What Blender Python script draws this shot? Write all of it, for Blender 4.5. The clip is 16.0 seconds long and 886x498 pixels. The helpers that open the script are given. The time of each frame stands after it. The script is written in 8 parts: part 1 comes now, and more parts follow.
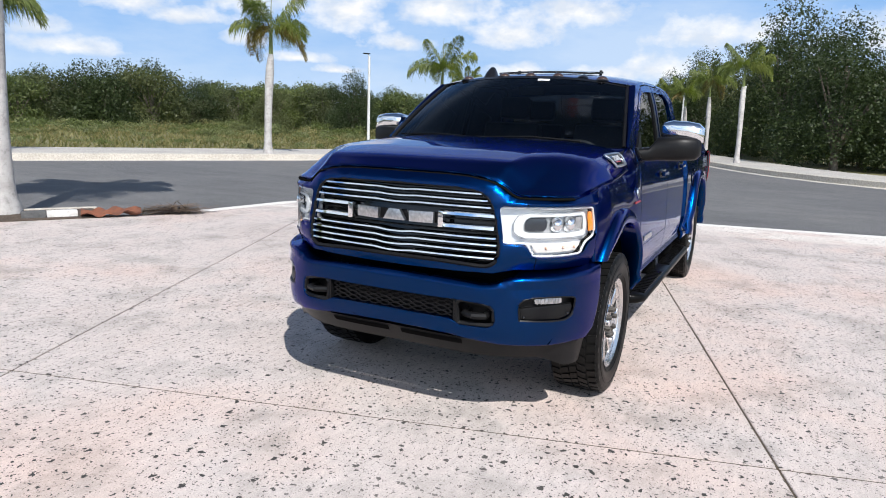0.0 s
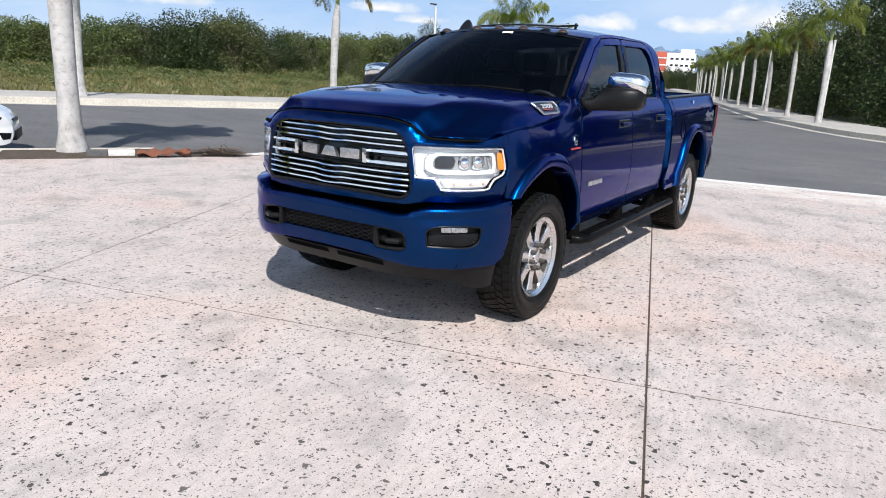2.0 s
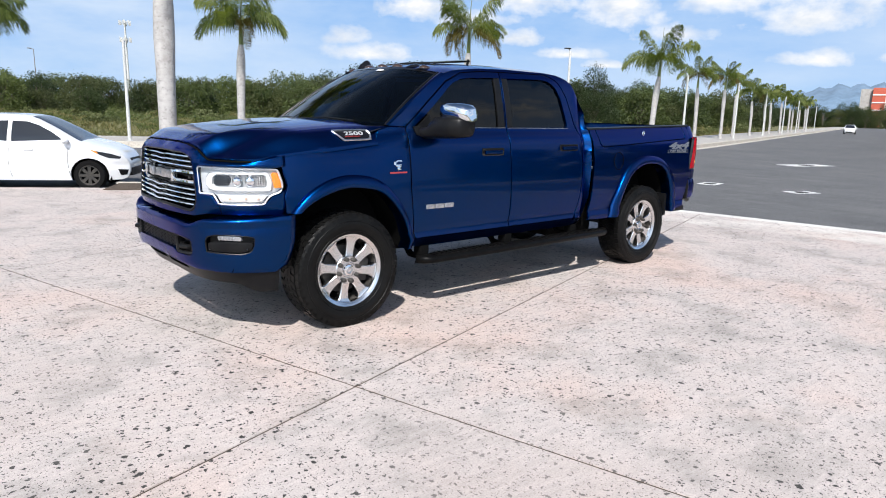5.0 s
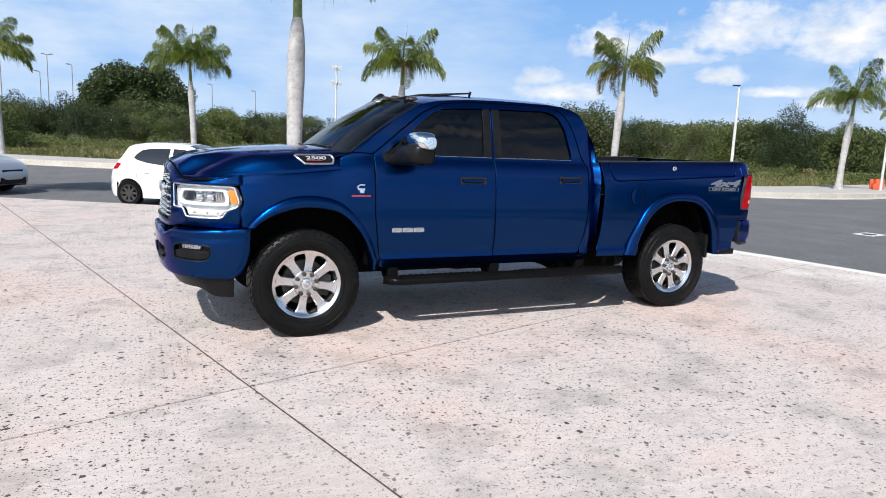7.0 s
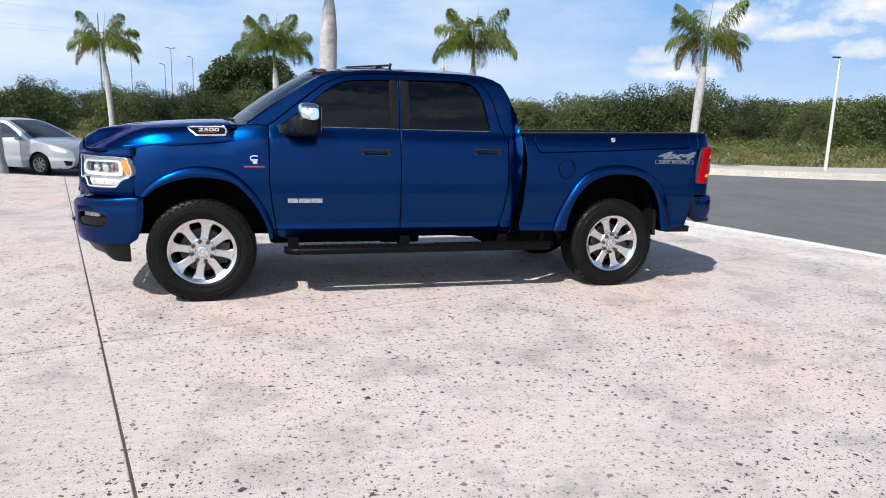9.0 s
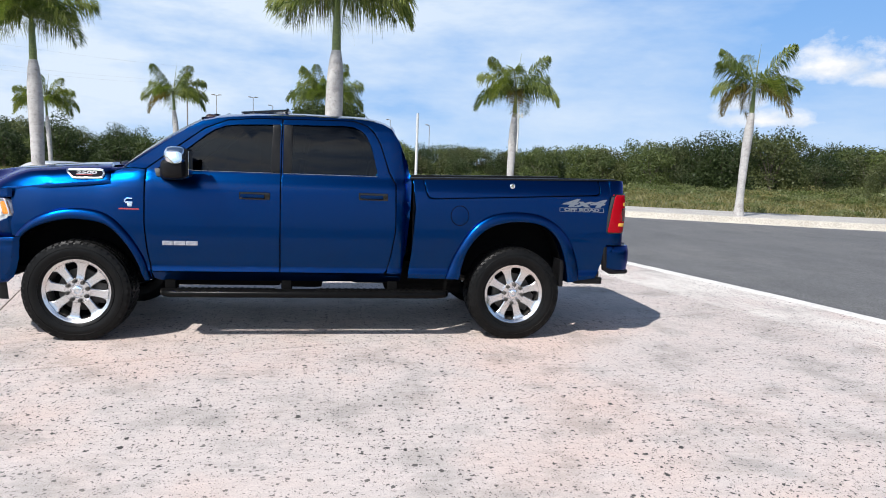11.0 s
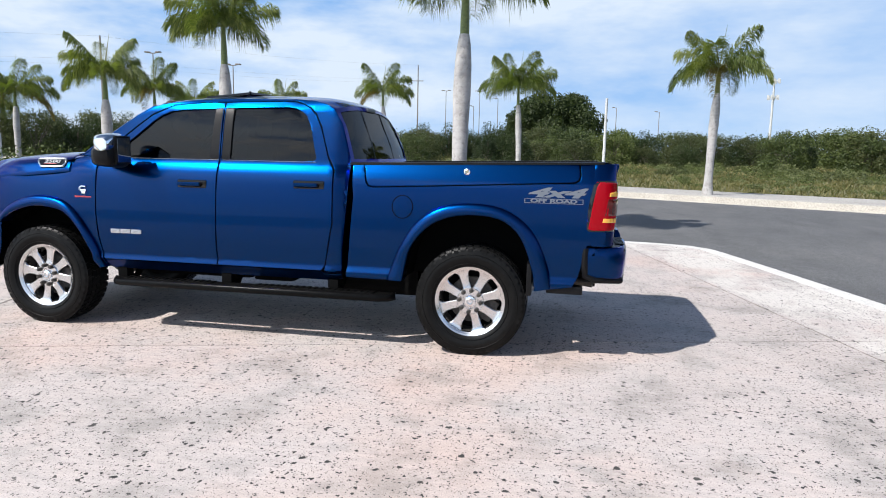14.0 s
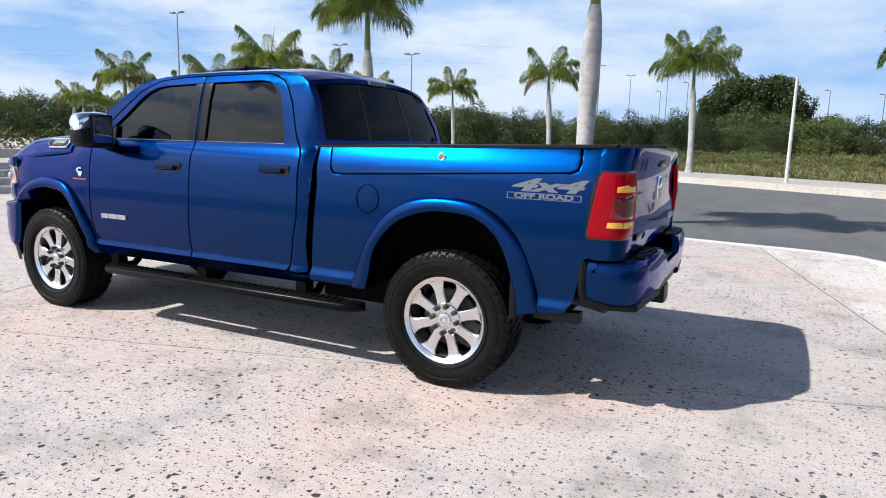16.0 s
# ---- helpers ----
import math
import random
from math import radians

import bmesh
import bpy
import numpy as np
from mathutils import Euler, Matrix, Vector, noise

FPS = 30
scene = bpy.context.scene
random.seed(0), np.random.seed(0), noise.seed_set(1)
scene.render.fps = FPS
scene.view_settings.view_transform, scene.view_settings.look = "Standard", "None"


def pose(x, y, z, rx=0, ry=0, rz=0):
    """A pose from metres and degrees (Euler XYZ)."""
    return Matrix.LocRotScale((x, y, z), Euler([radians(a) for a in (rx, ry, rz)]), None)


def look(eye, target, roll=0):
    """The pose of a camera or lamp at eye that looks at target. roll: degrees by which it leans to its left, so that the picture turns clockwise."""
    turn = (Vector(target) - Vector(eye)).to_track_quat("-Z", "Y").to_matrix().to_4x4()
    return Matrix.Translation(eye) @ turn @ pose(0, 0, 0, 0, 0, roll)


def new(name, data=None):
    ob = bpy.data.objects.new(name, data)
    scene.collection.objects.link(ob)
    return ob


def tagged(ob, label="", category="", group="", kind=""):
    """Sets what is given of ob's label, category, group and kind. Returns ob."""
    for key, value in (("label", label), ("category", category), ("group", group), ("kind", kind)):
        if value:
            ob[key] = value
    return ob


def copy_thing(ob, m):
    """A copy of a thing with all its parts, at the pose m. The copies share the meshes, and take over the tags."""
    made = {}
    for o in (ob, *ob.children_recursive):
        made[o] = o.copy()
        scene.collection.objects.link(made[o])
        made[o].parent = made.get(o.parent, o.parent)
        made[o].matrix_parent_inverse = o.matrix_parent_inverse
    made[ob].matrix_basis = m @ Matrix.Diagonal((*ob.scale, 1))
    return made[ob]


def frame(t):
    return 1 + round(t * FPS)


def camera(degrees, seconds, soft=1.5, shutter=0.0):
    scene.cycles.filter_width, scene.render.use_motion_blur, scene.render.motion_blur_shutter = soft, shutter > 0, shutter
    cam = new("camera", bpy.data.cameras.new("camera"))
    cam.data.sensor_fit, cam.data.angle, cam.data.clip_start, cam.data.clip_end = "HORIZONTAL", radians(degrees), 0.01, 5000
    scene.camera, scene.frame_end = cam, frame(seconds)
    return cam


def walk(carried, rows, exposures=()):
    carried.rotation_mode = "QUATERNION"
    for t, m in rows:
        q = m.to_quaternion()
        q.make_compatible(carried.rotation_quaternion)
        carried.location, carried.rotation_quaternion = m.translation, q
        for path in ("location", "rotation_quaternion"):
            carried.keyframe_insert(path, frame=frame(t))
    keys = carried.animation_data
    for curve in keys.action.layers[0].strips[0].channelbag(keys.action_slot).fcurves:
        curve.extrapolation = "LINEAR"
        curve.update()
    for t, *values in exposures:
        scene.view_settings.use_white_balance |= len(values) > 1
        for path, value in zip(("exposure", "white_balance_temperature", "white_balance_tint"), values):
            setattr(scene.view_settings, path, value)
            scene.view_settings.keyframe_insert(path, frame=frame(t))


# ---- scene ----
cam = camera(67.6, 16.0, soft=1.0)
PATH = [
    (0, (-3.987, -1.728, 1.586), (-2.229, -0.849, 1.216), 2.0),
    (0.5, (-3.996, -1.669, 1.585), (-2.287, -0.724, 1.156), 4.0),
    (1, (-4.017, -1.902, 1.586), (-2.361, -0.892, 1.102), 2.6),
    (1.5, (-4.138, -2.411, 1.61), (-2.507, -1.379, 1.084), 2.5),
    (2, (-3.988, -2.74, 1.596), (-2.368, -1.683, 1.084), 2.8),
    (2.5, (-3.834, -3.085, 1.614), (-2.246, -1.965, 1.138), 2.5),
    (3, (-3.719, -3.55, 1.616), (-2.194, -2.34, 1.16), 1.6),
    (3.5, (-3.42, -3.866, 1.592), (-1.958, -2.576, 1.148), 0.8),
    (4, (-3.181, -4.254, 1.572), (-1.774, -2.897, 1.145), 0.6),
    (4.2, (-3.082, -4.431, 1.583), (-1.699, -3.048, 1.167), 0.8),
    (6.3, (-1.677, -5.602, 1.588), (-0.653, -3.92, 1.24), 2.0),
    (6.5, (-1.534, -5.724, 1.57), (-0.57, -4.001, 1.249), 2.1),
    (7, (-1.214, -6.027, 1.56), (-0.376, -4.237, 1.251), 2.4),
    (7.5, (-0.8, -6.165, 1.525), (0.008, -4.362, 1.218), 2.4),
    (8, (-0.403, -6.401, 1.5), (0.314, -4.562, 1.178), 2.2),
    (8.5, (0.005, -6.572, 1.472), (0.634, -4.71, 1.105), 1.9),
    (9, (0.454, -6.636, 1.507), (0.989, -4.744, 1.142), 1.7),
    (9.5, (0.913, -6.827, 1.506), (1.326, -4.896, 1.185), 2.1),
    (10, (1.311, -6.841, 1.498), (1.667, -4.893, 1.217), 2.4),
    (10.2, (1.484, -6.834, 1.523), (1.844, -4.884, 1.263), 2.2),
    (12.3, (3.269, -6.718, 1.563), (3.33, -4.733, 1.327), 1.7),
    (12.5, (3.442, -6.638, 1.554), (3.447, -4.653, 1.314), 1.6),
    (13, (3.791, -6.379, 1.564), (3.681, -4.396, 1.328), 1.6),
    (13.5, (4.203, -6.184, 1.556), (3.947, -4.214, 1.32), 1.2),
    (14, (4.534, -5.893, 1.555), (4.158, -3.95, 1.271), 1.2),
    (14.5, (4.827, -5.556, 1.547), (4.365, -3.633, 1.25), 1.1),
    (15, (5.176, -5.236, 1.557), (4.531, -3.37, 1.238), 1.8),
    (15.5, (5.361, -4.826, 1.542), (4.577, -3.017, 1.207), 1.6),
    (16, (5.55, -4.455, 1.535), (4.667, -2.692, 1.204), 1.4),
]
walk(cam, [(t, look(eye, target, roll)) for t, eye, target, roll in PATH])

# ---------------------------------------------------------------- light
SUN_AZ, SUN_EL = 223.7, 47.6      # where the sun stands: degrees from +x, counter-clockwise; height
world = bpy.data.worlds.new("world")
scene.world = world
world.use_nodes = True
wn = world.node_tree
sky = wn.nodes.new("ShaderNodeTexSky")
sky.sky_type, sky.sun_disc = "NISHITA", False
sky.sun_elevation, sky.sun_rotation = radians(SUN_EL), radians(90 - SUN_AZ)
sky.air_density, sky.dust_density, sky.ozone_density = 1.0, 0.4, 3.0
wn.links.new(sky.outputs[0], wn.nodes["Background"].inputs[0])
wn.nodes["Background"].inputs[1].default_value = 0.07
sun = new("sun", bpy.data.lights.new("sun", "SUN"))
sun.data.energy, sun.data.angle, sun.data.color = 5.0, radians(0.53), (1.0, 0.97, 0.94)
_d = Vector((math.cos(radians(SUN_AZ)) * math.cos(radians(SUN_EL)), math.sin(radians(SUN_AZ)) * math.cos(radians(SUN_EL)), math.sin(radians(SUN_EL))))
sun.matrix_world = look(_d * 60, (0, 0, 0))
scene.view_settings.exposure = 0.33


# ---------------------------------------------------------------- materials
def shader(name, colour=(0.5, 0.5, 0.5), rough=0.5, metal=0.0, **more):
    """A principled material; returns material, tree, principled node."""
    m = bpy.data.materials.new(name)
    m.use_nodes = True
    t = m.node_tree
    p = t.nodes["Principled BSDF"]
    p.inputs["Base Color"].default_value = (*colour, 1)
    p.inputs["Roughness"].default_value = rough
    p.inputs["Metallic"].default_value = metal
    for k, v in more.items():
        p.inputs[k.replace("_", " ")].default_value = v
    return m, t, p


def tex(t, kind, scale, detail=4.0, rough=0.5, coords="Object", stretch=None, **props):
    """A noise or voronoi texture on object coordinates."""
    c = t.nodes.new("ShaderNodeTexCoord")
    mp = t.nodes.new("ShaderNodeMapping")
    if stretch:
        mp.inputs["Scale"].default_value = stretch
    t.links.new(c.outputs[coords], mp.inputs[0])
    n = t.nodes.new("ShaderNodeTex" + kind)
    for k, v in props.items():
        if k == "feature":
            n.feature = v
        else:
            n.inputs[k].default_value = v
    n.inputs["Scale"].default_value = scale
    if "Detail" in n.inputs:
        n.inputs["Detail"].default_value = detail
    if "Roughness" in n.inputs and kind == "Noise":
        n.inputs["Roughness"].default_value = rough
    t.links.new(mp.outputs[0], n.inputs["Vector"])
    return n


def ramp(t, source, stops):
    r = t.nodes.new("ShaderNodeValToRGB")
    e = r.color_ramp.elements
    while len(e) < len(stops):
        e.new(0.5)
    for k, (at, col) in zip(e, stops):
        k.position = at
        k.color = (*col, 1) if not isinstance(col, (int, float)) else (col, col, col, 1)
    t.links.new(source, r.inputs[0])
    return r.outputs[0]


def mix(t, a, b, f, how="MIX"):
    n = t.nodes.new("ShaderNodeMix")
    n.data_type, n.blend_type = "RGBA", how
    for sock, v in ((n.inputs[6], a), (n.inputs[7], b), (n.inputs[0], f)):
        if isinstance(v, (int, float)):
            sock.default_value = v if sock == n.inputs[0] else (v, v, v, 1)
        elif isinstance(v, tuple):
            sock.default_value = (*v, 1)
        else:
            t.links.new(v, sock)
    return n.outputs[2]


def bump(t, p, height, strength=0.3, distance=0.01, under=None):
    b = t.nodes.new("ShaderNodeBump")
    b.inputs["Strength"].default_value, b.inputs["Distance"].default_value = strength, distance
    t.links.new(height, b.inputs["Height"])
    if under is not None:
        t.links.new(under, b.inputs["Normal"])
    t.links.new(b.outputs[0], p.inputs["Normal"])
    return b.outputs[0]


def mottled(name, a, b, scale, rough=0.7, fine=None, bump_strength=0.0, metal=0.0, stretch=None, distance=0.01, **more):
    """Two colours mottled by noise, with a finer grain and relief."""
    m, t, p = shader(name, a, rough, metal, **more)
    n = tex(t, "Noise", scale, 6, 0.6, stretch=stretch)
    col = ramp(t, n.outputs[0], [(0.3, a), (0.7, b)])
    f = tex(t, "Noise", fine or scale * 9, 4, 0.6, stretch=stretch)
    col = mix(t, col, ramp(t, f.outputs[0], [(0.3, 0.72), (0.7, 1.2)]), 1.0, "MULTIPLY")
    t.links.new(col, p.inputs["Base Color"])
    if bump_strength:
        bump(t, p, f.outputs[0], bump_strength, distance)
    return m


# concrete of the forecourt: pale, pinkish in places, grey stains, black pits
CONCRETE, t, p = shader("pitted_concrete", (0.5, 0.46, 0.43), 0.85)
big = tex(t, "Noise", 0.35, 5, 0.6)
mid = tex(t, "Noise", 1.7, 6, 0.65)
col = ramp(t, big.outputs[0], [(0.32, (0.450, 0.392, 0.362)), (0.50, (0.512, 0.456, 0.428)), (0.66, (0.545, 0.430, 0.380))])
col = mix(t, col, ramp(t, mid.outputs[0], [(0.33, (0.70, 0.72, 0.71)), (0.5, (1, 1, 1)), (0.75, (1.05, 1.02, 1.0))]), 1.0, "MULTIPLY")
stain = tex(t, "Noise", 0.8, 8, 0.75, stretch=(1, 1.6, 1))
col = mix(t, col, (0.265, 0.265, 0.253), ramp(t, stain.outputs[0], [(0.60, 0.0), (0.72, 0.75)]))
streak = tex(t, "Noise", 26.0, 5, 0.7, stretch=(0.25, 1.0, 1.0))
col = mix(t, col, ramp(t, streak.outputs[0], [(0.3, 0.86), (0.7, 1.1)]), 1.0, "MULTIPLY")
speck = tex(t, "Noise", 130.0, 3, 0.7)
col = mix(t, col, ramp(t, speck.outputs[0], [(0.30, 0.74), (0.62, 1.10)]), 1.0, "MULTIPLY")
smudge = tex(t, "Noise", 3.4, 7, 0.75)
col = mix(t, col, (0.24, 0.235, 0.23), ramp(t, smudge.outputs[0], [(0.62, 0.0), (0.78, 0.55)]))
# whitish scoured patches beyond the last joint, towards the road
where_ = t.nodes.new("ShaderNodeTexCoord")
side = t.nodes.new("ShaderNodeVectorMath")
side.operation = "DOT_PRODUCT"
side.inputs[1].default_value = (0.9736, 0.2284, 0.0)
t.links.new(where_.outputs["Object"], side.inputs[0])
band = t.nodes.new("ShaderNodeMapRange")
band.inputs[1].default_value, band.inputs[2].default_value = 6.72, 6.90
t.links.new(side.outputs["Value"], band.inputs[0])
scour = tex(t, "Noise", 1.3, 8, 0.7, stretch=(1.0, 0.55, 1.0))
lot = t.nodes.new("ShaderNodeMath")
lot.operation = "MULTIPLY"
t.links.new(band.outputs[0], lot.inputs[0])
t.links.new(ramp(t, scour.outputs[0], [(0.42, 0.0), (0.56, 0.9)]), lot.inputs[1])
col = mix(t, col, (0.60, 0.565, 0.52), lot.outputs[0])
warp = tex(t, "Noise", 38.0, 3)
wob = t.nodes.new("ShaderNodeMix")
wob.data_type = "VECTOR"
wob.inputs[0].default_value = 0.045
tc = t.nodes.new("ShaderNodeTexCoord")
t.links.new(tc.outputs["Object"], wob.inputs[4])
t.links.new(warp.outputs["Color"], wob.inputs[5])
pits = []
for sc, lim in ((8.0, 0.078), (17.0, 0.105), (36.0, 0.126), (62.0, 0.125)):
    v = t.nodes.new("ShaderNodeTexVoronoi")
    v.voronoi_dimensions = "2D"
    v.inputs["Scale"].default_value = sc
    t.links.new(wob.outputs[1], v.inputs["Vector"])
    sep = t.nodes.new("ShaderNodeSeparateColor")
    t.links.new(v.outputs["Color"], sep.inputs[0])
    # a cell's own random value sets how large its pit is; many cells have none
    size = t.nodes.new("ShaderNodeMapRange")
    size.inputs[1].default_value, size.inputs[2].default_value = 0.30, 1.0
    size.inputs[3].default_value, size.inputs[4].default_value = 0.0, lim * 1.6
    t.links.new(sep.outputs[0], size.inputs[0])
    lt = t.nodes.new("ShaderNodeMath")
    lt.operation = "LESS_THAN"
    t.links.new(v.outputs["Distance"], lt.inputs[0])
    t.links.new(size.outputs[0], lt.inputs[1])
    pits.append(lt.outputs[0])
either = None
for extra in pits[1:]:
    more = t.nodes.new("ShaderNodeMath")
    more.operation = "MAXIMUM"
    t.links.new(pits[0] if either is None else either.outputs[0], more.inputs[0])
    t.links.new(extra, more.inputs[1])
    either = more
where = tex(t, "Noise", 0.42, 4)
allow = ramp(t, where.outputs[0], [(0.32, 0.45), (0.50, 1.0)])
gate = t.nodes.new("ShaderNodeMath")
gate.operation = "MULTIPLY"
t.links.new(either.outputs[0], gate.inputs[0])
t.links.new(allow, gate.inputs[1])
col = mix(t, col, (0.035, 0.033, 0.03), gate.outputs[0])
t.links.new(col, p.inputs["Base Color"])
inv = t.nodes.new("ShaderNodeMath")
inv.operation = "SUBTRACT"
inv.inputs[0].default_value = 1.0
t.links.new(gate.outputs[0], inv.inputs[1])
n1 = bump(t, p, streak.outputs[0], 0.25, 0.004)
bump(t, p, inv.outputs[0], 0.6, 0.008, n1)

KERB = mottled("pale_kerb_concrete", (0.41, 0.375, 0.325), (0.50, 0.465, 0.405), 1.2, 0.9, 18, 0.3)
KERB_WHITE = mottled("white_painted_kerb", (0.70, 0.69, 0.66), (0.50, 0.48, 0.45), 3.0, 0.8, 25, 0.2)
KERB_BLACK = mottled("black_painted_kerb", (0.05, 0.05, 0.05), (0.10, 0.10, 0.10), 3.0, 0.8, 25, 0.2)
WALKWAY = mottled("pavement_concrete", (0.33, 0.31, 0.285), (0.42, 0.40, 0.365), 0.6, 0.9, 14, 0.3)
ASPHALT, t, p = shader("worn_asphalt", (0.1, 0.1, 0.1), 0.85)
n = tex(t, "Noise", 0.22, 6, 0.65)
col = ramp(t, n.outputs[0], [(0.30, (0.088, 0.088, 0.089)), (0.55, (0.108, 0.107, 0.106)), (0.75, (0.130, 0.127, 0.122))])
lane = tex(t, "Noise", 1.6, 8, 0.7, stretch=(1.0, 0.35, 1.0))
col = mix(t, col, ramp(t, lane.outputs[0], [(0.3, 0.80), (0.7, 1.18)]), 1.0, "MULTIPLY")
grit = tex(t, "Noise", 34.0, 6, 0.85)
col = mix(t, col, ramp(t, grit.outputs[0], [(0.36, 0.45), (0.64, 1.6)]), 1.0, "MULTIPLY")
t.links.new(col, p.inputs["Base Color"])
bump(t, p, grit.outputs[0], 0.6, 0.008)
ROADPAINT = mottled("worn_road_paint", (0.55, 0.55, 0.53), (0.70, 0.70, 0.68), 2.0, 0.8)
SOIL = mottled("dry_soil", (0.05, 0.035, 0.025), (0.09, 0.065, 0.045), 5, 0.95, 40, 0.8, distance=0.02)
RUST = mottled("rusty_sheet", (0.20, 0.065, 0.03), (0.10, 0.04, 0.025), 6, 0.8, 30, 0.4)
DRYLEAF = mottled("dry_palm_leaf", (0.16, 0.10, 0.06), (0.09, 0.06, 0.04), 8, 0.9)
FIELD = mottled("field_grass", (0.090, 0.100, 0.032), (0.190, 0.165, 0.075), 0.25, 0.95, 3.0, 0.7, distance=0.1)


def leaf_material(name, a, b, back=0.25):
    """Leaves: colour varies leaf by leaf and plant by plant; light passes through."""
    m, t, p = shader(name, a, 0.55)
    p.inputs["Specular IOR Level"].default_value = 0.35
    g = t.nodes.new("ShaderNodeNewGeometry")
    o = t.nodes.new("ShaderNodeObjectInfo")
    c = ramp(t, g.outputs["Random Per Island"], [(0.0, a), (1.0, b)])
    c = mix(t, c, ramp(t, o.outputs["Random"], [(0.0, (0.75, 0.8, 0.8)), (1.0, (1.2, 1.15, 1.0))]), 1.0, "MULTIPLY")
    t.links.new(c, p.inputs["Base Color"])
    tr = t.nodes.new("ShaderNodeBsdfTranslucent")
    t.links.new(mix(t, c, (1.3, 1.5, 0.6), 1.0, "MULTIPLY"), tr.inputs[0])
    mx = t.nodes.new("ShaderNodeMixShader")
    mx.inputs[0].default_value = back
    t.links.new(p.outputs[0], mx.inputs[1])
    t.links.new(tr.outputs[0], mx.inputs[2])
    t.links.new(mx.outputs[0], t.nodes["Material Output"].inputs[0])
    return m


LEAF_DARK = leaf_material("dark_leaves", (0.019, 0.031, 0.009), (0.048, 0.070, 0.022))
LEAF_MID = leaf_material("green_leaves", (0.042, 0.062, 0.018), (0.110, 0.134, 0.042))
LEAF_OLIVE = leaf_material("olive_leaves", (0.038, 0.051, 0.018), (0.098, 0.110, 0.044))
LEAF_GRASS = leaf_material("grass_blades", (0.080, 0.090, 0.030), (0.200, 0.175, 0.085))
LEAF_SAGE = leaf_material("pale_sage_leaves", (0.080, 0.098, 0.040), (0.150, 0.165, 0.080))
LEAF_PALM = leaf_material("palm_leaflets", (0.070, 0.105, 0.026), (0.240, 0.265, 0.085), 0.36)
LEAF_PALM_OLD = leaf_material("yellowing_palm_leaflets", (0.136, 0.111, 0.025), (0.187, 0.136, 0.043), 0.3)
RACHIS = mottled("palm_leaf_stalk", (0.14, 0.17, 0.05), (0.20, 0.20, 0.07), 4, 0.6)
CROWNSHAFT = mottled("green_crownshaft", (0.10, 0.15, 0.035), (0.17, 0.20, 0.06), 2, 0.45, 20)
BARK = mottled("tree_bark", (0.10, 0.08, 0.06), (0.18, 0.15, 0.12), 5, 0.9, 30, 0.5)
TRUNK, t, p = shader("palm_trunk_grey", (0.5, 0.48, 0.46), 0.85)
n = tex(t, "Noise", 3.0, 6, 0.65)
col = ramp(t, n.outputs[0], [(0.3, (0.27, 0.255, 0.24)), (0.55, (0.40, 0.385, 0.37)), (0.8, (0.47, 0.455, 0.44))])
w = tex(t, "Wave", 2.6, 2, stretch=(0.05, 0.05, 1))
w.bands_direction = "Z"
w.inputs["Distortion"].default_value = 1.6
col = mix(t, col, ramp(t, w.outputs[0], [(0.0, 0.96), (0.12, 1.0), (1.0, 1.01)]), 1.0, "MULTIPLY")
spots = tex(t, "Noise", 11.0, 6, 0.7)
col = mix(t, col, ramp(t, spots.outputs[0], [(0.34, 0.68), (0.46, 1.0), (0.70, 1.10)]), 1.0, "MULTIPLY")
t.links.new(col, p.inputs["Base Color"])
bump(t, p, n.outputs[0], 0.5, 0.01)
POLE = mottled("pale_painted_pole", (0.48, 0.49, 0.47), (0.62, 0.62, 0.60), 2, 0.6, 20)
POLE_DARK = mottled("weathered_wooden_pole", (0.17, 0.145, 0.12), (0.26, 0.235, 0.21), 2, 0.8, 20)
WIRE = shader("cable", (0.14, 0.145, 0.155), 0.6)[0]
# the blue haze of distance is painted into the hills' base colour
FARHILL = mottled("hazy_blue_hill", (0.13, 0.20, 0.28), (0.165, 0.235, 0.31), 0.004, 1.0, 0.02)
WALL_WHITE = mottled("white_render", (0.70, 0.70, 0.70), (0.78, 0.78, 0.77), 0.15, 0.8, 2)
WALL_RED = mottled("brick_red_render", (0.42, 0.085, 0.05), (0.50, 0.11, 0.065), 0.15, 0.8, 2)
WALL_GREY = mottled("grey_concrete_wall", (0.30, 0.285, 0.27), (0.42, 0.40, 0.38), 0.8, 0.9, 12, 0.3)
DARKGLASS = shader("dark_window_glass", (0.02, 0.024, 0.03), 0.08)[0]
ORANGE = mottled("orange_plastic", (0.75, 0.10, 0.025), (0.62, 0.08, 0.02), 4, 0.5)

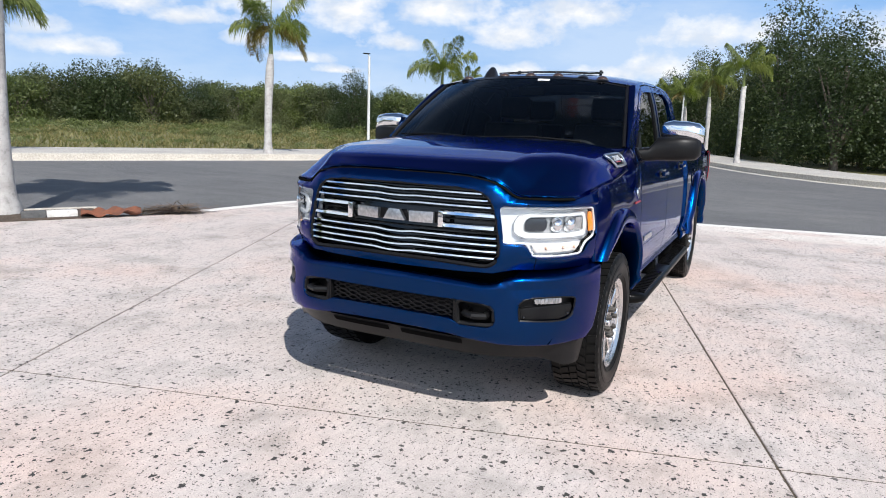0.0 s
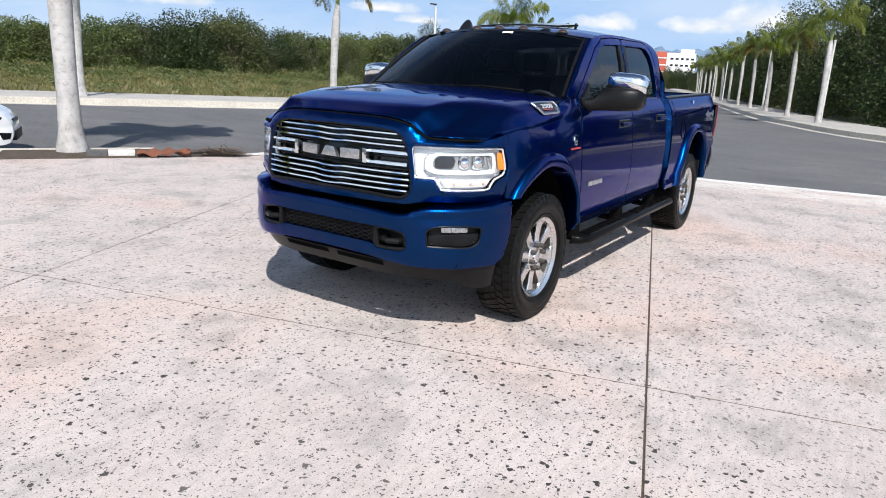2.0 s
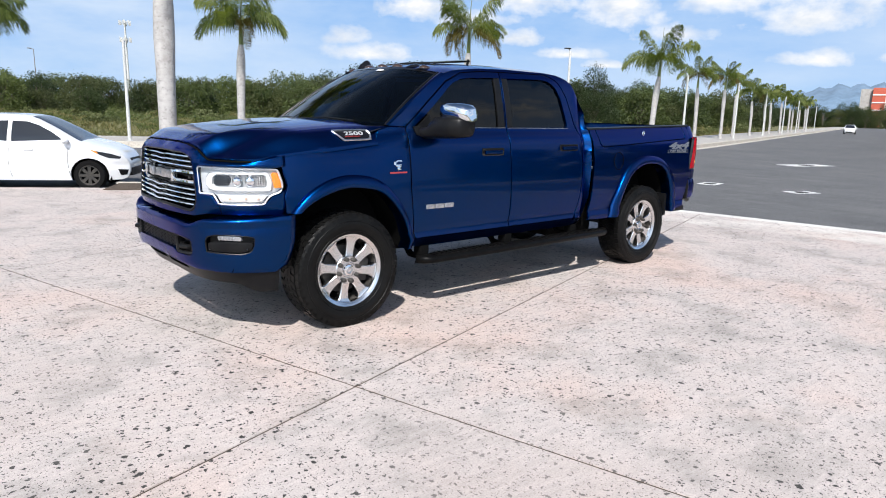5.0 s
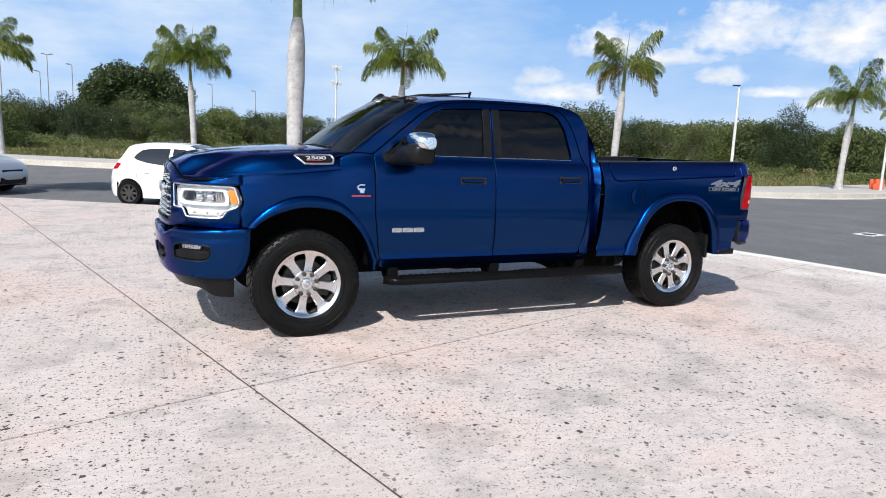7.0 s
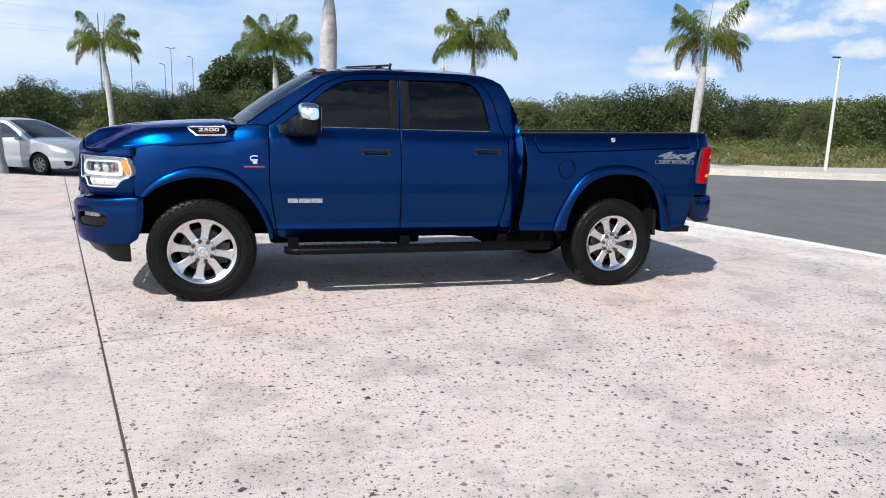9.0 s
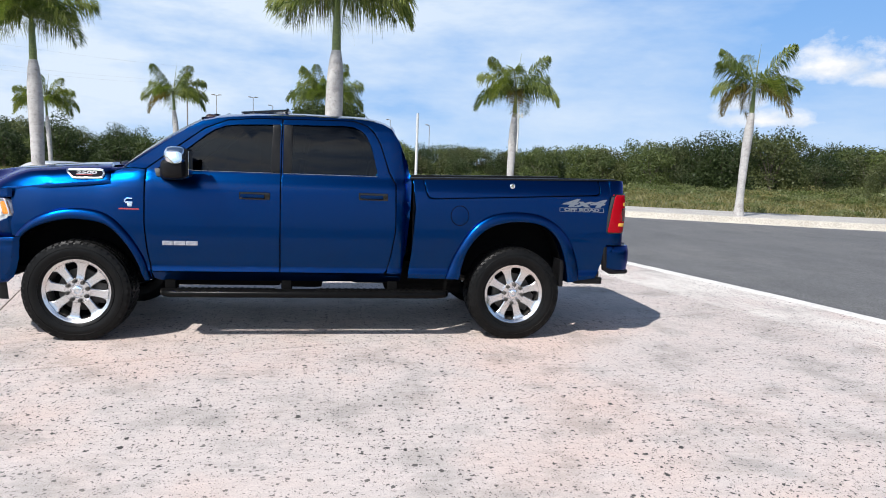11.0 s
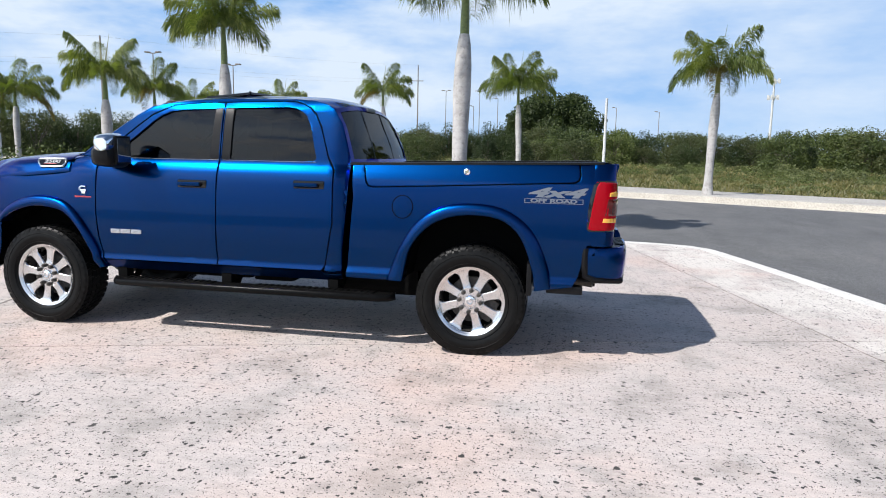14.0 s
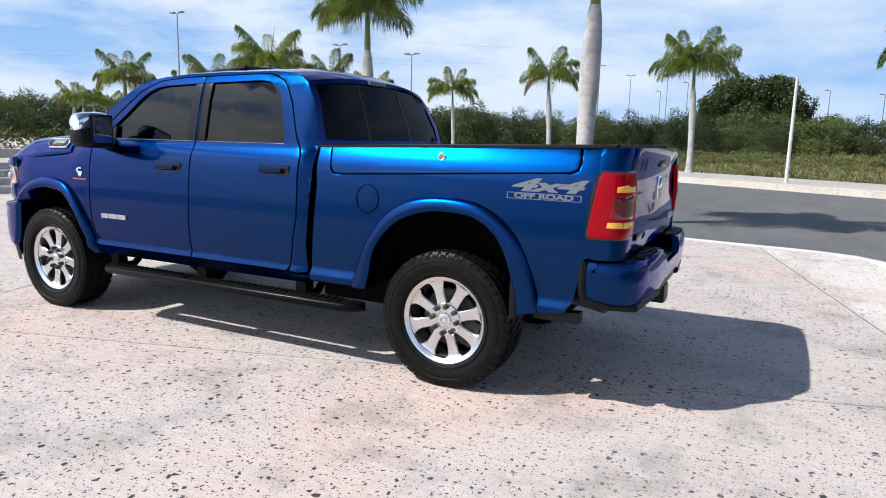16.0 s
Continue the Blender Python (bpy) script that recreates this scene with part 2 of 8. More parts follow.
# the truck's paint: metallic blue under a clear coat; the flakes give a broad sheen and a tighter one
BLUE, t, p = shader("metallic_blue_paint", (0.0001, 0.026, 0.122), 0.50, 0.94, Specular_IOR_Level=0.05)
p2 = t.nodes.new("ShaderNodeBsdfPrincipled")
fl = tex(t, "Voronoi", 900)
dust = tex(t, "Noise", 3.0, 5)
film = ramp(t, dust.outputs[0], [(0.4, 0.005), (0.75, 0.02)])
for q, lo, hi in ((p, 0.27, 0.33), (p2, 0.22, 0.27)):
    q.inputs["Base Color"].default_value, q.inputs["Metallic"].default_value, q.inputs["Specular IOR Level"].default_value = (0.0, 0.0255, 0.112, 1), 1.0, 0.05
    q.inputs["Coat Weight"].default_value, q.inputs["Coat IOR"].default_value = 1.0, 1.22
    q.inputs["Specular Tint"].default_value = (0.04, 0.28, 0.85, 1.0)
    lw = t.nodes.new("ShaderNodeMapRange")
    lw.inputs[3].default_value, lw.inputs[4].default_value = lo, hi
    t.links.new(fl.outputs["Distance"], lw.inputs[0])
    t.links.new(lw.outputs[0], q.inputs["Roughness"])
    t.links.new(film, q.inputs["Coat Roughness"])
both = t.nodes.new("ShaderNodeMixShader")
both.inputs[0].default_value = 0.5
t.links.new(p.outputs[0], both.inputs[1])
t.links.new(p2.outputs[0], both.inputs[2])
t.links.new(both.outputs[0], t.nodes["Material Output"].inputs[0])
CHROME = shader("chrome", (0.86, 0.87, 0.88), 0.05, 1.0)[0]
ALLOY = shader("polished_alloy", (0.70, 0.695, 0.69), 0.24, 1.0)[0]
SATIN = mottled("satin_silver", (0.55, 0.56, 0.57), (0.62, 0.62, 0.63), 10, 0.3, 60, metal=1.0)
BLACK = mottled("black_plastic", (0.005, 0.005, 0.006), (0.009, 0.009, 0.009), 12, 0.38, 140, 0.12, distance=0.002, Specular_IOR_Level=0.16)
GLOSSBLACK = shader("gloss_black", (0.008, 0.008, 0.009), 0.08)[0]
VOIDBLACK = shader("underbody_black", (0.006, 0.006, 0.006), 0.9, Specular_IOR_Level=0.0)[0]
TREADBLACK = mottled("black_step_plastic", (0.003, 0.003, 0.003), (0.005, 0.005, 0.005), 12, 0.30, 140, 0.12, distance=0.002, Specular_IOR_Level=0.08)
RUBBER = mottled("tyre_rubber", (0.004, 0.004, 0.004), (0.008, 0.008, 0.0077), 8, 0.42, 50, 0.2, distance=0.003, Specular_IOR_Level=0.12)
IRON = mottled("dark_cast_iron", (0.05, 0.048, 0.046), (0.09, 0.08, 0.07), 10, 0.7, 50, 0.2, metal=0.6)
FABRIC = mottled("dark_leather", (0.03, 0.03, 0.032), (0.045, 0.045, 0.047), 8, 0.6, 60, 0.1)
REDLENS = shader("red_lamp_lens", (0.30, 0.002, 0.008), 0.12, 0.0, Specular_IOR_Level=0.15)[0]
DARKRED = shader("smoked_red_lens", (0.10, 0.006, 0.006), 0.10, 0.0, Coat_Weight=1.0)[0]
AMBER = shader("amber_lens", (0.85, 0.26, 0.02), 0.12, 0.0, Coat_Weight=1.0)[0]
AMBERDARK = shader("smoked_amber_lens", (0.050, 0.030, 0.022), 0.12, 0.0, Coat_Weight=1.0)[0]
# the flashing indicator's yellow light is put into the lens colour
LIT_YELLOW = shader("lit_indicator_lens", (0.90, 0.46, 0.06), 0.15, 0.0, Coat_Weight=1.0)[0]
WHITEPLASTIC = shader("white_lettering", (0.75, 0.75, 0.76), 0.35)[0]
REDPAINT = shader("red_badge_paint", (0.34, 0.035, 0.035), 0.35)[0]
DECAL = shader("grey_decal", (0.115, 0.128, 0.145), 0.35)[0]
LETTER = shader("silver_lettering", (0.34, 0.35, 0.36), 0.4)[0]
CARWHITE = shader("white_car_paint", (0.78, 0.78, 0.78), 0.25, 0.0, Coat_Weight=1.0)[0]
CARSILVER = shader("silver_car_paint", (0.50, 0.51, 0.53), 0.45, 0.7, Coat_Weight=0.6)[0]


def glass_material(name, tint, tinted):
    """Thin glass: partly see-through, with real mirror gloss on top."""
    m = bpy.data.materials.new(name)
    m.use_nodes = True
    t = m.node_tree
    t.nodes.clear()
    out = t.nodes.new("ShaderNodeOutputMaterial")
    tr = t.nodes.new("ShaderNodeBsdfTransparent")
    tr.inputs[0].default_value = (*tint, 1)
    gl = t.nodes.new("ShaderNodeBsdfGlossy")
    gl.inputs["Roughness"].default_value = 0.01
    fr = t.nodes.new("ShaderNodeFresnel")
    fr.inputs[0].default_value = tinted
    mx = t.nodes.new("ShaderNodeMixShader")
    t.links.new(fr.outputs[0], mx.inputs[0])
    t.links.new(tr.outputs[0], mx.inputs[1])
    t.links.new(gl.outputs[0], mx.inputs[2])
    t.links.new(mx.outputs[0], out.inputs[0])
    return m


GLASS_TINT = glass_material("tinted_side_glass", (0.036, 0.038, 0.042), 1.42)
GLASS_REAR = glass_material("tinted_rear_glass", (0.035, 0.036, 0.04), 1.18)
GLASS_FRONT = glass_material("windshield_glass", (0.50, 0.54, 0.56), 1.4)
GLASS_CLEAR = glass_material("clear_lens", (0.90, 0.92, 0.93), 1.5)


# ---------------------------------------------------------------- building tools
def finish(bm, sharp=32.0):
    """Smooth shading that breaks at edges sharper than so many degrees."""
    bm.normal_update()
    lim = radians(sharp)
    for f in bm.faces:
        f.smooth = True
    for e in bm.edges:
        if len(e.link_faces) == 2 and e.calc_face_angle(0) > lim:
            e.smooth = False


def mesh_of(name, bm, mats, sharp=32.0):
    finish(bm, sharp)
    me = bpy.data.meshes.new(name)
    bm.to_mesh(me)
    bm.free()
    for m in mats if isinstance(mats, (list, tuple)) else [mats]:
        me.materials.append(m)
    return me


def part(name, bm, mats, parent, label="", m=None, sharp=32.0):
    """One mesh object under a thing or a part."""
    ob = new(name, bm if isinstance(bm, bpy.types.Mesh) else mesh_of(name, bm, mats, sharp))
    ob.parent = parent
    if m is not None:
        ob.matrix_local = m
    if label:
        ob["label"] = label
    return ob


def thing(name, label, category, at=None, group="", kind=""):
    ob = new(name)
    ob.empty_display_size = 0.2
    if at is not None:
        ob.matrix_world = at
    return tagged(ob, label, category, group, kind)


def solo(name, bm, mats, label, category, at=None, group="", kind="", sharp=32.0):
    ob = new(name, bm if isinstance(bm, bpy.types.Mesh) else mesh_of(name, bm, mats, sharp))
    if at is not None:
        ob.matrix_world = at
    return tagged(ob, label, category, group, kind)


def box(bm, x0, y0, z0, x1, y1, z1, bevel=0.0, segs=2, mat=0):
    """An axis-aligned box with rounded edges, added to bm."""
    r = bmesh.ops.create_cube(bm, size=1.0, matrix=Matrix.Translation(((x0 + x1) / 2, (y0 + y1) / 2, (z0 + z1) / 2)) @ Matrix.Diagonal((abs(x1 - x0), abs(y1 - y0), abs(z1 - z0), 1)))
    vs = r["verts"]
    fs = {f for v in vs for f in v.link_faces}
    for f in fs:
        f.material_index = mat
    if bevel:
        bmesh.ops.bevel(bm, geom=list({e for v in vs for e in v.link_edges}), offset=bevel, segments=segs, affect="EDGES", profile=0.7)
    return bm


def rod(bm, a, b, r, r2=None, n=10, mat=0):
    """A tapered rod from a to b."""
    a, b = Vector(a), Vector(b)
    d = b - a
    m = Matrix.Translation((a + b) / 2) @ d.to_track_quat("Z", "Y").to_matrix().to_4x4()
    r = bmesh.ops.create_cone(bm, cap_ends=True, segments=n, radius1=r, radius2=r if r2 is None else r2, depth=d.length, matrix=m)
    for v in r["verts"]:
        for f in v.link_faces:
            f.material_index = mat
    return bm


def tube(bm, pts, radius, n=8, cap=True, mat=0):
    """A tube along points; radius may be a list."""
    pts = [Vector(p) for p in pts]
    rings = []
    up = Vector((0, 0, 1))
    for i, p in enumerate(pts):
        d = (pts[min(i + 1, len(pts) - 1)] - pts[max(i - 1, 0)]).normalized()
        a = d.cross(up if abs(d.z) < 0.95 else Vector((1, 0, 0))).normalized()
        b = d.cross(a)
        r = radius[i] if isinstance(radius, (list, tuple)) else radius
        rings.append([bm.verts.new(p + (a * math.cos(k * 2 * math.pi / n) + b * math.sin(k * 2 * math.pi / n)) * r) for k in range(n)])
    for r0, r1 in zip(rings, rings[1:]):
        for k in range(n):
            bm.faces.new((r0[k], r0[(k + 1) % n], r1[(k + 1) % n], r1[k])).material_index = mat
    if cap:
        bm.faces.new(rings[0][::-1]).material_index = mat
        bm.faces.new(rings[-1]).material_index = mat
    return bm


def lathe(bm, profile, n=32, axis="Z", mat=0, at=(0, 0, 0)):
    """A surface of revolution from (radius, height) pairs."""
    rings = []
    for r, h in profile:
        ring = []
        for k in range(n):
            a = 2 * math.pi * k / n
            c, s = r * math.cos(a), r * math.sin(a)
            co = {"Z": (c, s, h), "Y": (c, h, s), "X": (h, c, s)}[axis]
            ring.append(bm.verts.new(Vector(co) + Vector(at)))
        rings.append(ring)
    for r0, r1 in zip(rings, rings[1:]):
        for k in range(n):
            bm.faces.new((r0[k], r0[(k + 1) % n], r1[(k + 1) % n], r1[k])).material_index = mat
    return rings


def grid(bm, fn, us, vs, mat=0):
    """A sheet of quads from fn(u, v)."""
    g = [[bm.verts.new(fn(u, v)) for v in vs] for u in us]
    for i in range(len(us) - 1):
        for j in range(len(vs) - 1):
            bm.faces.new((g[i][j], g[i + 1][j], g[i + 1][j + 1], g[i][j + 1])).material_index = mat
    return g


def sheet(poly, holes=(), step=0.06, steps=None, cuts=()):
    """A flat polygon with holes in the (a, b) plane, cut into a fine grid. Returns a bmesh with co = (a, b, 0)."""
    bm = bmesh.new()
    edges = []
    for loop in (poly, *holes):
        vs = [bm.verts.new((a, b, 0)) for a, b in loop]
        edges += [bm.edges.new((vs[i], vs[(i + 1) % len(vs)])) for i in range(len(vs))]
    bmesh.ops.triangle_fill(bm, use_beauty=True, edges=edges)
    sa, sb = steps or (step, step)
    A, B = [q[0] for q in poly], [q[1] for q in poly]
    for lo, hi, s, no in ((min(A), max(A), sa, (1, 0, 0)), (min(B), max(B), sb, (0, 1, 0))):
        n = max(1, int((hi - lo) / s))
        for i in range(1, n):
            at = lo + (hi - lo) * i / n
            bmesh.ops.bisect_plane(bm, geom=bm.verts[:] + bm.edges[:] + bm.faces[:], dist=1e-5, plane_co=(at * no[0], at * no[1], 0), plane_no=no)
    for at in cuts:
        bmesh.ops.bisect_plane(bm, geom=bm.verts[:] + bm.edges[:] + bm.faces[:], dist=1e-5, plane_co=(0, at, 0), plane_no=(0, 1, 0))
    bmesh.ops.dissolve_limit(bm, angle_limit=0.0001, verts=[], edges=[e for e in bm.edges if len(e.link_faces) == 2 and not any(abs(d) < 1e-6 for d in (e.verts[0].co.x - e.verts[1].co.x, e.verts[0].co.y - e.verts[1].co.y))])
    for f in bm.faces:
        if f.normal.z < 0:
            f.normal_flip()
    return bm


def skin(bm, place, inward, thick=0.02, round_edge=0.004):
    """Carries a flat sheet to place(a, b), and folds its edges inward by thick."""
    for v in bm.verts:
        v.co = place(v.co.x, v.co.y)
    border = [e for e in bm.edges if len(e.link_faces) == 1]
    made = bmesh.ops.extrude_edge_only(bm, edges=border)["geom"]
    for v in made:
        if isinstance(v, bmesh.types.BMVert):
            v.co += Vector(inward(v.co)) * thick
    if round_edge:
        bmesh.ops.bevel(bm, geom=border, offset=round_edge, segments=2, affect="EDGES", profile=0.6)
    bmesh.ops.recalc_face_normals(bm, faces=bm.faces)
    return bm


def flip_y(bm):
    for v in bm.verts:
        v.co.y = -v.co.y
    bmesh.ops.reverse_faces(bm, faces=bm.faces)
    return bm


def quads(name, verts, faces, mats, slots=None):
    """A mesh straight from arrays."""
    me = bpy.data.meshes.new(name)
    me.from_pydata(verts if isinstance(verts, list) else verts.tolist(), [], faces if isinstance(faces, list) else faces.tolist())
    for m in mats:
        me.materials.append(m)
    if slots is not None:
        me.polygons.foreach_set("material_index", slots)
    return me


def lerp(xs, ys):
    return lambda v: float(np.interp(v, xs, ys))

# ---------------------------------------------------------------- the ground, roads and pavements
rng = np.random.default_rng(7)


def slab(poly, z0, z1, bevel=0.0):
    """A flat plate over a plan polygon."""
    bm = bmesh.new()
    f = bm.faces.new([bm.verts.new((x, y, z1)) for x, y in poly])
    if f.normal.z < 0 or f.calc_area() and (bm.normal_update() or f.normal.z < 0):
        f.normal_flip()
    bmesh.ops.triangulate(bm, faces=bm.faces[:])
    border = [e for e in bm.edges if len(e.link_faces) == 1]
    ex = bmesh.ops.extrude_edge_only(bm, edges=border)["geom"]
    for v in ex:
        if isinstance(v, bmesh.types.BMVert):
            v.co.z = z0
    if bevel:
        bmesh.ops.bevel(bm, geom=border, offset=bevel, segments=2, affect="EDGES")
    bmesh.ops.recalc_face_normals(bm, faces=bm.faces)
    return bm


def offset_line(pts, d):
    """A plan polyline moved d metres to its left."""
    out = []
    for i, p in enumerate(pts):
        a, b = Vector(pts[max(i - 1, 0)]), Vector(pts[min(i + 1, len(pts) - 1)])
        t = (b - a).normalized()
        out.append((p[0] - t.y * d, p[1] + t.x * d))
    return out


def strip(pts, profile):
    """A band along a plan polyline; profile: (offset to the left, height) pairs."""
    bm = bmesh.new()
    lines = [offset_line(pts, d) for d, _ in profile]
    rows = [[bm.verts.new((x, y, h)) for x, y in line] for line, (_, h) in zip(lines, profile)]
    for r0, r1 in zip(rows, rows[1:]):
        for i in range(len(pts) - 1):
            bm.faces.new((r0[i], r0[i + 1], r1[i + 1], r1[i]))
    return bm


def along(p, deg, d):
    return (p[0] + d * math.cos(radians(deg)), p[1] + d * math.sin(radians(deg)))


FAR_KERB = [along((19.2, 16.6), 150.6, 130), along((19.2, 16.6), 150.6, 60), along((19.2, 16.6), 150.6, 20), (19.2, 16.6), (22.0, 15.2), (24.6, 14.5), (27.4, 14.2), (30.4, 14.4), (34, 15.2), (41, 17.2), (90, 31.7), (330, 102.7)]
NEAR_KERB = [(14, -34), (17.5, -19), (20.0, -12.5), (22.2, -8.2), (23.9, -5.6), (25.8, -3.4), (28.0, -1.6), (30.6, -0.1), (34.0, 1.4), (38.0, 3.2), (47.2, 6.2), (90, 18.9), (330, 89.9)]
APRON_EDGE = [along((2.0, 8.25), 150.6, 120), along((2.0, 8.25), 150.6, 30), (2.0, 8.25), (3.1, 7.45), (4.2, 7.05), (5.2, 6.92), (6.1, 6.82), (6.65, 6.62), (6.95, 6.3), (7.1, 5.8), (7.45, 4.4), (8.2, 1.2), (8.95, -2.8), (12.6, -19), (16, -34)]

g = bmesh.new()
grid(g, lambda u, v: (u, v, -0.165), np.linspace(-2200, 2200, 23), np.linspace(-2200, 2200, 23))
solo("ground", g, FIELD, "flat field of rough green and straw-coloured grass", "ground", kind="structure")
road = slab(APRON_EDGE + NEAR_KERB + FAR_KERB[::-1], -0.4, -0.135)
solo("road", road, ASPHALT, "grey worn asphalt road with a wide junction", "road", kind="structure")

# the forecourt is cast in large bays with open joints between them
apron_outline = APRON_EDGE[:-2] + [(12.15, -17), (-110, -17), (-110, 66)]
JX, JL = Vector((-0.59, -1.89)), Vector((-1.74, 2.35))
JOINTS = [(JX, 104.7, 0.0065), (Vector((6.17, 3.35)), 103.2, 0.007), (JX + Vector((-8.4, -2.5)), 104.7, 0.008), (JX, 16.4, 0.006), (JL, 24.0, 0.006), (JX + Vector((2.2, -8.6)), 16.4, 0.006)]


def clip(poly, at, deg, side, gap):
    """The part of a plan polygon on one side of a joint, short of it by the half gap."""
    n = Vector((-math.sin(radians(deg)), math.cos(radians(deg)))) * side
    d = [(Vector(q) - at).dot(n) - gap for q in poly]
    out = []
    for k in range(len(poly)):
        p0, p1, d0, d1 = poly[k], poly[(k + 1) % len(poly)], d[k], d[(k + 1) % len(poly)]
        if d0 >= 0:
            out.append(p0)
        if (d0 < 0) != (d1 < 0):
            s = d0 / (d0 - d1)
            out.append((p0[0] + (p1[0] - p0[0]) * s, p0[1] + (p1[1] - p0[1]) * s))
    return out


apron = thing("pavement_forecourt", "pale pinkish pitted concrete forecourt cast in large bays", "forecourt", kind="structure")
bays = [apron_outline]
for at, deg, gap in JOINTS:
    bays = [q for poly in bays for q in (clip(poly, at, deg, 1, gap), clip(poly, at, deg, -1, gap)) if len(q) > 2]
for poly in bays:
    area = 0.5 * abs(sum(p[0] * q[1] - q[0] * p[1] for p, q in zip(poly, poly[1:] + poly[:1])))
    if area < 0.05:
        continue
    part("concrete_bay", slab(poly, -0.06, 0.0, 0.003), CONCRETE, apron)
base = slab(apron_outline, -0.5, -0.004)
part("joint_bed", base, SOIL, apron, "dark dirt at the bottom of the joints")
# a pale worn band runs along the forecourt's outer edge
solo("trim_forecourt_edge", strip(APRON_EDGE[4:], [(0.0, -0.16), (0.0, 0.004), (-0.20, 0.006), (-0.23, -0.002)]), KERB_WHITE, "whitish worn concrete edging of the forecourt", "edging", kind="structure")

for nm, line in (("far", FAR_KERB), ("near", NEAR_KERB)):
    side = 1 if nm == "far" else -1
    solo("kerb_" + nm, strip(line, [(0.0, -0.18), (side * 0.01, 0.085), (side * 0.04, 0.10), (side * 0.24, 0.105), (side * 0.245, 0.05)]), KERB, "pale cream concrete kerb beside the road", "kerb", kind="structure")
    solo("gutter_" + nm, strip(line, [(-side * 0.38, -0.15), (-side * 0.37, -0.126), (side * 0.005, -0.118)]), KERB, "cream concrete gutter along the kerb", "gutter", kind="structure")
    wide = 4.7 if nm == "far" else 3.6
    solo("pavement_" + nm, strip(line, [(side * 0.245, 0.05), (side * 0.25, 0.095), (side * wide, 0.11), (side * (wide + 0.05), -0.20)]), WALKWAY, "grey concrete pavement between kerb and field", "pavement", kind="structure")
# worn white paint round two covers in the carriageway
for x, y, a, w, d in ((26.2, 5.9, -20, 2.2, 0.95), (14.95, 1.68, -30, 0.75, 0.5), (14.8, 4.0, 10, 0.8, 0.5)):
    q = bmesh.new()
    grid(q, lambda u, v: (u * w / 2, v * d / 2, 0), np.linspace(-1, 1, 5), np.linspace(-1, 1, 5))
    bmesh.ops.delete(q, geom=[f for f in q.faces if f.calc_center_median().length < min(w, d) * 0.28], context="FACES")
    solo("trim_road_marking", q, ROADPAINT, "worn white paint on the asphalt", "road marking", pose(x, y, -0.131, 0, 0, a), kind="structure")
    c = bmesh.new()
    lathe(c, [(0.0, 0.012), (d * 0.3, 0.012), (d * 0.34, 0.0)], 20)
    solo("manhole_cover", c, IRON, "round dark iron cover set in the asphalt", "manhole cover", pose(x, y, -0.134))


# ---------------------------------------------------------------- plants
def leaf_cloud(rg, blobs, n, size, flat=0.4, shell=0.45, three=False):
    """Small three- or four-cornered leaves filling the outer part of some ellipsoids. blobs: (x, y, z, rx, ry, rz)."""
    b = np.array(blobs, float)
    wgt = (b[:, 3] * b[:, 4] * b[:, 5]) ** 0.67
    k = rg.choice(len(b), n, p=wgt / wgt.sum())
    d = rg.normal(size=(n, 3))
    d /= np.linalg.norm(d, axis=1)[:, None]
    rad = shell + (1 - shell) * rg.random(n) ** 0.6
    rad *= 1 + 0.16 * np.sin(d[:, 0] * 7 + k) * np.sin(d[:, 1] * 6 + 2 * k) + 0.10 * rg.normal(size=n)
    c = b[k, :3] + d * b[k, 3:] * rad[:, None]
    nrm = d * flat + rg.normal(size=(n, 3)) * 0.6
    nrm[:, 2] += 0.25
    nrm /= np.linalg.norm(nrm, axis=1)[:, None]
    a = np.cross(nrm, rg.normal(size=(n, 3)))
    a /= np.linalg.norm(a, axis=1)[:, None]
    e = np.cross(nrm, a)
    s = size * (0.6 + 0.8 * rg.random(n))[:, None]
    if three:
        v = np.stack([c - a * s * 0.5, c + a * s * 0.5 + nrm * s * 0.12, c + e * s * 0.55], 1).reshape(-1, 3)
        return v, np.arange(3 * n).reshape(n, 3)
    v = np.stack([c - a * s * 0.5, c - e * s * 0.3, c + a * s * 0.5 + nrm * s * 0.12, c + e * s * 0.3], 1).reshape(-1, 3)
    return v, np.arange(4 * n).reshape(n, 4)


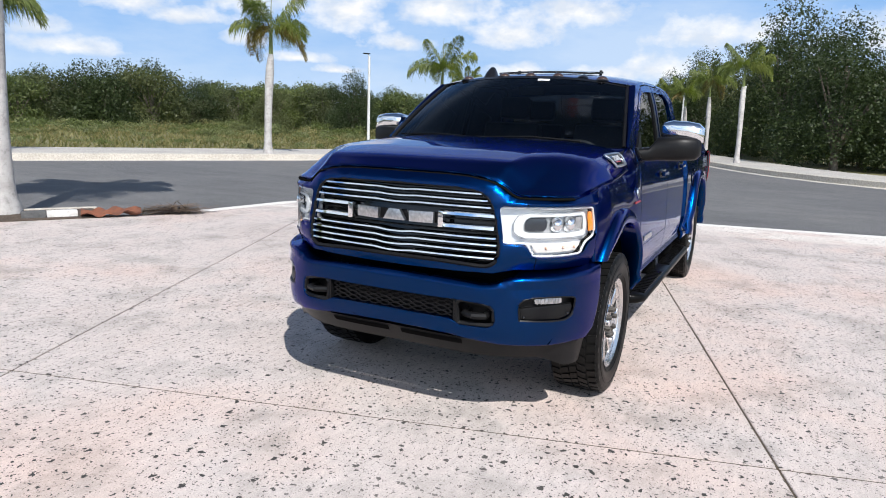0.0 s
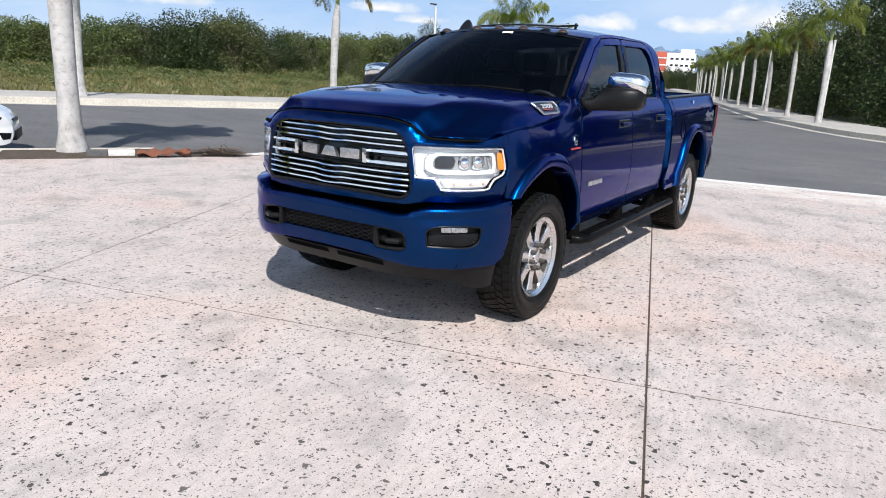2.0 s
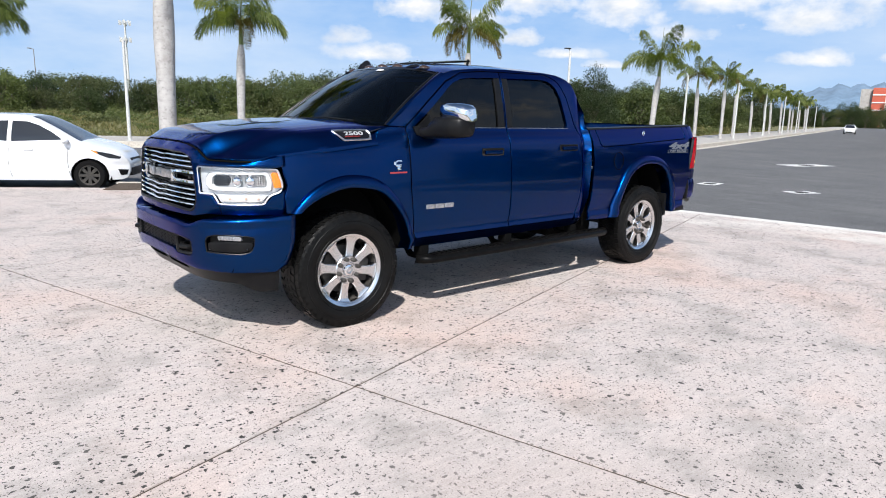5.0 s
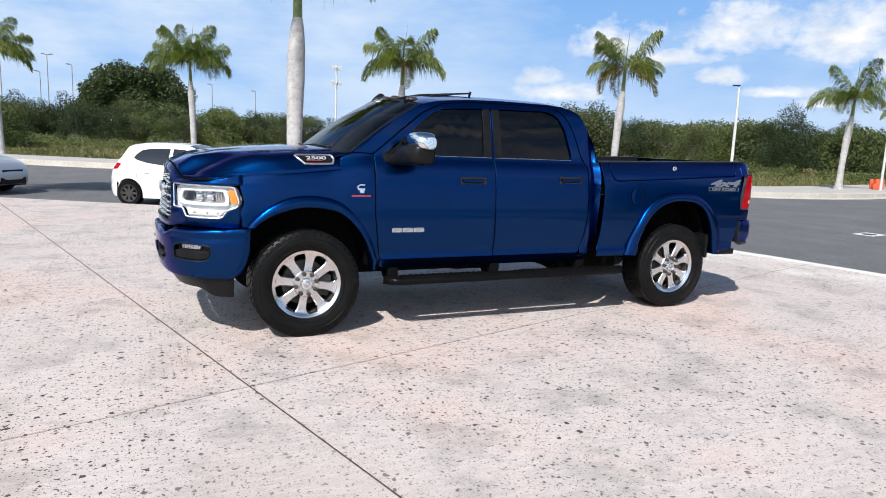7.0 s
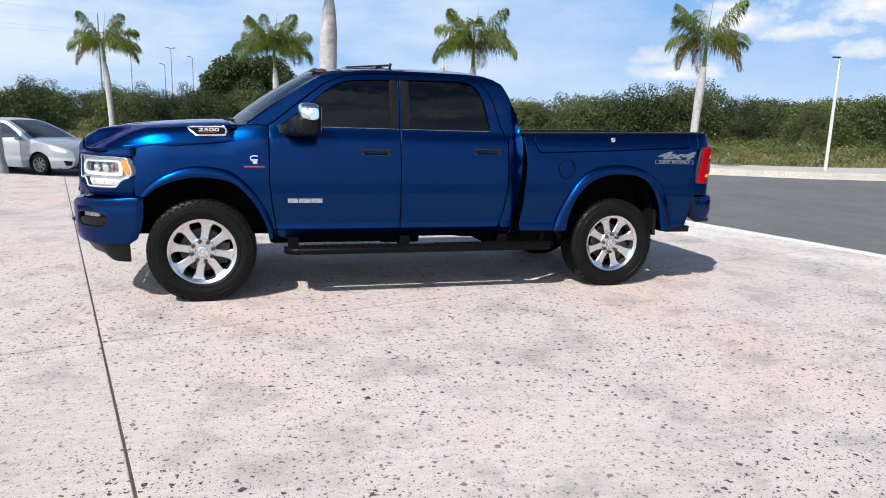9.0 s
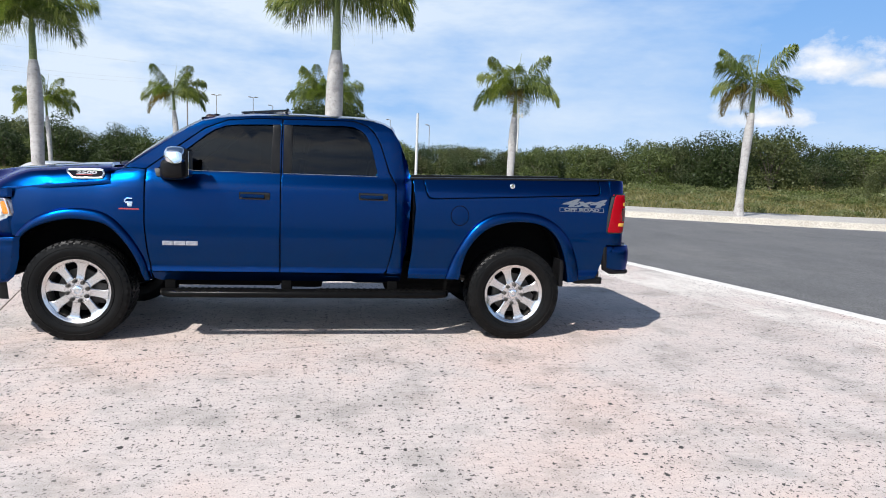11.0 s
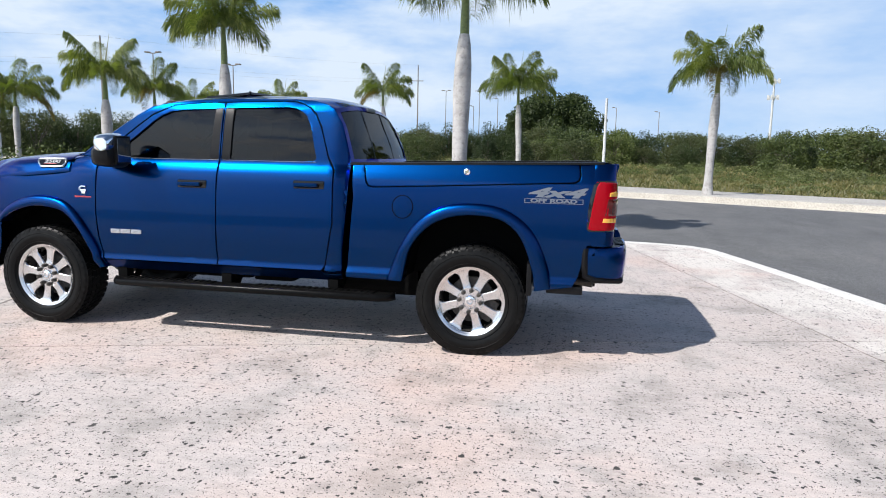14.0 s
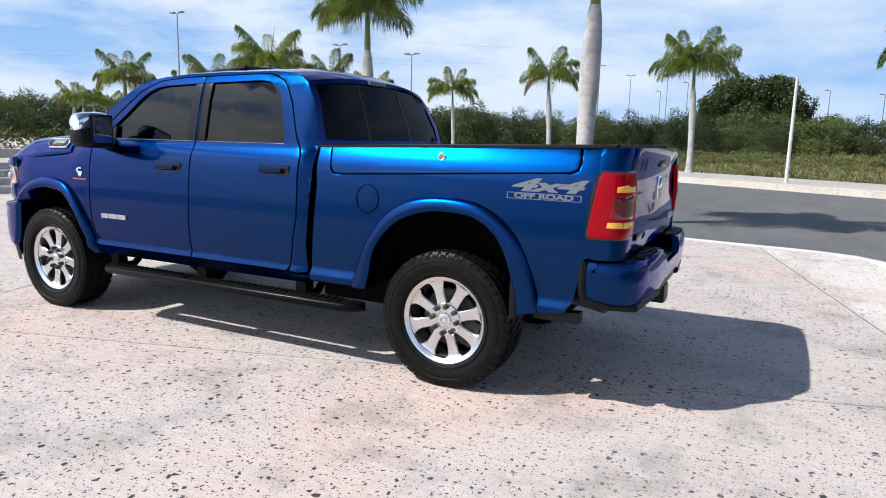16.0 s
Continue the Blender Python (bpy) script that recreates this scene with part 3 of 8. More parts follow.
def tree_variant(seed, h, w, n, size, mat, stems=1):
    """A tree: trunk and limbs, and a crown of small leaves in lumps with gaps."""
    rg = np.random.default_rng(seed)
    blobs = []
    tk = bmesh.new()
    for i in range(int(7 + 6 * w / h)):
        a, r = rg.random() * 6.28, w * 0.5 * rg.random() ** 0.5 * 0.8
        z = h * (0.38 + 0.42 * rg.random())
        rr = w * (0.13 + 0.13 * rg.random())
        blobs.append((r * math.cos(a), r * math.sin(a), z, rr, rr, rr * (0.65 + 0.25 * rg.random())))
        tube(tk, [(0.1 * math.cos(a), 0.1 * math.sin(a), h * 0.12), (r * 0.35 * math.cos(a), r * 0.35 * math.sin(a), z * 0.55), (r * 0.9 * math.cos(a), r * 0.9 * math.sin(a), z)], [h * 0.014, h * 0.009, h * 0.003], 5)
    blobs.append((0, 0, h * 0.80, w * 0.22, w * 0.22, h * 0.18))
    for i in range(9):
        a = 0.7 * i + rg.random() * 0.6
        blobs.append((w * 0.34 * math.cos(a), w * 0.34 * math.sin(a), h * (0.14 + 0.16 * rg.random()), w * 0.19, w * 0.19, h * 0.2))
    tube(tk, [(0, 0, -0.2), (0.05, 0.02, h * 0.15), (0.0, 0.05, h * 0.45), (0.05, 0, h * 0.7)], [h * 0.03, h * 0.022, h * 0.015, h * 0.006], 7)
    v, f = leaf_cloud(rg, blobs, n, size, three=True)
    v[:, 2] = np.maximum(v[:, 2], 0.02 + 0.2 * rg.random(len(v)))
    return mesh_of("trunk", tk, BARK), quads("crown", v, f, [mat])


def make_tree(variant, label, group):
    ob = thing("tree", label, "tree", group=group)
    part("trunk", variant[0], None, ob)
    part("crown", variant[1], None, ob)
    return ob


FIELD_TREES = [tree_variant(11, 9.5, 8, 8000, 0.30, LEAF_DARK), tree_variant(12, 8, 8.5, 8000, 0.30, LEAF_OLIVE), tree_variant(13, 6.5, 7.5, 7500, 0.28, LEAF_MID)]
def dome_tree(seed, h, w, n, size, mat):
    """A broad round tree: lumps of leaves set over a dome, down to the ground."""
    rg = np.random.default_rng(seed)
    blobs, tk = [], bmesh.new()
    for i in range(95):
        a, e = i * 2.4, math.asin(0.98 * rg.random())
        rr = w * (0.075 + 0.065 * rg.random())
        k = 0.80 + 0.10 * math.sin(3 * a) * math.cos(4 * e) + 0.05 * rg.normal()
        x, y, z = w * 0.5 * k * math.cos(a) * math.cos(e), w * 0.5 * k * math.sin(a) * math.cos(e), 0.8 + (h - 1.5) * k * math.sin(e) ** 0.9
        blobs.append((x, y, z, rr, rr, rr * 0.8))
        if i % 6 == 0:
            tube(tk, [(0, 0, h * 0.1), (x * 0.4, y * 0.4, z * 0.6), (x * 0.9, y * 0.9, z)], [h * 0.016, h * 0.009, h * 0.003], 5)
    tube(tk, [(0, 0, -0.2), (0.1, 0, h * 0.2), (0, 0.1, h * 0.6)], [h * 0.04, h * 0.03, h * 0.01], 8)
    v, f = leaf_cloud(rg, blobs, n, size, shell=0.72)
    v[:, 2] = np.maximum(v[:, 2], 0.02 + 0.2 * rg.random(len(v)))
    return mesh_of("trunk", tk, BARK), quads("crown", v, f, [mat])


BIG_TREE = dome_tree(14, 15.2, 21, 60000, 0.42, LEAF_DARK)
NEAR_TREES = [tree_variant(15, 8.5, 7, 26000, 0.155, LEAF_DARK), tree_variant(16, 7, 6.5, 24000, 0.145, LEAF_OLIVE), tree_variant(17, 9.5, 8, 30000, 0.16, LEAF_DARK)]
U, N = Vector((math.cos(radians(150.6)), math.sin(radians(150.6)))), Vector((-math.cos(radians(60.6)) * -1, math.sin(radians(60.6))))


def field_at(a, d):
    """a metres along the far kerb from its bend, d metres into the field."""
    p = Vector((19.2, 16.6)) + U * a + N * d
    return p.x, p.y


first = {}


def plant(kind, variants, i, x, y, s, rot, label, group):
    key = (kind, i)
    m = pose(x, y, -0.17, 0, 0, rot) @ Matrix.Scale(s, 4)
    if key not in first:
        first[key] = make_tree(variants[i], label, group)
        first[key].scale = (1, 1, 1)
    ob = copy_thing(first[key], pose(x, y, -0.17, 0, 0, rot))
    ob.scale = (s, s, s)
    return ob


# the wood beyond the field: its skyline by bearing, as the tangent of its height
skyline = lerp([10, 24, 30, 36, 42, 46, 49.5, 51, 52.5, 56, 59, 61, 63.5, 66.5, 70, 73, 76, 80, 84, 95, 100, 112, 150], [0.040, 0.038, 0.040, 0.046, 0.050, 0.043, 0.046, 0.060, 0.068, 0.064, 0.060, 0.050, 0.047, 0.037, 0.043, 0.033, 0.032, 0.036, 0.036, 0.045, 0.042, 0.038, 0.042])
for k in range(136):
    az = 25.5 + 0.68 * k + rng.normal() * 0.4
    dist = 92 + 34 * rng.random()
    i = int(rng.choice([0, 0, 0, 1] if 49 < az < 61 or az > 92 else [0, 1, 1, 2, 2]))
    hgt = 1.55 + skyline(az) * dist * (0.35 + 0.65 * rng.random() if k % 4 else 0.98)
    plant("field", FIELD_TREES, i, 1.0 + dist * math.cos(radians(az)), -4.5 + dist * math.sin(radians(az)), float(hgt / (9.5, 8, 6.5)[i] * 1.16), float(rng.random() * 360), "leafy tree at the far side of the field", "trees beyond the field")
bt = make_tree(BIG_TREE, "large round dark green tree standing in the field", "")
bt.matrix_world = pose(-0.7, 149, -0.17, 0, 0, 40) @ Matrix.Scale(1.20, 4)
# dense trees behind the pavement on the boulevard's near side
for k in range(40):
    t_ = -34 + k * 5.0
    x, y = 40 + 0.9587 * t_, 3.4 + 0.284 * t_
    if t_ < -4:
        x, y = 36.2 - 0.44 * (-4 - t_), 2.3 - 0.9 * (-4 - t_)
    off = 6.6 + 4.0 * (k % 2) + rng.normal() * 0.6
    nx, ny = (0.284, -0.9587) if t_ >= -4 else (0.9, -0.44)
    plant("near", NEAR_TREES, int(rng.integers(0, 3)), x + nx * off, y + ny * off, float((0.85 + 0.35 * rng.random()) * (0.80 if k < 8 else 1.0)), float(rng.random() * 360), "dense dark green tree behind the pavement", "trees along the boulevard")
for k in range(3, 24):
    t_ = k * 9.0
    x, y = 36 + 0.9587 * t_ - 0.284 * 22, 15.8 + 0.284 * t_ + 0.9587 * (20 + 8 * (k % 2))
    plant("near", NEAR_TREES, int(rng.integers(0, 3)), x, y, float(0.6 + 0.3 * rng.random()), float(rng.random() * 360), "dense dark green tree behind the pavement", "trees along the boulevard")
for k in range(30):
    x, y = field_at(46 + 4.4 * k, 21 + 5 * (k % 2) + float(rng.normal()))
    plant("field", FIELD_TREES, int(rng.integers(0, 3)), x, y, float(0.52 + 0.16 * rng.random()), float(rng.random() * 360), "bushy tree along the edge of a car park", "trees beyond the road")
for ob in first.values():      # the first of each kind stands in the wood too
    i = list(first.values()).index(ob)
    x, y = field_at(-30 + 23 * i, 128)
    ob.matrix_world = pose(x, y, -0.17, 0, 0, 77 * i) @ Matrix.Scale(0.7, 4)

# dark trees closing the view down the road
for k in range(44):
    az, dist = 114 + 0.9 * k, 108 + 14 * (k % 3)
    i = int(rng.integers(0, 2))
    plant("field", FIELD_TREES, i, 5 + dist * math.cos(radians(az)), -5 + dist * math.sin(radians(az)), float(6.6 * dist / 115 / (9.5, 8)[i] * (0.85 + 0.3 * rng.random())), float(rng.random() * 360), "leafy tree at the far side of the field", "trees beyond the field")
# trees closing the boulevard's far end
for k in range(40):
    ex, ey = -3.2 + 300 * math.cos(radians(9.0 + 0.45 * k)), -4.3 + 300 * math.sin(radians(9.0 + 0.45 * k))
    plant("near", NEAR_TREES, k % 3, ex + 10 * (k % 2), ey, float(0.95 + 0.15 * rng.random()), float(rng.random() * 360), "dense dark green tree at the end of the boulevard", "trees along the boulevard")
# low scrub and grass over the field
def smooth_step(a, b, v):
    q = min(1.0, max(0.0, (v - a) / (b - a)))
    return q * q * (3 - 2 * q)


far_x, far_y = [q[0] for q in FAR_KERB[3:]], [q[1] for q in FAR_KERB[3:]]
vs, fs, sl, off = [], [], [], 0
for k in range(1750):
    a, d = -60 + 205 * rng.random(), 7.5 + 84 * rng.random() ** 0.95
    x, y = field_at(a, d)
    if x > 19 and y < np.interp(x, far_x, far_y) + 7.5:
        continue
    thick = 0.5 + 0.5 * math.sin(a * 0.21 + 1.3 * math.sin(d * 0.13)) * math.cos(d * 0.17 + a * 0.06)
    tall = smooth_step(10, 48, d) * (0.25 + 0.75 * thick)
    r = (0.45 + 0.8 * rng.random()) * (0.6 + 1.3 * tall)
    hgt = (0.10 + 0.16 * rng.random()) + tall * (0.25 + 1.25 * rng.random() ** 1.5)
    n = int(160 + 120 * rng.random() + 220 * tall)
    blobs = [(x, y, hgt * 0.45, r, r, hgt * 0.6), (x + r * 0.7, y + r * 0.3, hgt * 0.3, r * 0.7, r * 0.7, hgt * 0.5), (x - r * 0.5, y - r * 0.4, hgt * 0.55, r * 0.5, r * 0.5, hgt * 0.5)]
    v, f = leaf_cloud(rng, blobs, n, 0.08 + 0.06 * tall + d * 0.0015, three=True)
    v[:, 2] = np.maximum(v[:, 2], -0.05)
    vs.append(v)
    fs.append(f + off)
    sl.append(np.full(len(f), int(rng.choice([0, 0, 1, 2, 3, 3, 3] if tall > 0.3 else [0, 2, 2, 3, 3]))))
    off += len(v)
solo("shrubs", quads("shrubs", np.concatenate(vs), np.concatenate(fs), [LEAF_MID, LEAF_OLIVE, LEAF_GRASS, LEAF_SAGE, LEAF_DARK], np.concatenate(sl)), None, "low green scrub scattered over the rough field", "scrub", kind="stuff")
n = 90000
a, d = -70 + 215 * rng.random(n), 4.45 + 80 * rng.random(n) ** 1.8
px, py = 19.2 + U.x * a + N.x * d, 16.6 + U.y * a + N.y * d
keep = ~((px > 19) & (py < np.interp(px, far_x, far_y) + 5.2))
a, d, px, py, n = a[keep], d[keep], px[keep], py[keep], int(keep.sum())
hg = (0.05 + 0.13 * rng.random(n)) * (0.35 + np.clip((d - 4.4) / 6, 0, 1) * 0.9)
ang = rng.random(n) * 6.28
wd = 0.03 + d * 0.0016
ca, sa = np.cos(ang) * wd, np.sin(ang) * wd
lx, ly = rng.normal(size=n) * 0.20, rng.normal(size=n) * 0.20
v = np.stack([np.stack([px - ca, py - sa, np.full(n, -0.17)], 1), np.stack([px + ca, py + sa, np.full(n, -0.17)], 1), np.stack([px + lx, py + ly, hg], 1)], 1).reshape(-1, 3)
solo("grass", quads("grass", v, np.arange(3 * n).reshape(n, 3), [LEAF_GRASS]), None, "tall rough grass at the edge of the field", "grass", kind="stuff")


# royal palms
def frond_mesh(seed, length, rise, droop, mat, wind=0.0):
    """One pinnate leaf: an arching stalk and two rows of drooping leaflets."""
    rg = np.random.default_rng(seed)
    P = []
    m = 22
    for i in range(m + 1):
        s = i / m
        P.append((length * (s - 0.16 * s ** 3), wind * s * s, rise * s - droop * s ** 2.3))
    P = np.array(P)
    vs, fs, sl = [], [], []
    for i in range(m):          # stalk as a three-sided taper
        r0, r1 = 0.030 * (1 - i / m) + 0.004, 0.030 * (1 - (i + 1) / m) + 0.004
        k = len(vs)
        for q, r in ((P[i], r0), (P[i + 1], r1)):
            vs += [(q[0], q[1] - r, q[2]), (q[0], q[1] + r, q[2]), (q[0], q[1], q[2] + r)]
        fs += [(k, k + 1, k + 4, k + 3), (k + 1, k + 2, k + 5, k + 4), (k + 2, k, k + 3, k + 5)]
        sl += [0, 0, 0]
    pairs = 140
    for j in range(pairs):
        s = 0.12 + 0.88 * (j + 0.5) / pairs
        q = np.array([np.interp(s * m, range(m + 1), P[:, c]) for c in range(3)])
        long = length * 0.33 * (math.sin(math.pi * min(1, 0.14 + s * 0.86)) ** 0.55 + 0.14) * (0.8 + 0.35 * rg.random())
        for sd in (-1, 1):
            fw = 0.40 + 0.55 * s + 0.15 * rg.normal()
            tilt = rg.choice([-0.35, 0.15, 0.65]) + 0.2 * rg.normal()     # leaflets stand in several planes
            d = np.array([fw, sd * 1.0, tilt])
            d /= np.linalg.norm(d)
            mid = q + d * long * 0.5
            tip = q + d * long * 0.85 + np.array([0, 0, -long * (0.22 + 0.45 * rg.random())])
            wv = np.array([0.0125, 0, 0.005]) * (1 + 0.4 * rg.random())
            k = len(vs)
            vs += [tuple(q - wv * 0.4), tuple(q + wv * 0.4), tuple(mid + wv), tuple(mid - wv), tuple(tip)]
            fs += [(k, k + 1, k + 2, k + 3), (k + 3, k + 2, k + 4)]
            sl += [1, 1]
    return quads("frond", [tuple(map(float, x)) for x in vs], fs, [RACHIS, mat], sl)


FRONDS = [frond_mesh(31, 2.25, 1.65, 1.0, LEAF_PALM), frond_mesh(32, 2.3, 0.95, 1.5, LEAF_PALM, 0.15), frond_mesh(33, 2.1, 0.55, 1.45, LEAF_PALM, -0.15), frond_mesh(34, 1.9, 0.15, 1.55, LEAF_PALM_OLD, 0.1), frond_mesh(35, 1.85, 2.45, 0.85, LEAF_PALM, 0.1), frond_mesh(36, 2.2, 0.75, 1.0, LEAF_PALM, -0.1)]


def palm(seed, x, y, trunk=4.15, shaft=1.05, lean=(0.0, 0.0), girth=1.0, leaves=14, size=1.0, base=0.09, young=False, label="royal palm with a smooth pale grey trunk and feathery crown"):
    rg = np.random.default_rng(seed)
    ob = thing("palm_tree", label, "palm tree", pose(x, y, base), group="royal palms")
    bm = bmesh.new()
    prof = [(0.0, 0.265), (0.08, 0.245), (0.25, 0.205), (0.5, 0.178), (1.2, 0.162), (2.2, 0.175), (2.9, 0.195), (3.5, 0.185), (3.9, 0.150), (4.15, 0.105)]
    pts, rad = [], []
    hs = np.concatenate([np.linspace(0, 0.6, 6), np.linspace(0.9, 4.15, 16)])
    for h in hs:
        s = h / 4.15
        pts.append((lean[0] * s * s, lean[1] * s * s, h * trunk / 4.15 - (0.15 if h == 0 else 0)))
        rad.append(float(np.interp(h, [q[0] for q in prof], [q[1] for q in prof])) * girth * (1 + 0.012 * rg.normal()))
    tube(bm, pts, rad, 16)
    part("trunk", bm, TRUNK, ob, "pale grey ringed trunk, swollen above the middle", sharp=50)
    tx, ty = lean
    bm = bmesh.new()
    tube(bm, [(tx, ty, trunk), (tx, ty, trunk + 0.2 * shaft), (tx + lean[0] * 0.1, ty, trunk + 0.7 * shaft), (tx + lean[0] * 0.15, ty, trunk + shaft)], [0.100 * girth, 0.098 * girth, 0.075 * girth, 0.05 * girth], 12)
    part("crownshaft", bm, CROWNSHAFT, ob, "smooth green crownshaft")
    top = Vector((tx + lean[0] * 0.12, ty, trunk + shaft * 0.9))
    for i in range(leaves):
        s = i / (leaves - 1)
        k = 4 if s < 0.22 else 0 if s < 0.40 else 5 if s < 0.56 else 1 if s < 0.78 else (3 if rg.random() < 0.35 else 2)
        if young:
            k = 4 if s < 0.3 else 0 if s < 0.55 else 5 if s < 0.8 else 1
        ang = i * 137.5 + seed * 50 + rg.normal() * 14
        sc = size * (0.88 + 0.2 * rg.random())
        part("frond", FRONDS[k], None, ob, m=Matrix.Translation(top + Vector((0, 0, 0.12 * (1 - s)))) @ pose(0, 0, 0, rg.normal() * 10, 0, ang) @ Matrix.Scale(sc, 4))
    bm = bmesh.new()
    tube(bm, [top, top + Vector((0.08, 0.05, 0.9 * size)), top + Vector((0.2, 0.1, 1.9 * size))], [0.03, 0.02, 0.004], 5)
    part("spear_leaf", bm, RACHIS, ob, "unopened upright leaf")
    return ob


palm(1, 2.0, 8.86, base=0.0, lean=(0.06, 0.0), girth=1.02, size=0.92, leaves=20, young=True, shaft=1.25)
palm(2, -6.15, 13.4, base=0.0, lean=(-0.06, 0.05), girth=1.0, size=0.82, leaves=20, young=True, shaft=1.2)
palm(3, 18.3, 18.0, lean=(0.12, -0.12), girth=0.92, size=0.92, leaves=11)
palm(4, 10.07, 23.5, lean=(0.08, -0.05), size=0.94, leaves=14)
palm(5, 1.56, 30.5, lean=(-0.12, 0.0), girth=0.85, leaves=18, young=True)
palm(6, -7.75, 36.85, trunk=4.5, lean=(-0.2, 0.0), girth=0.9, leaves=12)
palm(7, -17.4, 42.7, lean=(-0.2, 0.1), girth=0.8)
palm(8, -25.0, 42.5, girth=0.85)
palm(9, -12.7, 16.4, base=0.0, trunk=3.3, size=0.76, leaves=18)
palm(10, -26.0, 20.2, base=0.0, trunk=3.3, size=0.85, leaves=16)
palm(11, -30.5, 31.0, base=0.0, trunk=4.0, size=1.2, leaves=15)
palm(13, -23.5, 35.2, base=0.0, trunk=4.5, size=1.05, leaves=16)
palm(14, -38.0, 36.0, base=0.0, trunk=3.6, size=1.2, leaves=15)
for k, (az, dist) in enumerate(((145.2, 80), (144.6, 84), (143.9, 88), (143.1, 93), (142.3, 98), (141.4, 104))):
    palm(60 + k, 5.36 + dist * math.cos(radians(az)), -4.83 + dist * math.sin(radians(az)), base=0.0, trunk=3.8, leaves=10)
palm(12, 33.0, 17.4, trunk=3.9, lean=(0.35, 0.0), girth=0.95, leaves=11)
for k in range(12):
    palm(20 + k, 41.5 + 8.1 * k * 0.9587 + 0.6 * math.sin(k * 2.1), 19.3 + 8.1 * k * 0.284, trunk=3.6 + 0.3 * math.sin(k * 1.3), girth=0.72, size=0.72, leaves=12, lean=(0.2 * math.sin(k), 0.1))
    palm(40 + k, 34.4 + 7.6 * k * 0.9587, 0.35 + 7.6 * k * 0.30, trunk=3.7 + 0.3 * math.sin(k * 1.9 + 1), girth=0.72, size=0.72, leaves=12, lean=(0.35 * math.cos(k * 1.4), 0.1))


# ---------------------------------------------------------------- poles, far building, hills, clouds
def street_lamp(x, y, h, arm=0.4, turn=0.0, label="slim pale street lamp with a small head"):
    ob = thing("street_lamp", label, "street lamp", pose(x, y, 0.08, 0, 0, turn), group="street lamps")
    bm = bmesh.new()
    rod(bm, (0, 0, -0.1), (0, 0, h), 0.075, 0.055, 12)
    rod(bm, (0, 0, -0.1), (0, 0, 0.03), 0.14, 0.13, 12)
    part("pole", bm, POLE, ob)
    if arm:
        bm = bmesh.new()
        tube(bm, [(0, 0, h - 0.05), (arm * 0.5, 0, h + 0.12), (arm, 0, h + 0.16)], 0.025, 8)
        part("arm", bm, POLE, ob)
        bm = bmesh.new()
        box(bm, arm - 0.16, -0.07, h + 0.12, arm + 0.16, 0.07, h + 0.17, 0.02)
        part("lamp_head", bm, BLACK, ob, "small dark lamp head")
    return ob


street_lamp(24.2, 16.75, 4.62, arm=0.14, turn=150)
street_lamp(5.84, 25.2, 4.1, arm=0)
street_lamp(37.7, 1.7 - 1.2, 4.2, arm=0)
street_lamp(36.6, 17.4, 4.2, turn=170)
for k in range(6):
    street_lamp(50 + 15.5 * k, 20.6 + 4.6 * k, 4.4, arm=0)
    street_lamp(52 + 15.0 * k, 5.6 + 4.5 * k, 4.6, arm=0)


def tall_lamp(x, y, h, heads=2):
    ob = thing("floodlight_mast", "tall thin mast with two flat lamp heads", "mast", pose(x, y, -0.17), group="far masts")
    bm = bmesh.new()
    rod(bm, (0, 0, 0), (0, 0, h), 0.09, 0.05, 8)
    part("pole", bm, POLE_DARK, ob)
    for s in (-1, 1)[:heads]:
        bm = bmesh.new()
        rod(bm, (0, 0, h), (s * 0.7, 0, h + 0.1), 0.05, n=6)
        box(bm, s * 0.6 - 0.25, -0.2, h + 0.06, s * 0.6 + 0.25, 0.2, h + 0.18, 0.03)
        part("lamp_head", bm, POLE_DARK, ob)
    return ob


def polar(ex, ey, deg, d):
    return ex + d * math.cos(radians(deg)), ey + d * math.sin(radians(deg))


# the far hospital-like block at the end of the boulevard
fb = thing("building", "white and brick-red block of several storeys with rows of dark windows", "building", pose(375, 101.7, 0, 0, 0, 16) @ Matrix.Diagonal((1, 0.86, 0.90, 1)))
bm = bmesh.new()
box(bm, -8, -13, 0, 16, 4.0, 20, 0.2)
part("wall", bm, WALL_WHITE, fb)
bm = bmesh.new()
box(bm, -9, 4.0, 0, 16, 10.3, 20.5, 0.2)
part("wall", bm, WALL_RED, fb, "brick-red tower block")
bm = bmesh.new()
box(bm, -7, 10.5, 0, 14, 16, 20, 0.2)
part("wall", bm, WALL_GREY, fb, "grey rear block")
bm = bmesh.new()
box(bm, -5, -12, 20, 10, -4, 22.3, 0.2)
part("roof", bm, WALL_WHITE, fb)
for i in range(4):
    for j in range(5):
        bm = bmesh.new()
        box(bm, -8.25, -12 + j * 3.0, 5.0 + i * 3.7, -7.9, -10.2 + j * 3.0, 6.1 + i * 3.7)
        part("window", bm, DARKGLASS, fb)
    bm = bmesh.new()
    box(bm, -9.3, 4.2, 4.6 + i * 4.0, -8.95, 10.3, 5.2 + i * 4.0)
    part("ledge", bm, WALL_WHITE, fb)


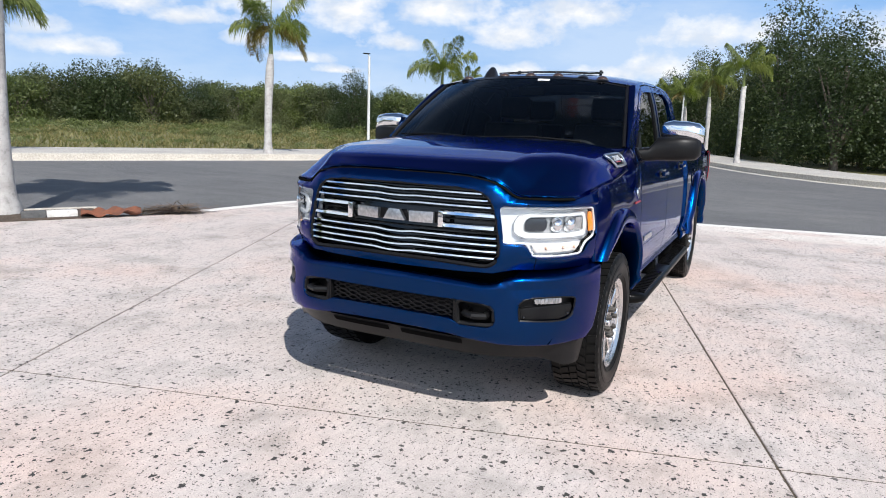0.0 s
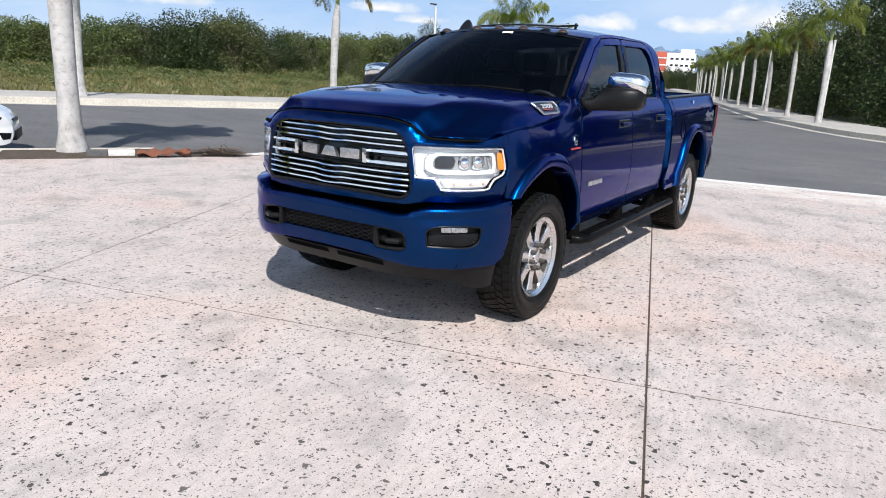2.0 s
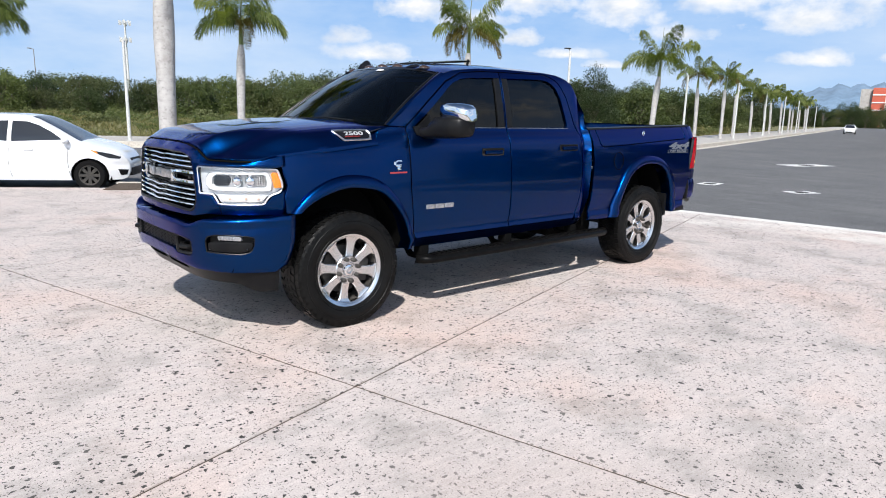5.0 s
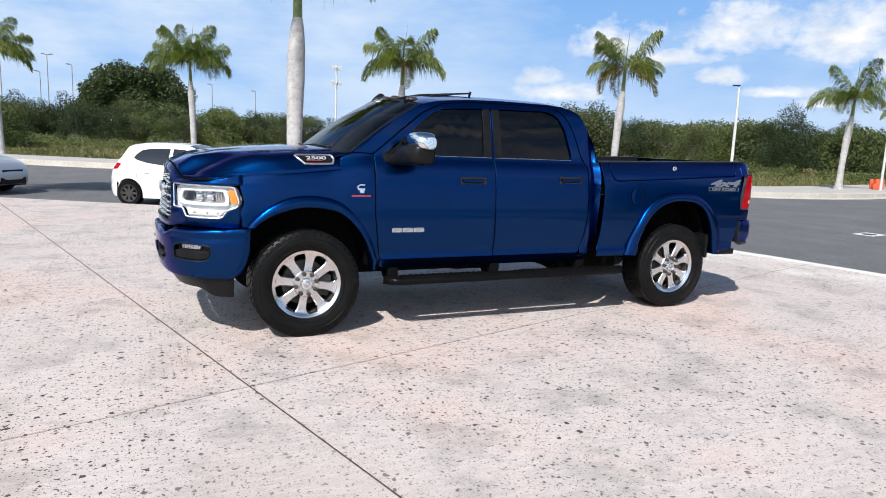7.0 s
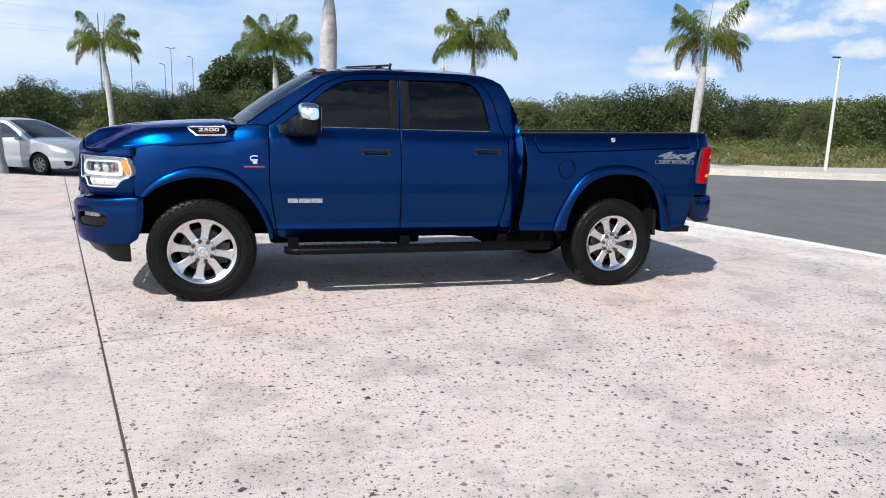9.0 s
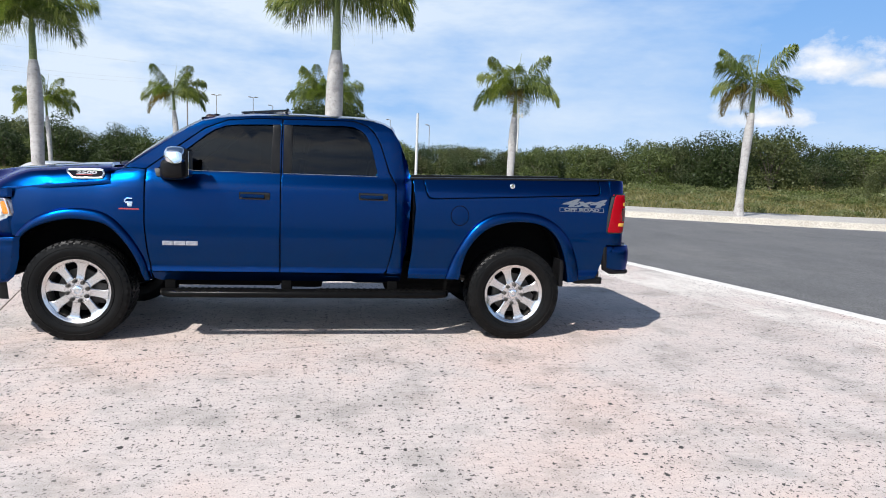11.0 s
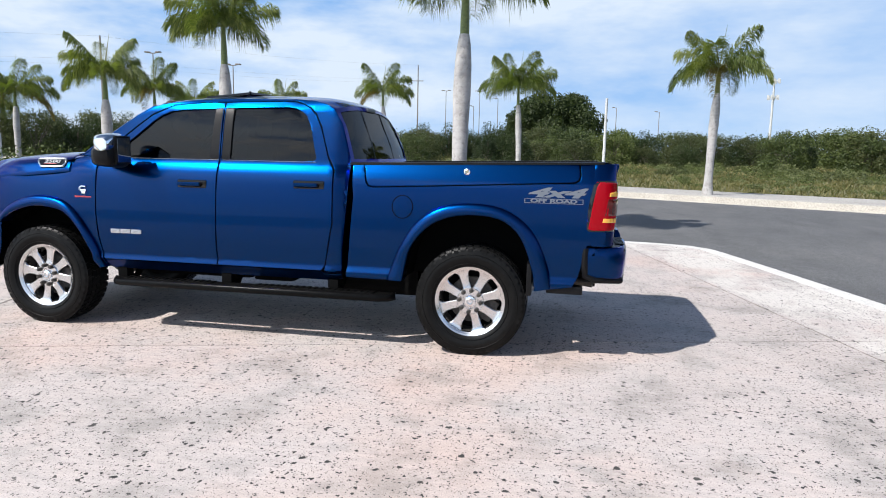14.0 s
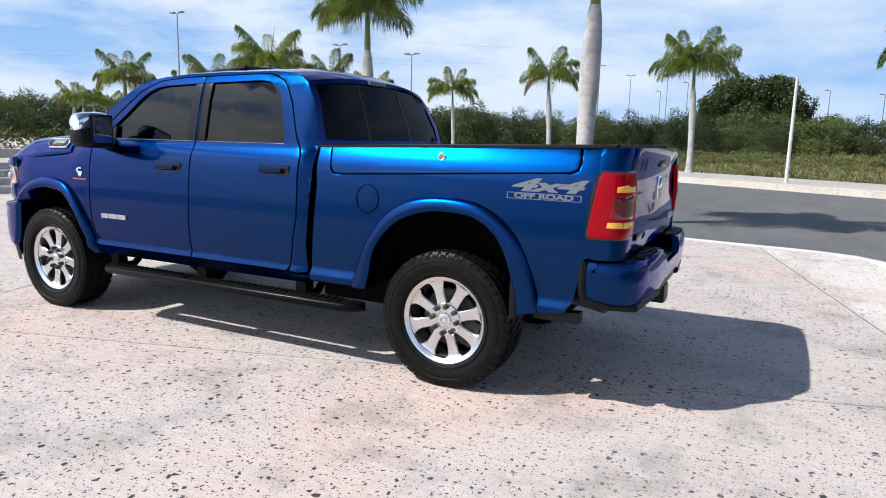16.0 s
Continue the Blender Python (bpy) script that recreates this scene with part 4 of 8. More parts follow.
def ridge(name, deg0, deg1, dist, h, seed, label):
    rg = np.random.default_rng(seed)
    bm = bmesh.new()
    n = 60
    ph = rg.random(5) * 6.28
    tops = []
    for i in range(n + 1):
        s = i / n
        z = h * (0.35 + 0.65 * math.sin(math.pi * s) ** 0.8) * (0.80 + 0.12 * math.sin(s * 7 + ph[0]) + 0.045 * math.sin(s * 19 + ph[1]) + 0.015 * math.sin(s * 47 + ph[2])) * min(1, 6 * s, 6 * (1 - s))
        tops.append(z)
    rows = []
    for k, (dd, f) in enumerate(((0, 0.0), (120, 0.55), (300, 1.0), (700, 0.0))):
        rows.append([bm.verts.new((*polar(0, 0, deg0 + (deg1 - deg0) * i / n, dist + dd), tops[i] * f * (1 + (0.06 * math.sin(i * 1.9 + k)))  - 1)) for i in range(n + 1)])
    for r0, r1 in zip(rows, rows[1:]):
        for i in range(n):
            bm.faces.new((r0[i], r1[i], r1[i + 1], r0[i + 1]))
    solo(name, bm, FARHILL, label, "hill", kind="structure", sharp=180)


ridge("backdrop_hills", 2, 26, 1900, 158, 3, "hazy blue mountain ridge in the distance")
ridge("backdrop_hills_far", 20, 48, 2000, 62, 5, "low hazy blue hills in the distance")

# a far ring of sky: blue air, paler towards the horizon, with broken cloud
CLOUD = bpy.data.materials.new("sky_and_cloud")
CLOUD.use_nodes = True
t = CLOUD.node_tree
t.nodes.clear()
out = t.nodes.new("ShaderNodeOutputMaterial")
em = t.nodes.new("ShaderNodeEmission")
tr = t.nodes.new("ShaderNodeBsdfTransparent")
mx = t.nodes.new("ShaderNodeMixShader")
uv = t.nodes.new("ShaderNodeTexCoord")
sep = t.nodes.new("ShaderNodeSeparateXYZ")
t.links.new(uv.outputs["Object"], sep.inputs[0])
high = t.nodes.new("ShaderNodeMapRange")
high.inputs[1].default_value, high.inputs[2].default_value = 0, 2400
t.links.new(sep.outputs[2], high.inputs[0])
air = ramp(t, high.outputs[0], [(0.0, (0.48, 0.68, 0.94)), (0.095, (0.34, 0.56, 0.91)), (0.225, (0.24, 0.47, 0.87)), (0.40, (0.15, 0.36, 0.78)), (0.65, (0.07, 0.20, 0.52)), (1.0, (0.04, 0.13, 0.38))])


def calc(op, *args):
    """A math node of the sky's tree."""
    n = t.nodes.new("ShaderNodeMath")
    n.operation = op
    for sock, v in zip(n.inputs, args):
        if isinstance(v, (int, float)):
            sock.default_value = v
        else:
            t.links.new(v, sock)
    return n.outputs[0]


# cumulus by bearing, height (tangent), half width (degrees) and half height (tangent)
CUMULUS = [(42.3, 0.163, 4.6, 0.042), (34.9, 0.150, 4.0, 0.050), (51.5, 0.150, 4.2, 0.030), (56.0, 0.082, 3.4, 0.018), (43.5, 0.108, 1.9, 0.016), (47.0, 0.132, 4.0, 0.016), (39.0, 0.086, 2.6, 0.010), (31.0, 0.112, 2.6, 0.016), (27.5, 0.158, 5.0, 0.032), (22.0, 0.125, 4.0, 0.028), (16.5, 0.160, 5.0, 0.034), (9.5, 0.085, 3.0, 0.024), (13.5, 0.078, 3.0, 0.014), (21.0, 0.078, 2.4, 0.014), (57.5, 0.100, 2.0, 0.016), (5.0, 0.13, 5.0, 0.03), (36.0, 0.072, 2.4, 0.008), (-8.0, 0.12, 7.0, 0.04), (-24.0, 0.16, 8.0, 0.05),
           (-48.0, 0.30, 16.0, 0.07), (-66.0, 0.46, 20.0, 0.06), (-84.0, 0.26, 18.0, 0.06), (-98.0, 0.62, 24.0, 0.10), (-112.0, 0.40, 18.0, 0.06), (-70.0, 0.80, 22.0, 0.08), (-134.0, 0.30, 18.0, 0.08), (-152.0, 0.52, 16.0, 0.08)]
bearing = calc("MULTIPLY", calc("ARCTAN2", sep.outputs[1], sep.outputs[0]), 57.2958)
rise = calc("MULTIPLY", sep.outputs[2], 1 / 2600)
heap = None
for az_, el_, w_, h_ in CUMULUS:
    dx = calc("DIVIDE", calc("SUBTRACT", bearing, az_), w_)
    dy = calc("DIVIDE", calc("SUBTRACT", rise, el_), h_)
    dy = calc("MAXIMUM", dy, calc("MULTIPLY", dy, -1.9))      # flatter below than above
    one = calc("SUBTRACT", 1.0, calc("SQRT", calc("ADD", calc("MULTIPLY", dx, dx), calc("MULTIPLY", dy, dy))))
    heap = one if heap is None else calc("MAXIMUM", heap, one)
puff = tex(t, "Noise", 0.0085, 9, 0.58, stretch=(1, 1, 1.5))
wisp = tex(t, "Noise", 0.0009, 6, 0.6, stretch=(1, 1, 3.2))
puffs = ramp(t, calc("ADD", calc("MAXIMUM", heap, -1.0), calc("MULTIPLY", calc("SUBTRACT", puff.outputs[0], 0.46), 2.6)), [(0.0, 0.0), (0.45, 0.55), (1.0, 1.0)])
wisps = ramp(t, wisp.outputs[0], [(0.36, 0.0), (0.62, 0.75)])
thin = t.nodes.new("ShaderNodeMapRange")
thin.inputs[1].default_value, thin.inputs[2].default_value, thin.inputs[3].default_value, thin.inputs[4].default_value = -2300, 1500, 2.3, 0.75
t.links.new(sep.outputs[0], thin.inputs[0])
veil = t.nodes.new("ShaderNodeMath")
veil.operation = "MULTIPLY"
t.links.new(wisps, veil.inputs[0])
t.links.new(thin.outputs[0], veil.inputs[1])
col = mix(t, air, (0.72, 0.83, 0.97), veil.outputs[0])
shade = tex(t, "Noise", 0.0060, 7, 0.55, stretch=(1, 1, 2.0))
white = ramp(t, shade.outputs[0], [(0.36, (0.72, 0.79, 0.90)), (0.56, (1.0, 1.0, 1.0))])
col = mix(t, col, white, puffs)
t.links.new(col, em.inputs[0])
ahead = t.nodes.new("ShaderNodeVectorMath")
ahead.operation = "NORMALIZE"
t.links.new(uv.outputs["Object"], ahead.inputs[0])
near_sun = t.nodes.new("ShaderNodeVectorMath")
near_sun.operation = "DOT_PRODUCT"
near_sun.inputs[1].default_value = _d
t.links.new(ahead.outputs[0], near_sun.inputs[0])
glow = calc("POWER", calc("MAXIMUM", near_sun.outputs["Value"], 0.0), 5.0)      # air brightened round the sun, out of view, to lift the truck's paint
t.links.new(calc("MULTIPLY", calc("ADD", calc("MULTIPLY", glow, 2.3), 1.0), 0.83), em.inputs[1])
fade = t.nodes.new("ShaderNodeMapRange")
fade.inputs[1].default_value, fade.inputs[2].default_value, fade.inputs[3].default_value, fade.inputs[4].default_value = 1400, 2400, 1.0, 0.0
t.links.new(sep.outputs[2], fade.inputs[0])
t.links.new(fade.outputs[0], mx.inputs[0])
t.links.new(tr.outputs[0], mx.inputs[1])
t.links.new(em.outputs[0], mx.inputs[2])
t.links.new(mx.outputs[0], out.inputs[0])
bm = bmesh.new()
grid(bm, lambda u, v: (2600 * math.cos(u), 2600 * math.sin(u), v), np.linspace(0, 2 * math.pi, 73), np.linspace(-40, 2450, 10))
bmesh.ops.remove_doubles(bm, verts=bm.verts, dist=0.5)
solo("backdrop_sky", bm, CLOUD, "pale blue sky with broken white cloud round the horizon", "sky", kind="structure", sharp=180)

# ---------------------------------------------------------------- the pickup truck
# local axes: nose towards -x, front axle at x = 0, driver's side at -y
truck = thing("pickup_truck", "metallic blue four-door pickup truck with chrome grille parked on concrete", "pickup truck", pose(0, 0.05, 0))
DOOR_W = lerp([0.48, 0.53, 0.585, 0.61, 0.655, 0.69, 0.80, 0.86, 0.93, 0.99, 1.05, 1.12, 1.20, 1.27, 1.31, 1.35, 1.38, 1.40, 1.42, 1.44, 1.46, 1.475, 1.60, 1.75, 1.88, 1.94, 1.98],
              [0.895, 0.925, 0.960, 0.982, 0.966, 0.975, 0.989, 0.9905, 0.989, 0.987, 0.984, 0.979, 0.972, 0.964, 0.9577, 0.9485, 0.9376, 0.9285, 0.918, 0.907, 0.899, 0.895, 0.871, 0.837, 0.799, 0.767, 0.735])
FENDER_W = lerp([0.48, 0.8, 0.9, 1.0, 1.08, 1.15, 1.21, 1.26, 1.30, 1.33, 1.36, 1.42], [0.975, 0.985, 0.984, 0.9795, 0.9725, 0.9635, 0.953, 0.941, 0.928, 0.916, 0.901, 0.865])
BED_W = lerp([0.48, 0.53, 0.585, 0.61, 0.66, 0.69, 0.81, 0.90, 0.97, 1.05, 1.13, 1.20, 1.26, 1.31, 1.35, 1.39, 1.42, 1.45, 1.485, 1.51], [0.960, 0.982, 1.000, 1.005, 0.982, 0.988, 1.003, 1.004, 1.002, 0.9985, 0.994, 0.9885, 0.982, 0.974, 0.9625, 0.946, 0.9315, 0.915, 0.896, 0.873])


def smooth(a, b, v):
    s = min(1.0, max(0.0, (v - a) / (b - a)))
    return s * s * (3 - 2 * s)


def half_width(x, z):
    """Half the body's width at a place along its side."""
    if x > 2.76:
        return BED_W(z) - 0.5 * max(0.0, x - 4.62) ** 2
    w = DOOR_W(z)
    if x < 0.5 and z < 1.47:
        k = smooth(0.5, 0.12, x)
        w = (1 - k) * w + k * FENDER_W(z)
    w -= 0.42 * max(0.0, -0.2 - x) ** 2
    w -= 1.3 * max(0.0, x - 2.665) ** 1.5
    return w


def left(x, z):
    return Vector((x, -half_width(x, z), z))


def side_panel(name, poly, mat=None, label="", holes=(), step=0.05, thick=0.02, out=0.0, sides=(-1, 1), parent=None, edge=0.004):
    """A body panel on both flanks, curved to the body's side."""
    made = []
    for s in sides:
        bm = sheet(poly, holes, step, cuts=(0.585, 0.609, 0.634, 0.656, 0.69, 1.31, 1.35, 1.375, 1.40, 1.42, 1.44, 1.46))
        skin(bm, lambda a, b: left(a, b) - Vector((0, out, 0)), lambda co: (0, 1, 0), thick, edge)
        if s > 0:
            flip_y(bm)
        made.append(part(name, bm, mat or BLUE, parent[s] if isinstance(parent, dict) else parent or truck, label, sharp=40))
    return made


FLARE_F = ([(-0.465, 0.885), (-0.42, 0.945), (-0.31, 1.04), (-0.15, 1.11), (0.03, 1.13), (0.24, 1.09), (0.40, 0.955), (0.53, 0.75), (0.60, 0.53)],
           [(-0.40, 0.885), (-0.36, 0.925), (-0.25, 0.985), (-0.09, 1.03), (0.05, 1.035), (0.26, 0.99), (0.42, 0.83), (0.51, 0.65), (0.54, 0.52)])
FLARE_R = ([(3.13, 0.57), (3.21, 0.79), (3.35, 1.02), (3.53, 1.15), (3.78, 1.19), (4.05, 1.15), (4.26, 0.99), (4.38, 0.73), (4.40, 0.57)],
           [(3.26, 0.57), (3.32, 0.82), (3.45, 0.99), (3.60, 1.07), (3.79, 1.10), (4.02, 1.07), (4.17, 0.94), (4.26, 0.70), (4.28, 0.55)])


def resample(pts, n):
    """A smooth, evenly spaced run through points."""
    P = np.array(pts, float)
    d = np.concatenate([[0], np.cumsum(np.linalg.norm(np.diff(P, axis=0), axis=1))])
    fine = np.linspace(0, d[-1], n)
    # Catmull-Rom between the points
    out = []
    for s in fine:
        i = int(min(max(np.searchsorted(d, s, side="right") - 1, 0), len(P) - 2))
        u = (s - d[i]) / (d[i + 1] - d[i])
        p0, p1, p2, p3 = P[max(i - 1, 0)], P[i], P[i + 1], P[min(i + 2, len(P) - 1)]
        out.append(0.5 * (2 * p1 + (p2 - p0) * u + (2 * p0 - 5 * p1 + 4 * p2 - p3) * u * u + (3 * p1 - p0 - 3 * p2 + p3) * u ** 3))
    return [tuple(map(float, q)) for q in out]


def between(loop, f):
    """The middle line of a flare."""
    a, b = resample(loop[0], 26), resample(loop[1], 26)
    return [(p[0] * (1 - f) + q[0] * f, p[1] * (1 - f) + q[1] * f) for p, q in zip(a, b)]


# flanks
arch_f, arch_r = between(FLARE_F, 0.5), between(FLARE_R, 0.5)
side_panel("front_fender", [(-0.505, 1.287), (-0.2, 1.317), (0.1, 1.347), (0.235, 1.362), (0.275, 1.39), (0.30, 1.445), (0.40, 1.472), (0.545, 1.468), (0.545, 1.0), (0.565, 0.80), (0.594, 0.615), (0.60, 0.53)] + arch_f[::-1] + [(-0.49, 0.885), (-0.50, 1.0), (-0.475, 1.075), (-0.505, 1.20)])
door_f = [(0.556, 1.468), (0.556, 1.0), (0.576, 0.80), (0.604, 0.615), (0.62, 0.605), (1.662, 0.605), (1.662, 1.942), (1.45, 1.937), (1.20, 1.912), (1.02, 1.832), (0.80, 1.662)]
win_f = [(0.635, 1.472), (0.85, 1.632), (1.03, 1.782), (1.10, 1.83), (1.19, 1.866), (1.30, 1.880), (1.655, 1.895), (1.655, 1.472)]
door_r = [(1.672, 0.605), (2.575, 0.605), (2.60, 0.64), (2.63, 0.77), (2.668, 0.99), (2.665, 1.40), (2.605, 1.505), (2.525, 1.755), (2.47, 1.85), (2.42, 1.90), (2.35, 1.932), (2.28, 1.952), (1.672, 1.942)]
win_r = [(1.68, 1.472), (1.68, 1.895), (2.20, 1.908), (2.29, 1.900), (2.355, 1.872), (2.40, 1.835), (2.445, 1.745), (2.505, 1.51), (2.503, 1.49), (2.49, 1.475)]
doors_f = side_panel("front_door", door_f, holes=[win_f])
doors_r = side_panel("rear_door", door_r, holes=[win_r])
for s in (-1, 1):      # black strips added behind the gaps, so no light shows through
    bm = bmesh.new()
    for loop in (door_f, door_r):
        for (x0, z0), (x1, z1) in zip(loop, loop[1:] + loop[:1]):
            m_ = max(1, int(math.hypot(x1 - x0, z1 - z0) / 0.06))
            run = [(x0 + (x1 - x0) * k / m_, z0 + (z1 - z0) * k / m_) for k in range(m_ + 1)]
            tube(bm, [Vector((x, s * (half_width(x, z) - 0.022), z)) for x, z in run], 0.013, 5)
    part("door_seal", bm, VOIDBLACK, truck, "black strip put behind the door gaps to keep them dark")
for (doors, win, px) in ((doors_f, win_f, (1.575, 1.655)), (doors_r, win_r, (1.68, 1.755))):
    who = {-1: doors[0], 1: doors[1]}
    side_panel("window", [(x, z) for x, z in win], GLASS_TINT, "dark tinted glass", step=0.12, thick=0.004, out=-0.018, parent=who, edge=0)
    lo, hi = px
    tilt = 0.012 if lo < 1.6 else -0.006
    side_panel("pillar_trim", [(lo, 1.475), (lo + tilt, 1.893), (hi, 1.893), (hi, 1.475)], BLACK, "matt black window pillar", thick=0.016, out=-0.004, parent=who, edge=0.003)
    b0, b1 = min(q[0] for q in win), max(q[0] for q in win)
    side_panel("window_seal", [(b0 + 0.0, 1.467), (b1, 1.467), (b1, 1.471), (b0 + 0.02, 1.471)], DECAL, "bright strip under the window", thick=0.014, out=0.004, parent=who, edge=0.002)
side_panel("cab_side", [(0.39, 1.48), (0.55, 1.59), (0.75, 1.735), (0.90, 1.838), (1.01, 1.902), (1.12, 1.93), (1.22, 1.945), (1.45, 1.966), (1.8, 1.976), (2.3, 1.974), (2.45, 1.962), (2.55, 1.938), (2.63, 1.895), (2.70, 1.79), (2.765, 1.62), (2.81, 1.45), (2.80, 1.2), (2.765, 0.8), (2.735, 0.585), (2.60, 0.585), (2.607, 0.63), (2.64, 0.77), (2.678, 0.99), (2.675, 1.405), (2.615, 1.51), (2.535, 1.76), (2.478, 1.858), (2.426, 1.908), (2.354, 1.940), (2.283, 1.960), (1.67, 1.950), (1.45, 1.945), (1.20, 1.920), (1.012, 1.840), (0.79, 1.670), (0.55, 1.476)])
side_panel("rocker", [(0.60, 0.60), (0.615, 0.54), (0.66, 0.522), (2.60, 0.522), (2.73, 0.535), (2.735, 0.58), (2.60, 0.578), (2.57, 0.60)])
lid = [(2.925, 1.462), (2.935, 1.41), (2.955, 1.33), (2.975, 1.303), (3.01, 1.295), (3.52, 1.318), (4.545, 1.368), (4.575, 1.385), (4.583, 1.42), (4.572, 1.506)]
lid_gap = [(2.915, 1.462), (2.925, 1.41), (2.945, 1.325), (2.968, 1.294), (3.01, 1.285), (3.52, 1.308), (4.55, 1.358), (4.586, 1.378), (4.594, 1.42), (4.583, 1.507)]
bed_poly = [(2.825, 1.455)] + lid_gap + [(4.755, 1.503), (4.775, 1.43), (4.775, 1.388), (4.725, 1.385), (4.705, 1.35), (4.685, 1.25), (4.655, 1.03), (4.67, 1.012), (4.795, 1.005), (4.785, 0.93), (4.655, 0.905), (4.63, 0.80), (4.60, 0.665), (4.56, 0.59), (4.42, 0.565)] + arch_r[::-1] + [(3.10, 0.565), (2.79, 0.57), (2.82, 0.80), (2.85, 1.2)]
beds = side_panel("bed_side", bed_poly)
lids = side_panel("storage_lid", lid, out=0.001, parent={-1: beds[0], 1: beds[1]})
for s, ob in zip((-1, 1), lids):
    bm = bmesh.new()
    y = half_width(3.74, 1.42) + 0.002
    lathe(bm, [(0.021, 0.0), (0.024, 0.007), (0.017, 0.011), (0.012, 0.006), (0.0, 0.006)], 20, "Y")
    for v in bm.verts:
        v.co = Vector((3.74 + v.co.x, s * (y + v.co.y), 1.425 + v.co.z))
    bmesh.ops.recalc_face_normals(bm, faces=bm.faces)
    part("lock", bm, CHROME, ob, "round chrome lock")
disc = [(3.25 + 0.082 * math.cos(a), 1.145 + 0.088 * math.sin(a)) for a in np.linspace(0, 2 * math.pi, 28, endpoint=False)]
side_panel("fuel_door", disc, out=0.002, sides=(-1,), parent=beds[0], edge=0.001, thick=0.004, label="round flush fuel filler door")
bm = bmesh.new()
tube(bm, [left(a, b) - Vector((0, 0.0035, 0)) for a, b in disc + [disc[0]]], 0.0032, 5, cap=False)
part("fuel_door_gap", bm, VOIDBLACK, beds[0])
side_panel("crease_strip", [(0.61, 0.803), (1.655, 0.808), (1.655, 0.811), (0.61, 0.806)], out=0.0015, thick=0.003, edge=0, step=0.2)

for nm, loop in (("front", FLARE_F), ("rear", FLARE_R)):
    for s in (-1, 1):
        bm = bmesh.new()
        a, b = resample(loop[0], 30), resample(loop[1], 30)
        rows = []
        for f, o in ((0.0, 0.001), (0.04, 0.018), (0.2, 0.032), (0.55, 0.044), (0.85, 0.046), (0.97, 0.038), (1.0, 0.02), (1.0, -0.09)):
            rows.append([bm.verts.new((p[0] * (1 - f) + q[0] * f, -(half_width(p[0], p[1]) + o), p[1] * (1 - f) + q[1] * f)) for p, q in zip(a, b)])
        for r0, r1 in zip(rows, rows[1:]):
            for i in range(29):
                bm.faces.new((r0[i], r0[i + 1], r1[i + 1], r1[i]))
        bmesh.ops.recalc_face_normals(bm, faces=bm.faces)
        if s > 0:
            flip_y(bm)
        part("wheel_flare", bm, BLUE, truck, "painted wheel arch flare", sharp=60)
        bm = bmesh.new()          # the arch's black liner
        rows = [[bm.verts.new((q[0], s * y, q[1] + 0.012)) for q in b] for y in (0.93, 0.62)]
        for i in range(29):
            bm.faces.new((rows[0][i], rows[0][i + 1], rows[1][i + 1], rows[1][i]))
        bm.faces.new(rows[1] if s < 0 else rows[1][::-1])
        part("wheel_well", bm, VOIDBLACK, truck, "black wheel arch liner")

# roof, pillars, glass
TOP = [(1.01, 1.902), (1.12, 1.93), (1.22, 1.945), (1.45, 1.966), (1.8, 1.976), (2.3, 1.974), (2.45, 1.962), (2.55, 1.938), (2.63, 1.895)]
tz = lerp([q[0] for q in TOP], [q[1] for q in TOP])


def roof_at(u, v):
    x = 1.01 + 1.62 * u
    ze = tz(x)
    bow = -0.11 * (1 - v * v) * max(0.0, 1 - u * 3) + 0.03 * (1 - v * v) * max(0.0, u * 3 - 2)
    crown = 0.062 * (1 - abs(v) ** 2.6) * (0.9 + 0.1 * math.sin(math.pi * u))
    return (x + bow, v * half_width(x, ze), ze + crown)


bm = bmesh.new()
grid(bm, roof_at, np.linspace(0, 1, 26), np.linspace(-1, 1, 25))
bmesh.ops.recalc_face_normals(bm, faces=bm.faces)
part("roof", bm, BLUE, truck, sharp=50)


def shield_at(s, q):
    """The windshield: s across, q from base to top."""
    lo = Vector((0.17 + 0.21 * abs(s) ** 2.0, 0.875 * s, 1.468 + 0.007 * s * s))
    hi = Vector((0.90 + 0.11 * s * s, 0.735 * s, 1.964 - 0.062 * abs(s) ** 2.6))
    p = lo.lerp(hi, q)
    return p + Vector((-0.018, 0, 0.024)) * (4 * q * (1 - q)) * (1 - 0.4 * s * s)


bm = bmesh.new()
grid(bm, shield_at, np.linspace(-1, 1, 21), np.linspace(0, 1, 12))
bm.normal_update()
bmesh.ops.reverse_faces(bm, faces=[f for f in bm.faces if f.normal.z < 0])
windshield = part("windshield", bm, GLASS_FRONT, truck, "dark raked windshield")
bm = bmesh.new()
grid(bm, lambda s, q: Vector(shield_at(s, 0.955 + 0.045 * q)) + Vector((0.003, 0, 0.004)), np.linspace(-1, 1, 21), np.linspace(0, 1, 3))
part("shade_band", bm, GLOSSBLACK, windshield, "dark band along the glass's top")
edge_pts = [(0.39, 1.48), (0.55, 1.59), (0.75, 1.735), (0.90, 1.838), (1.01, 1.902)]
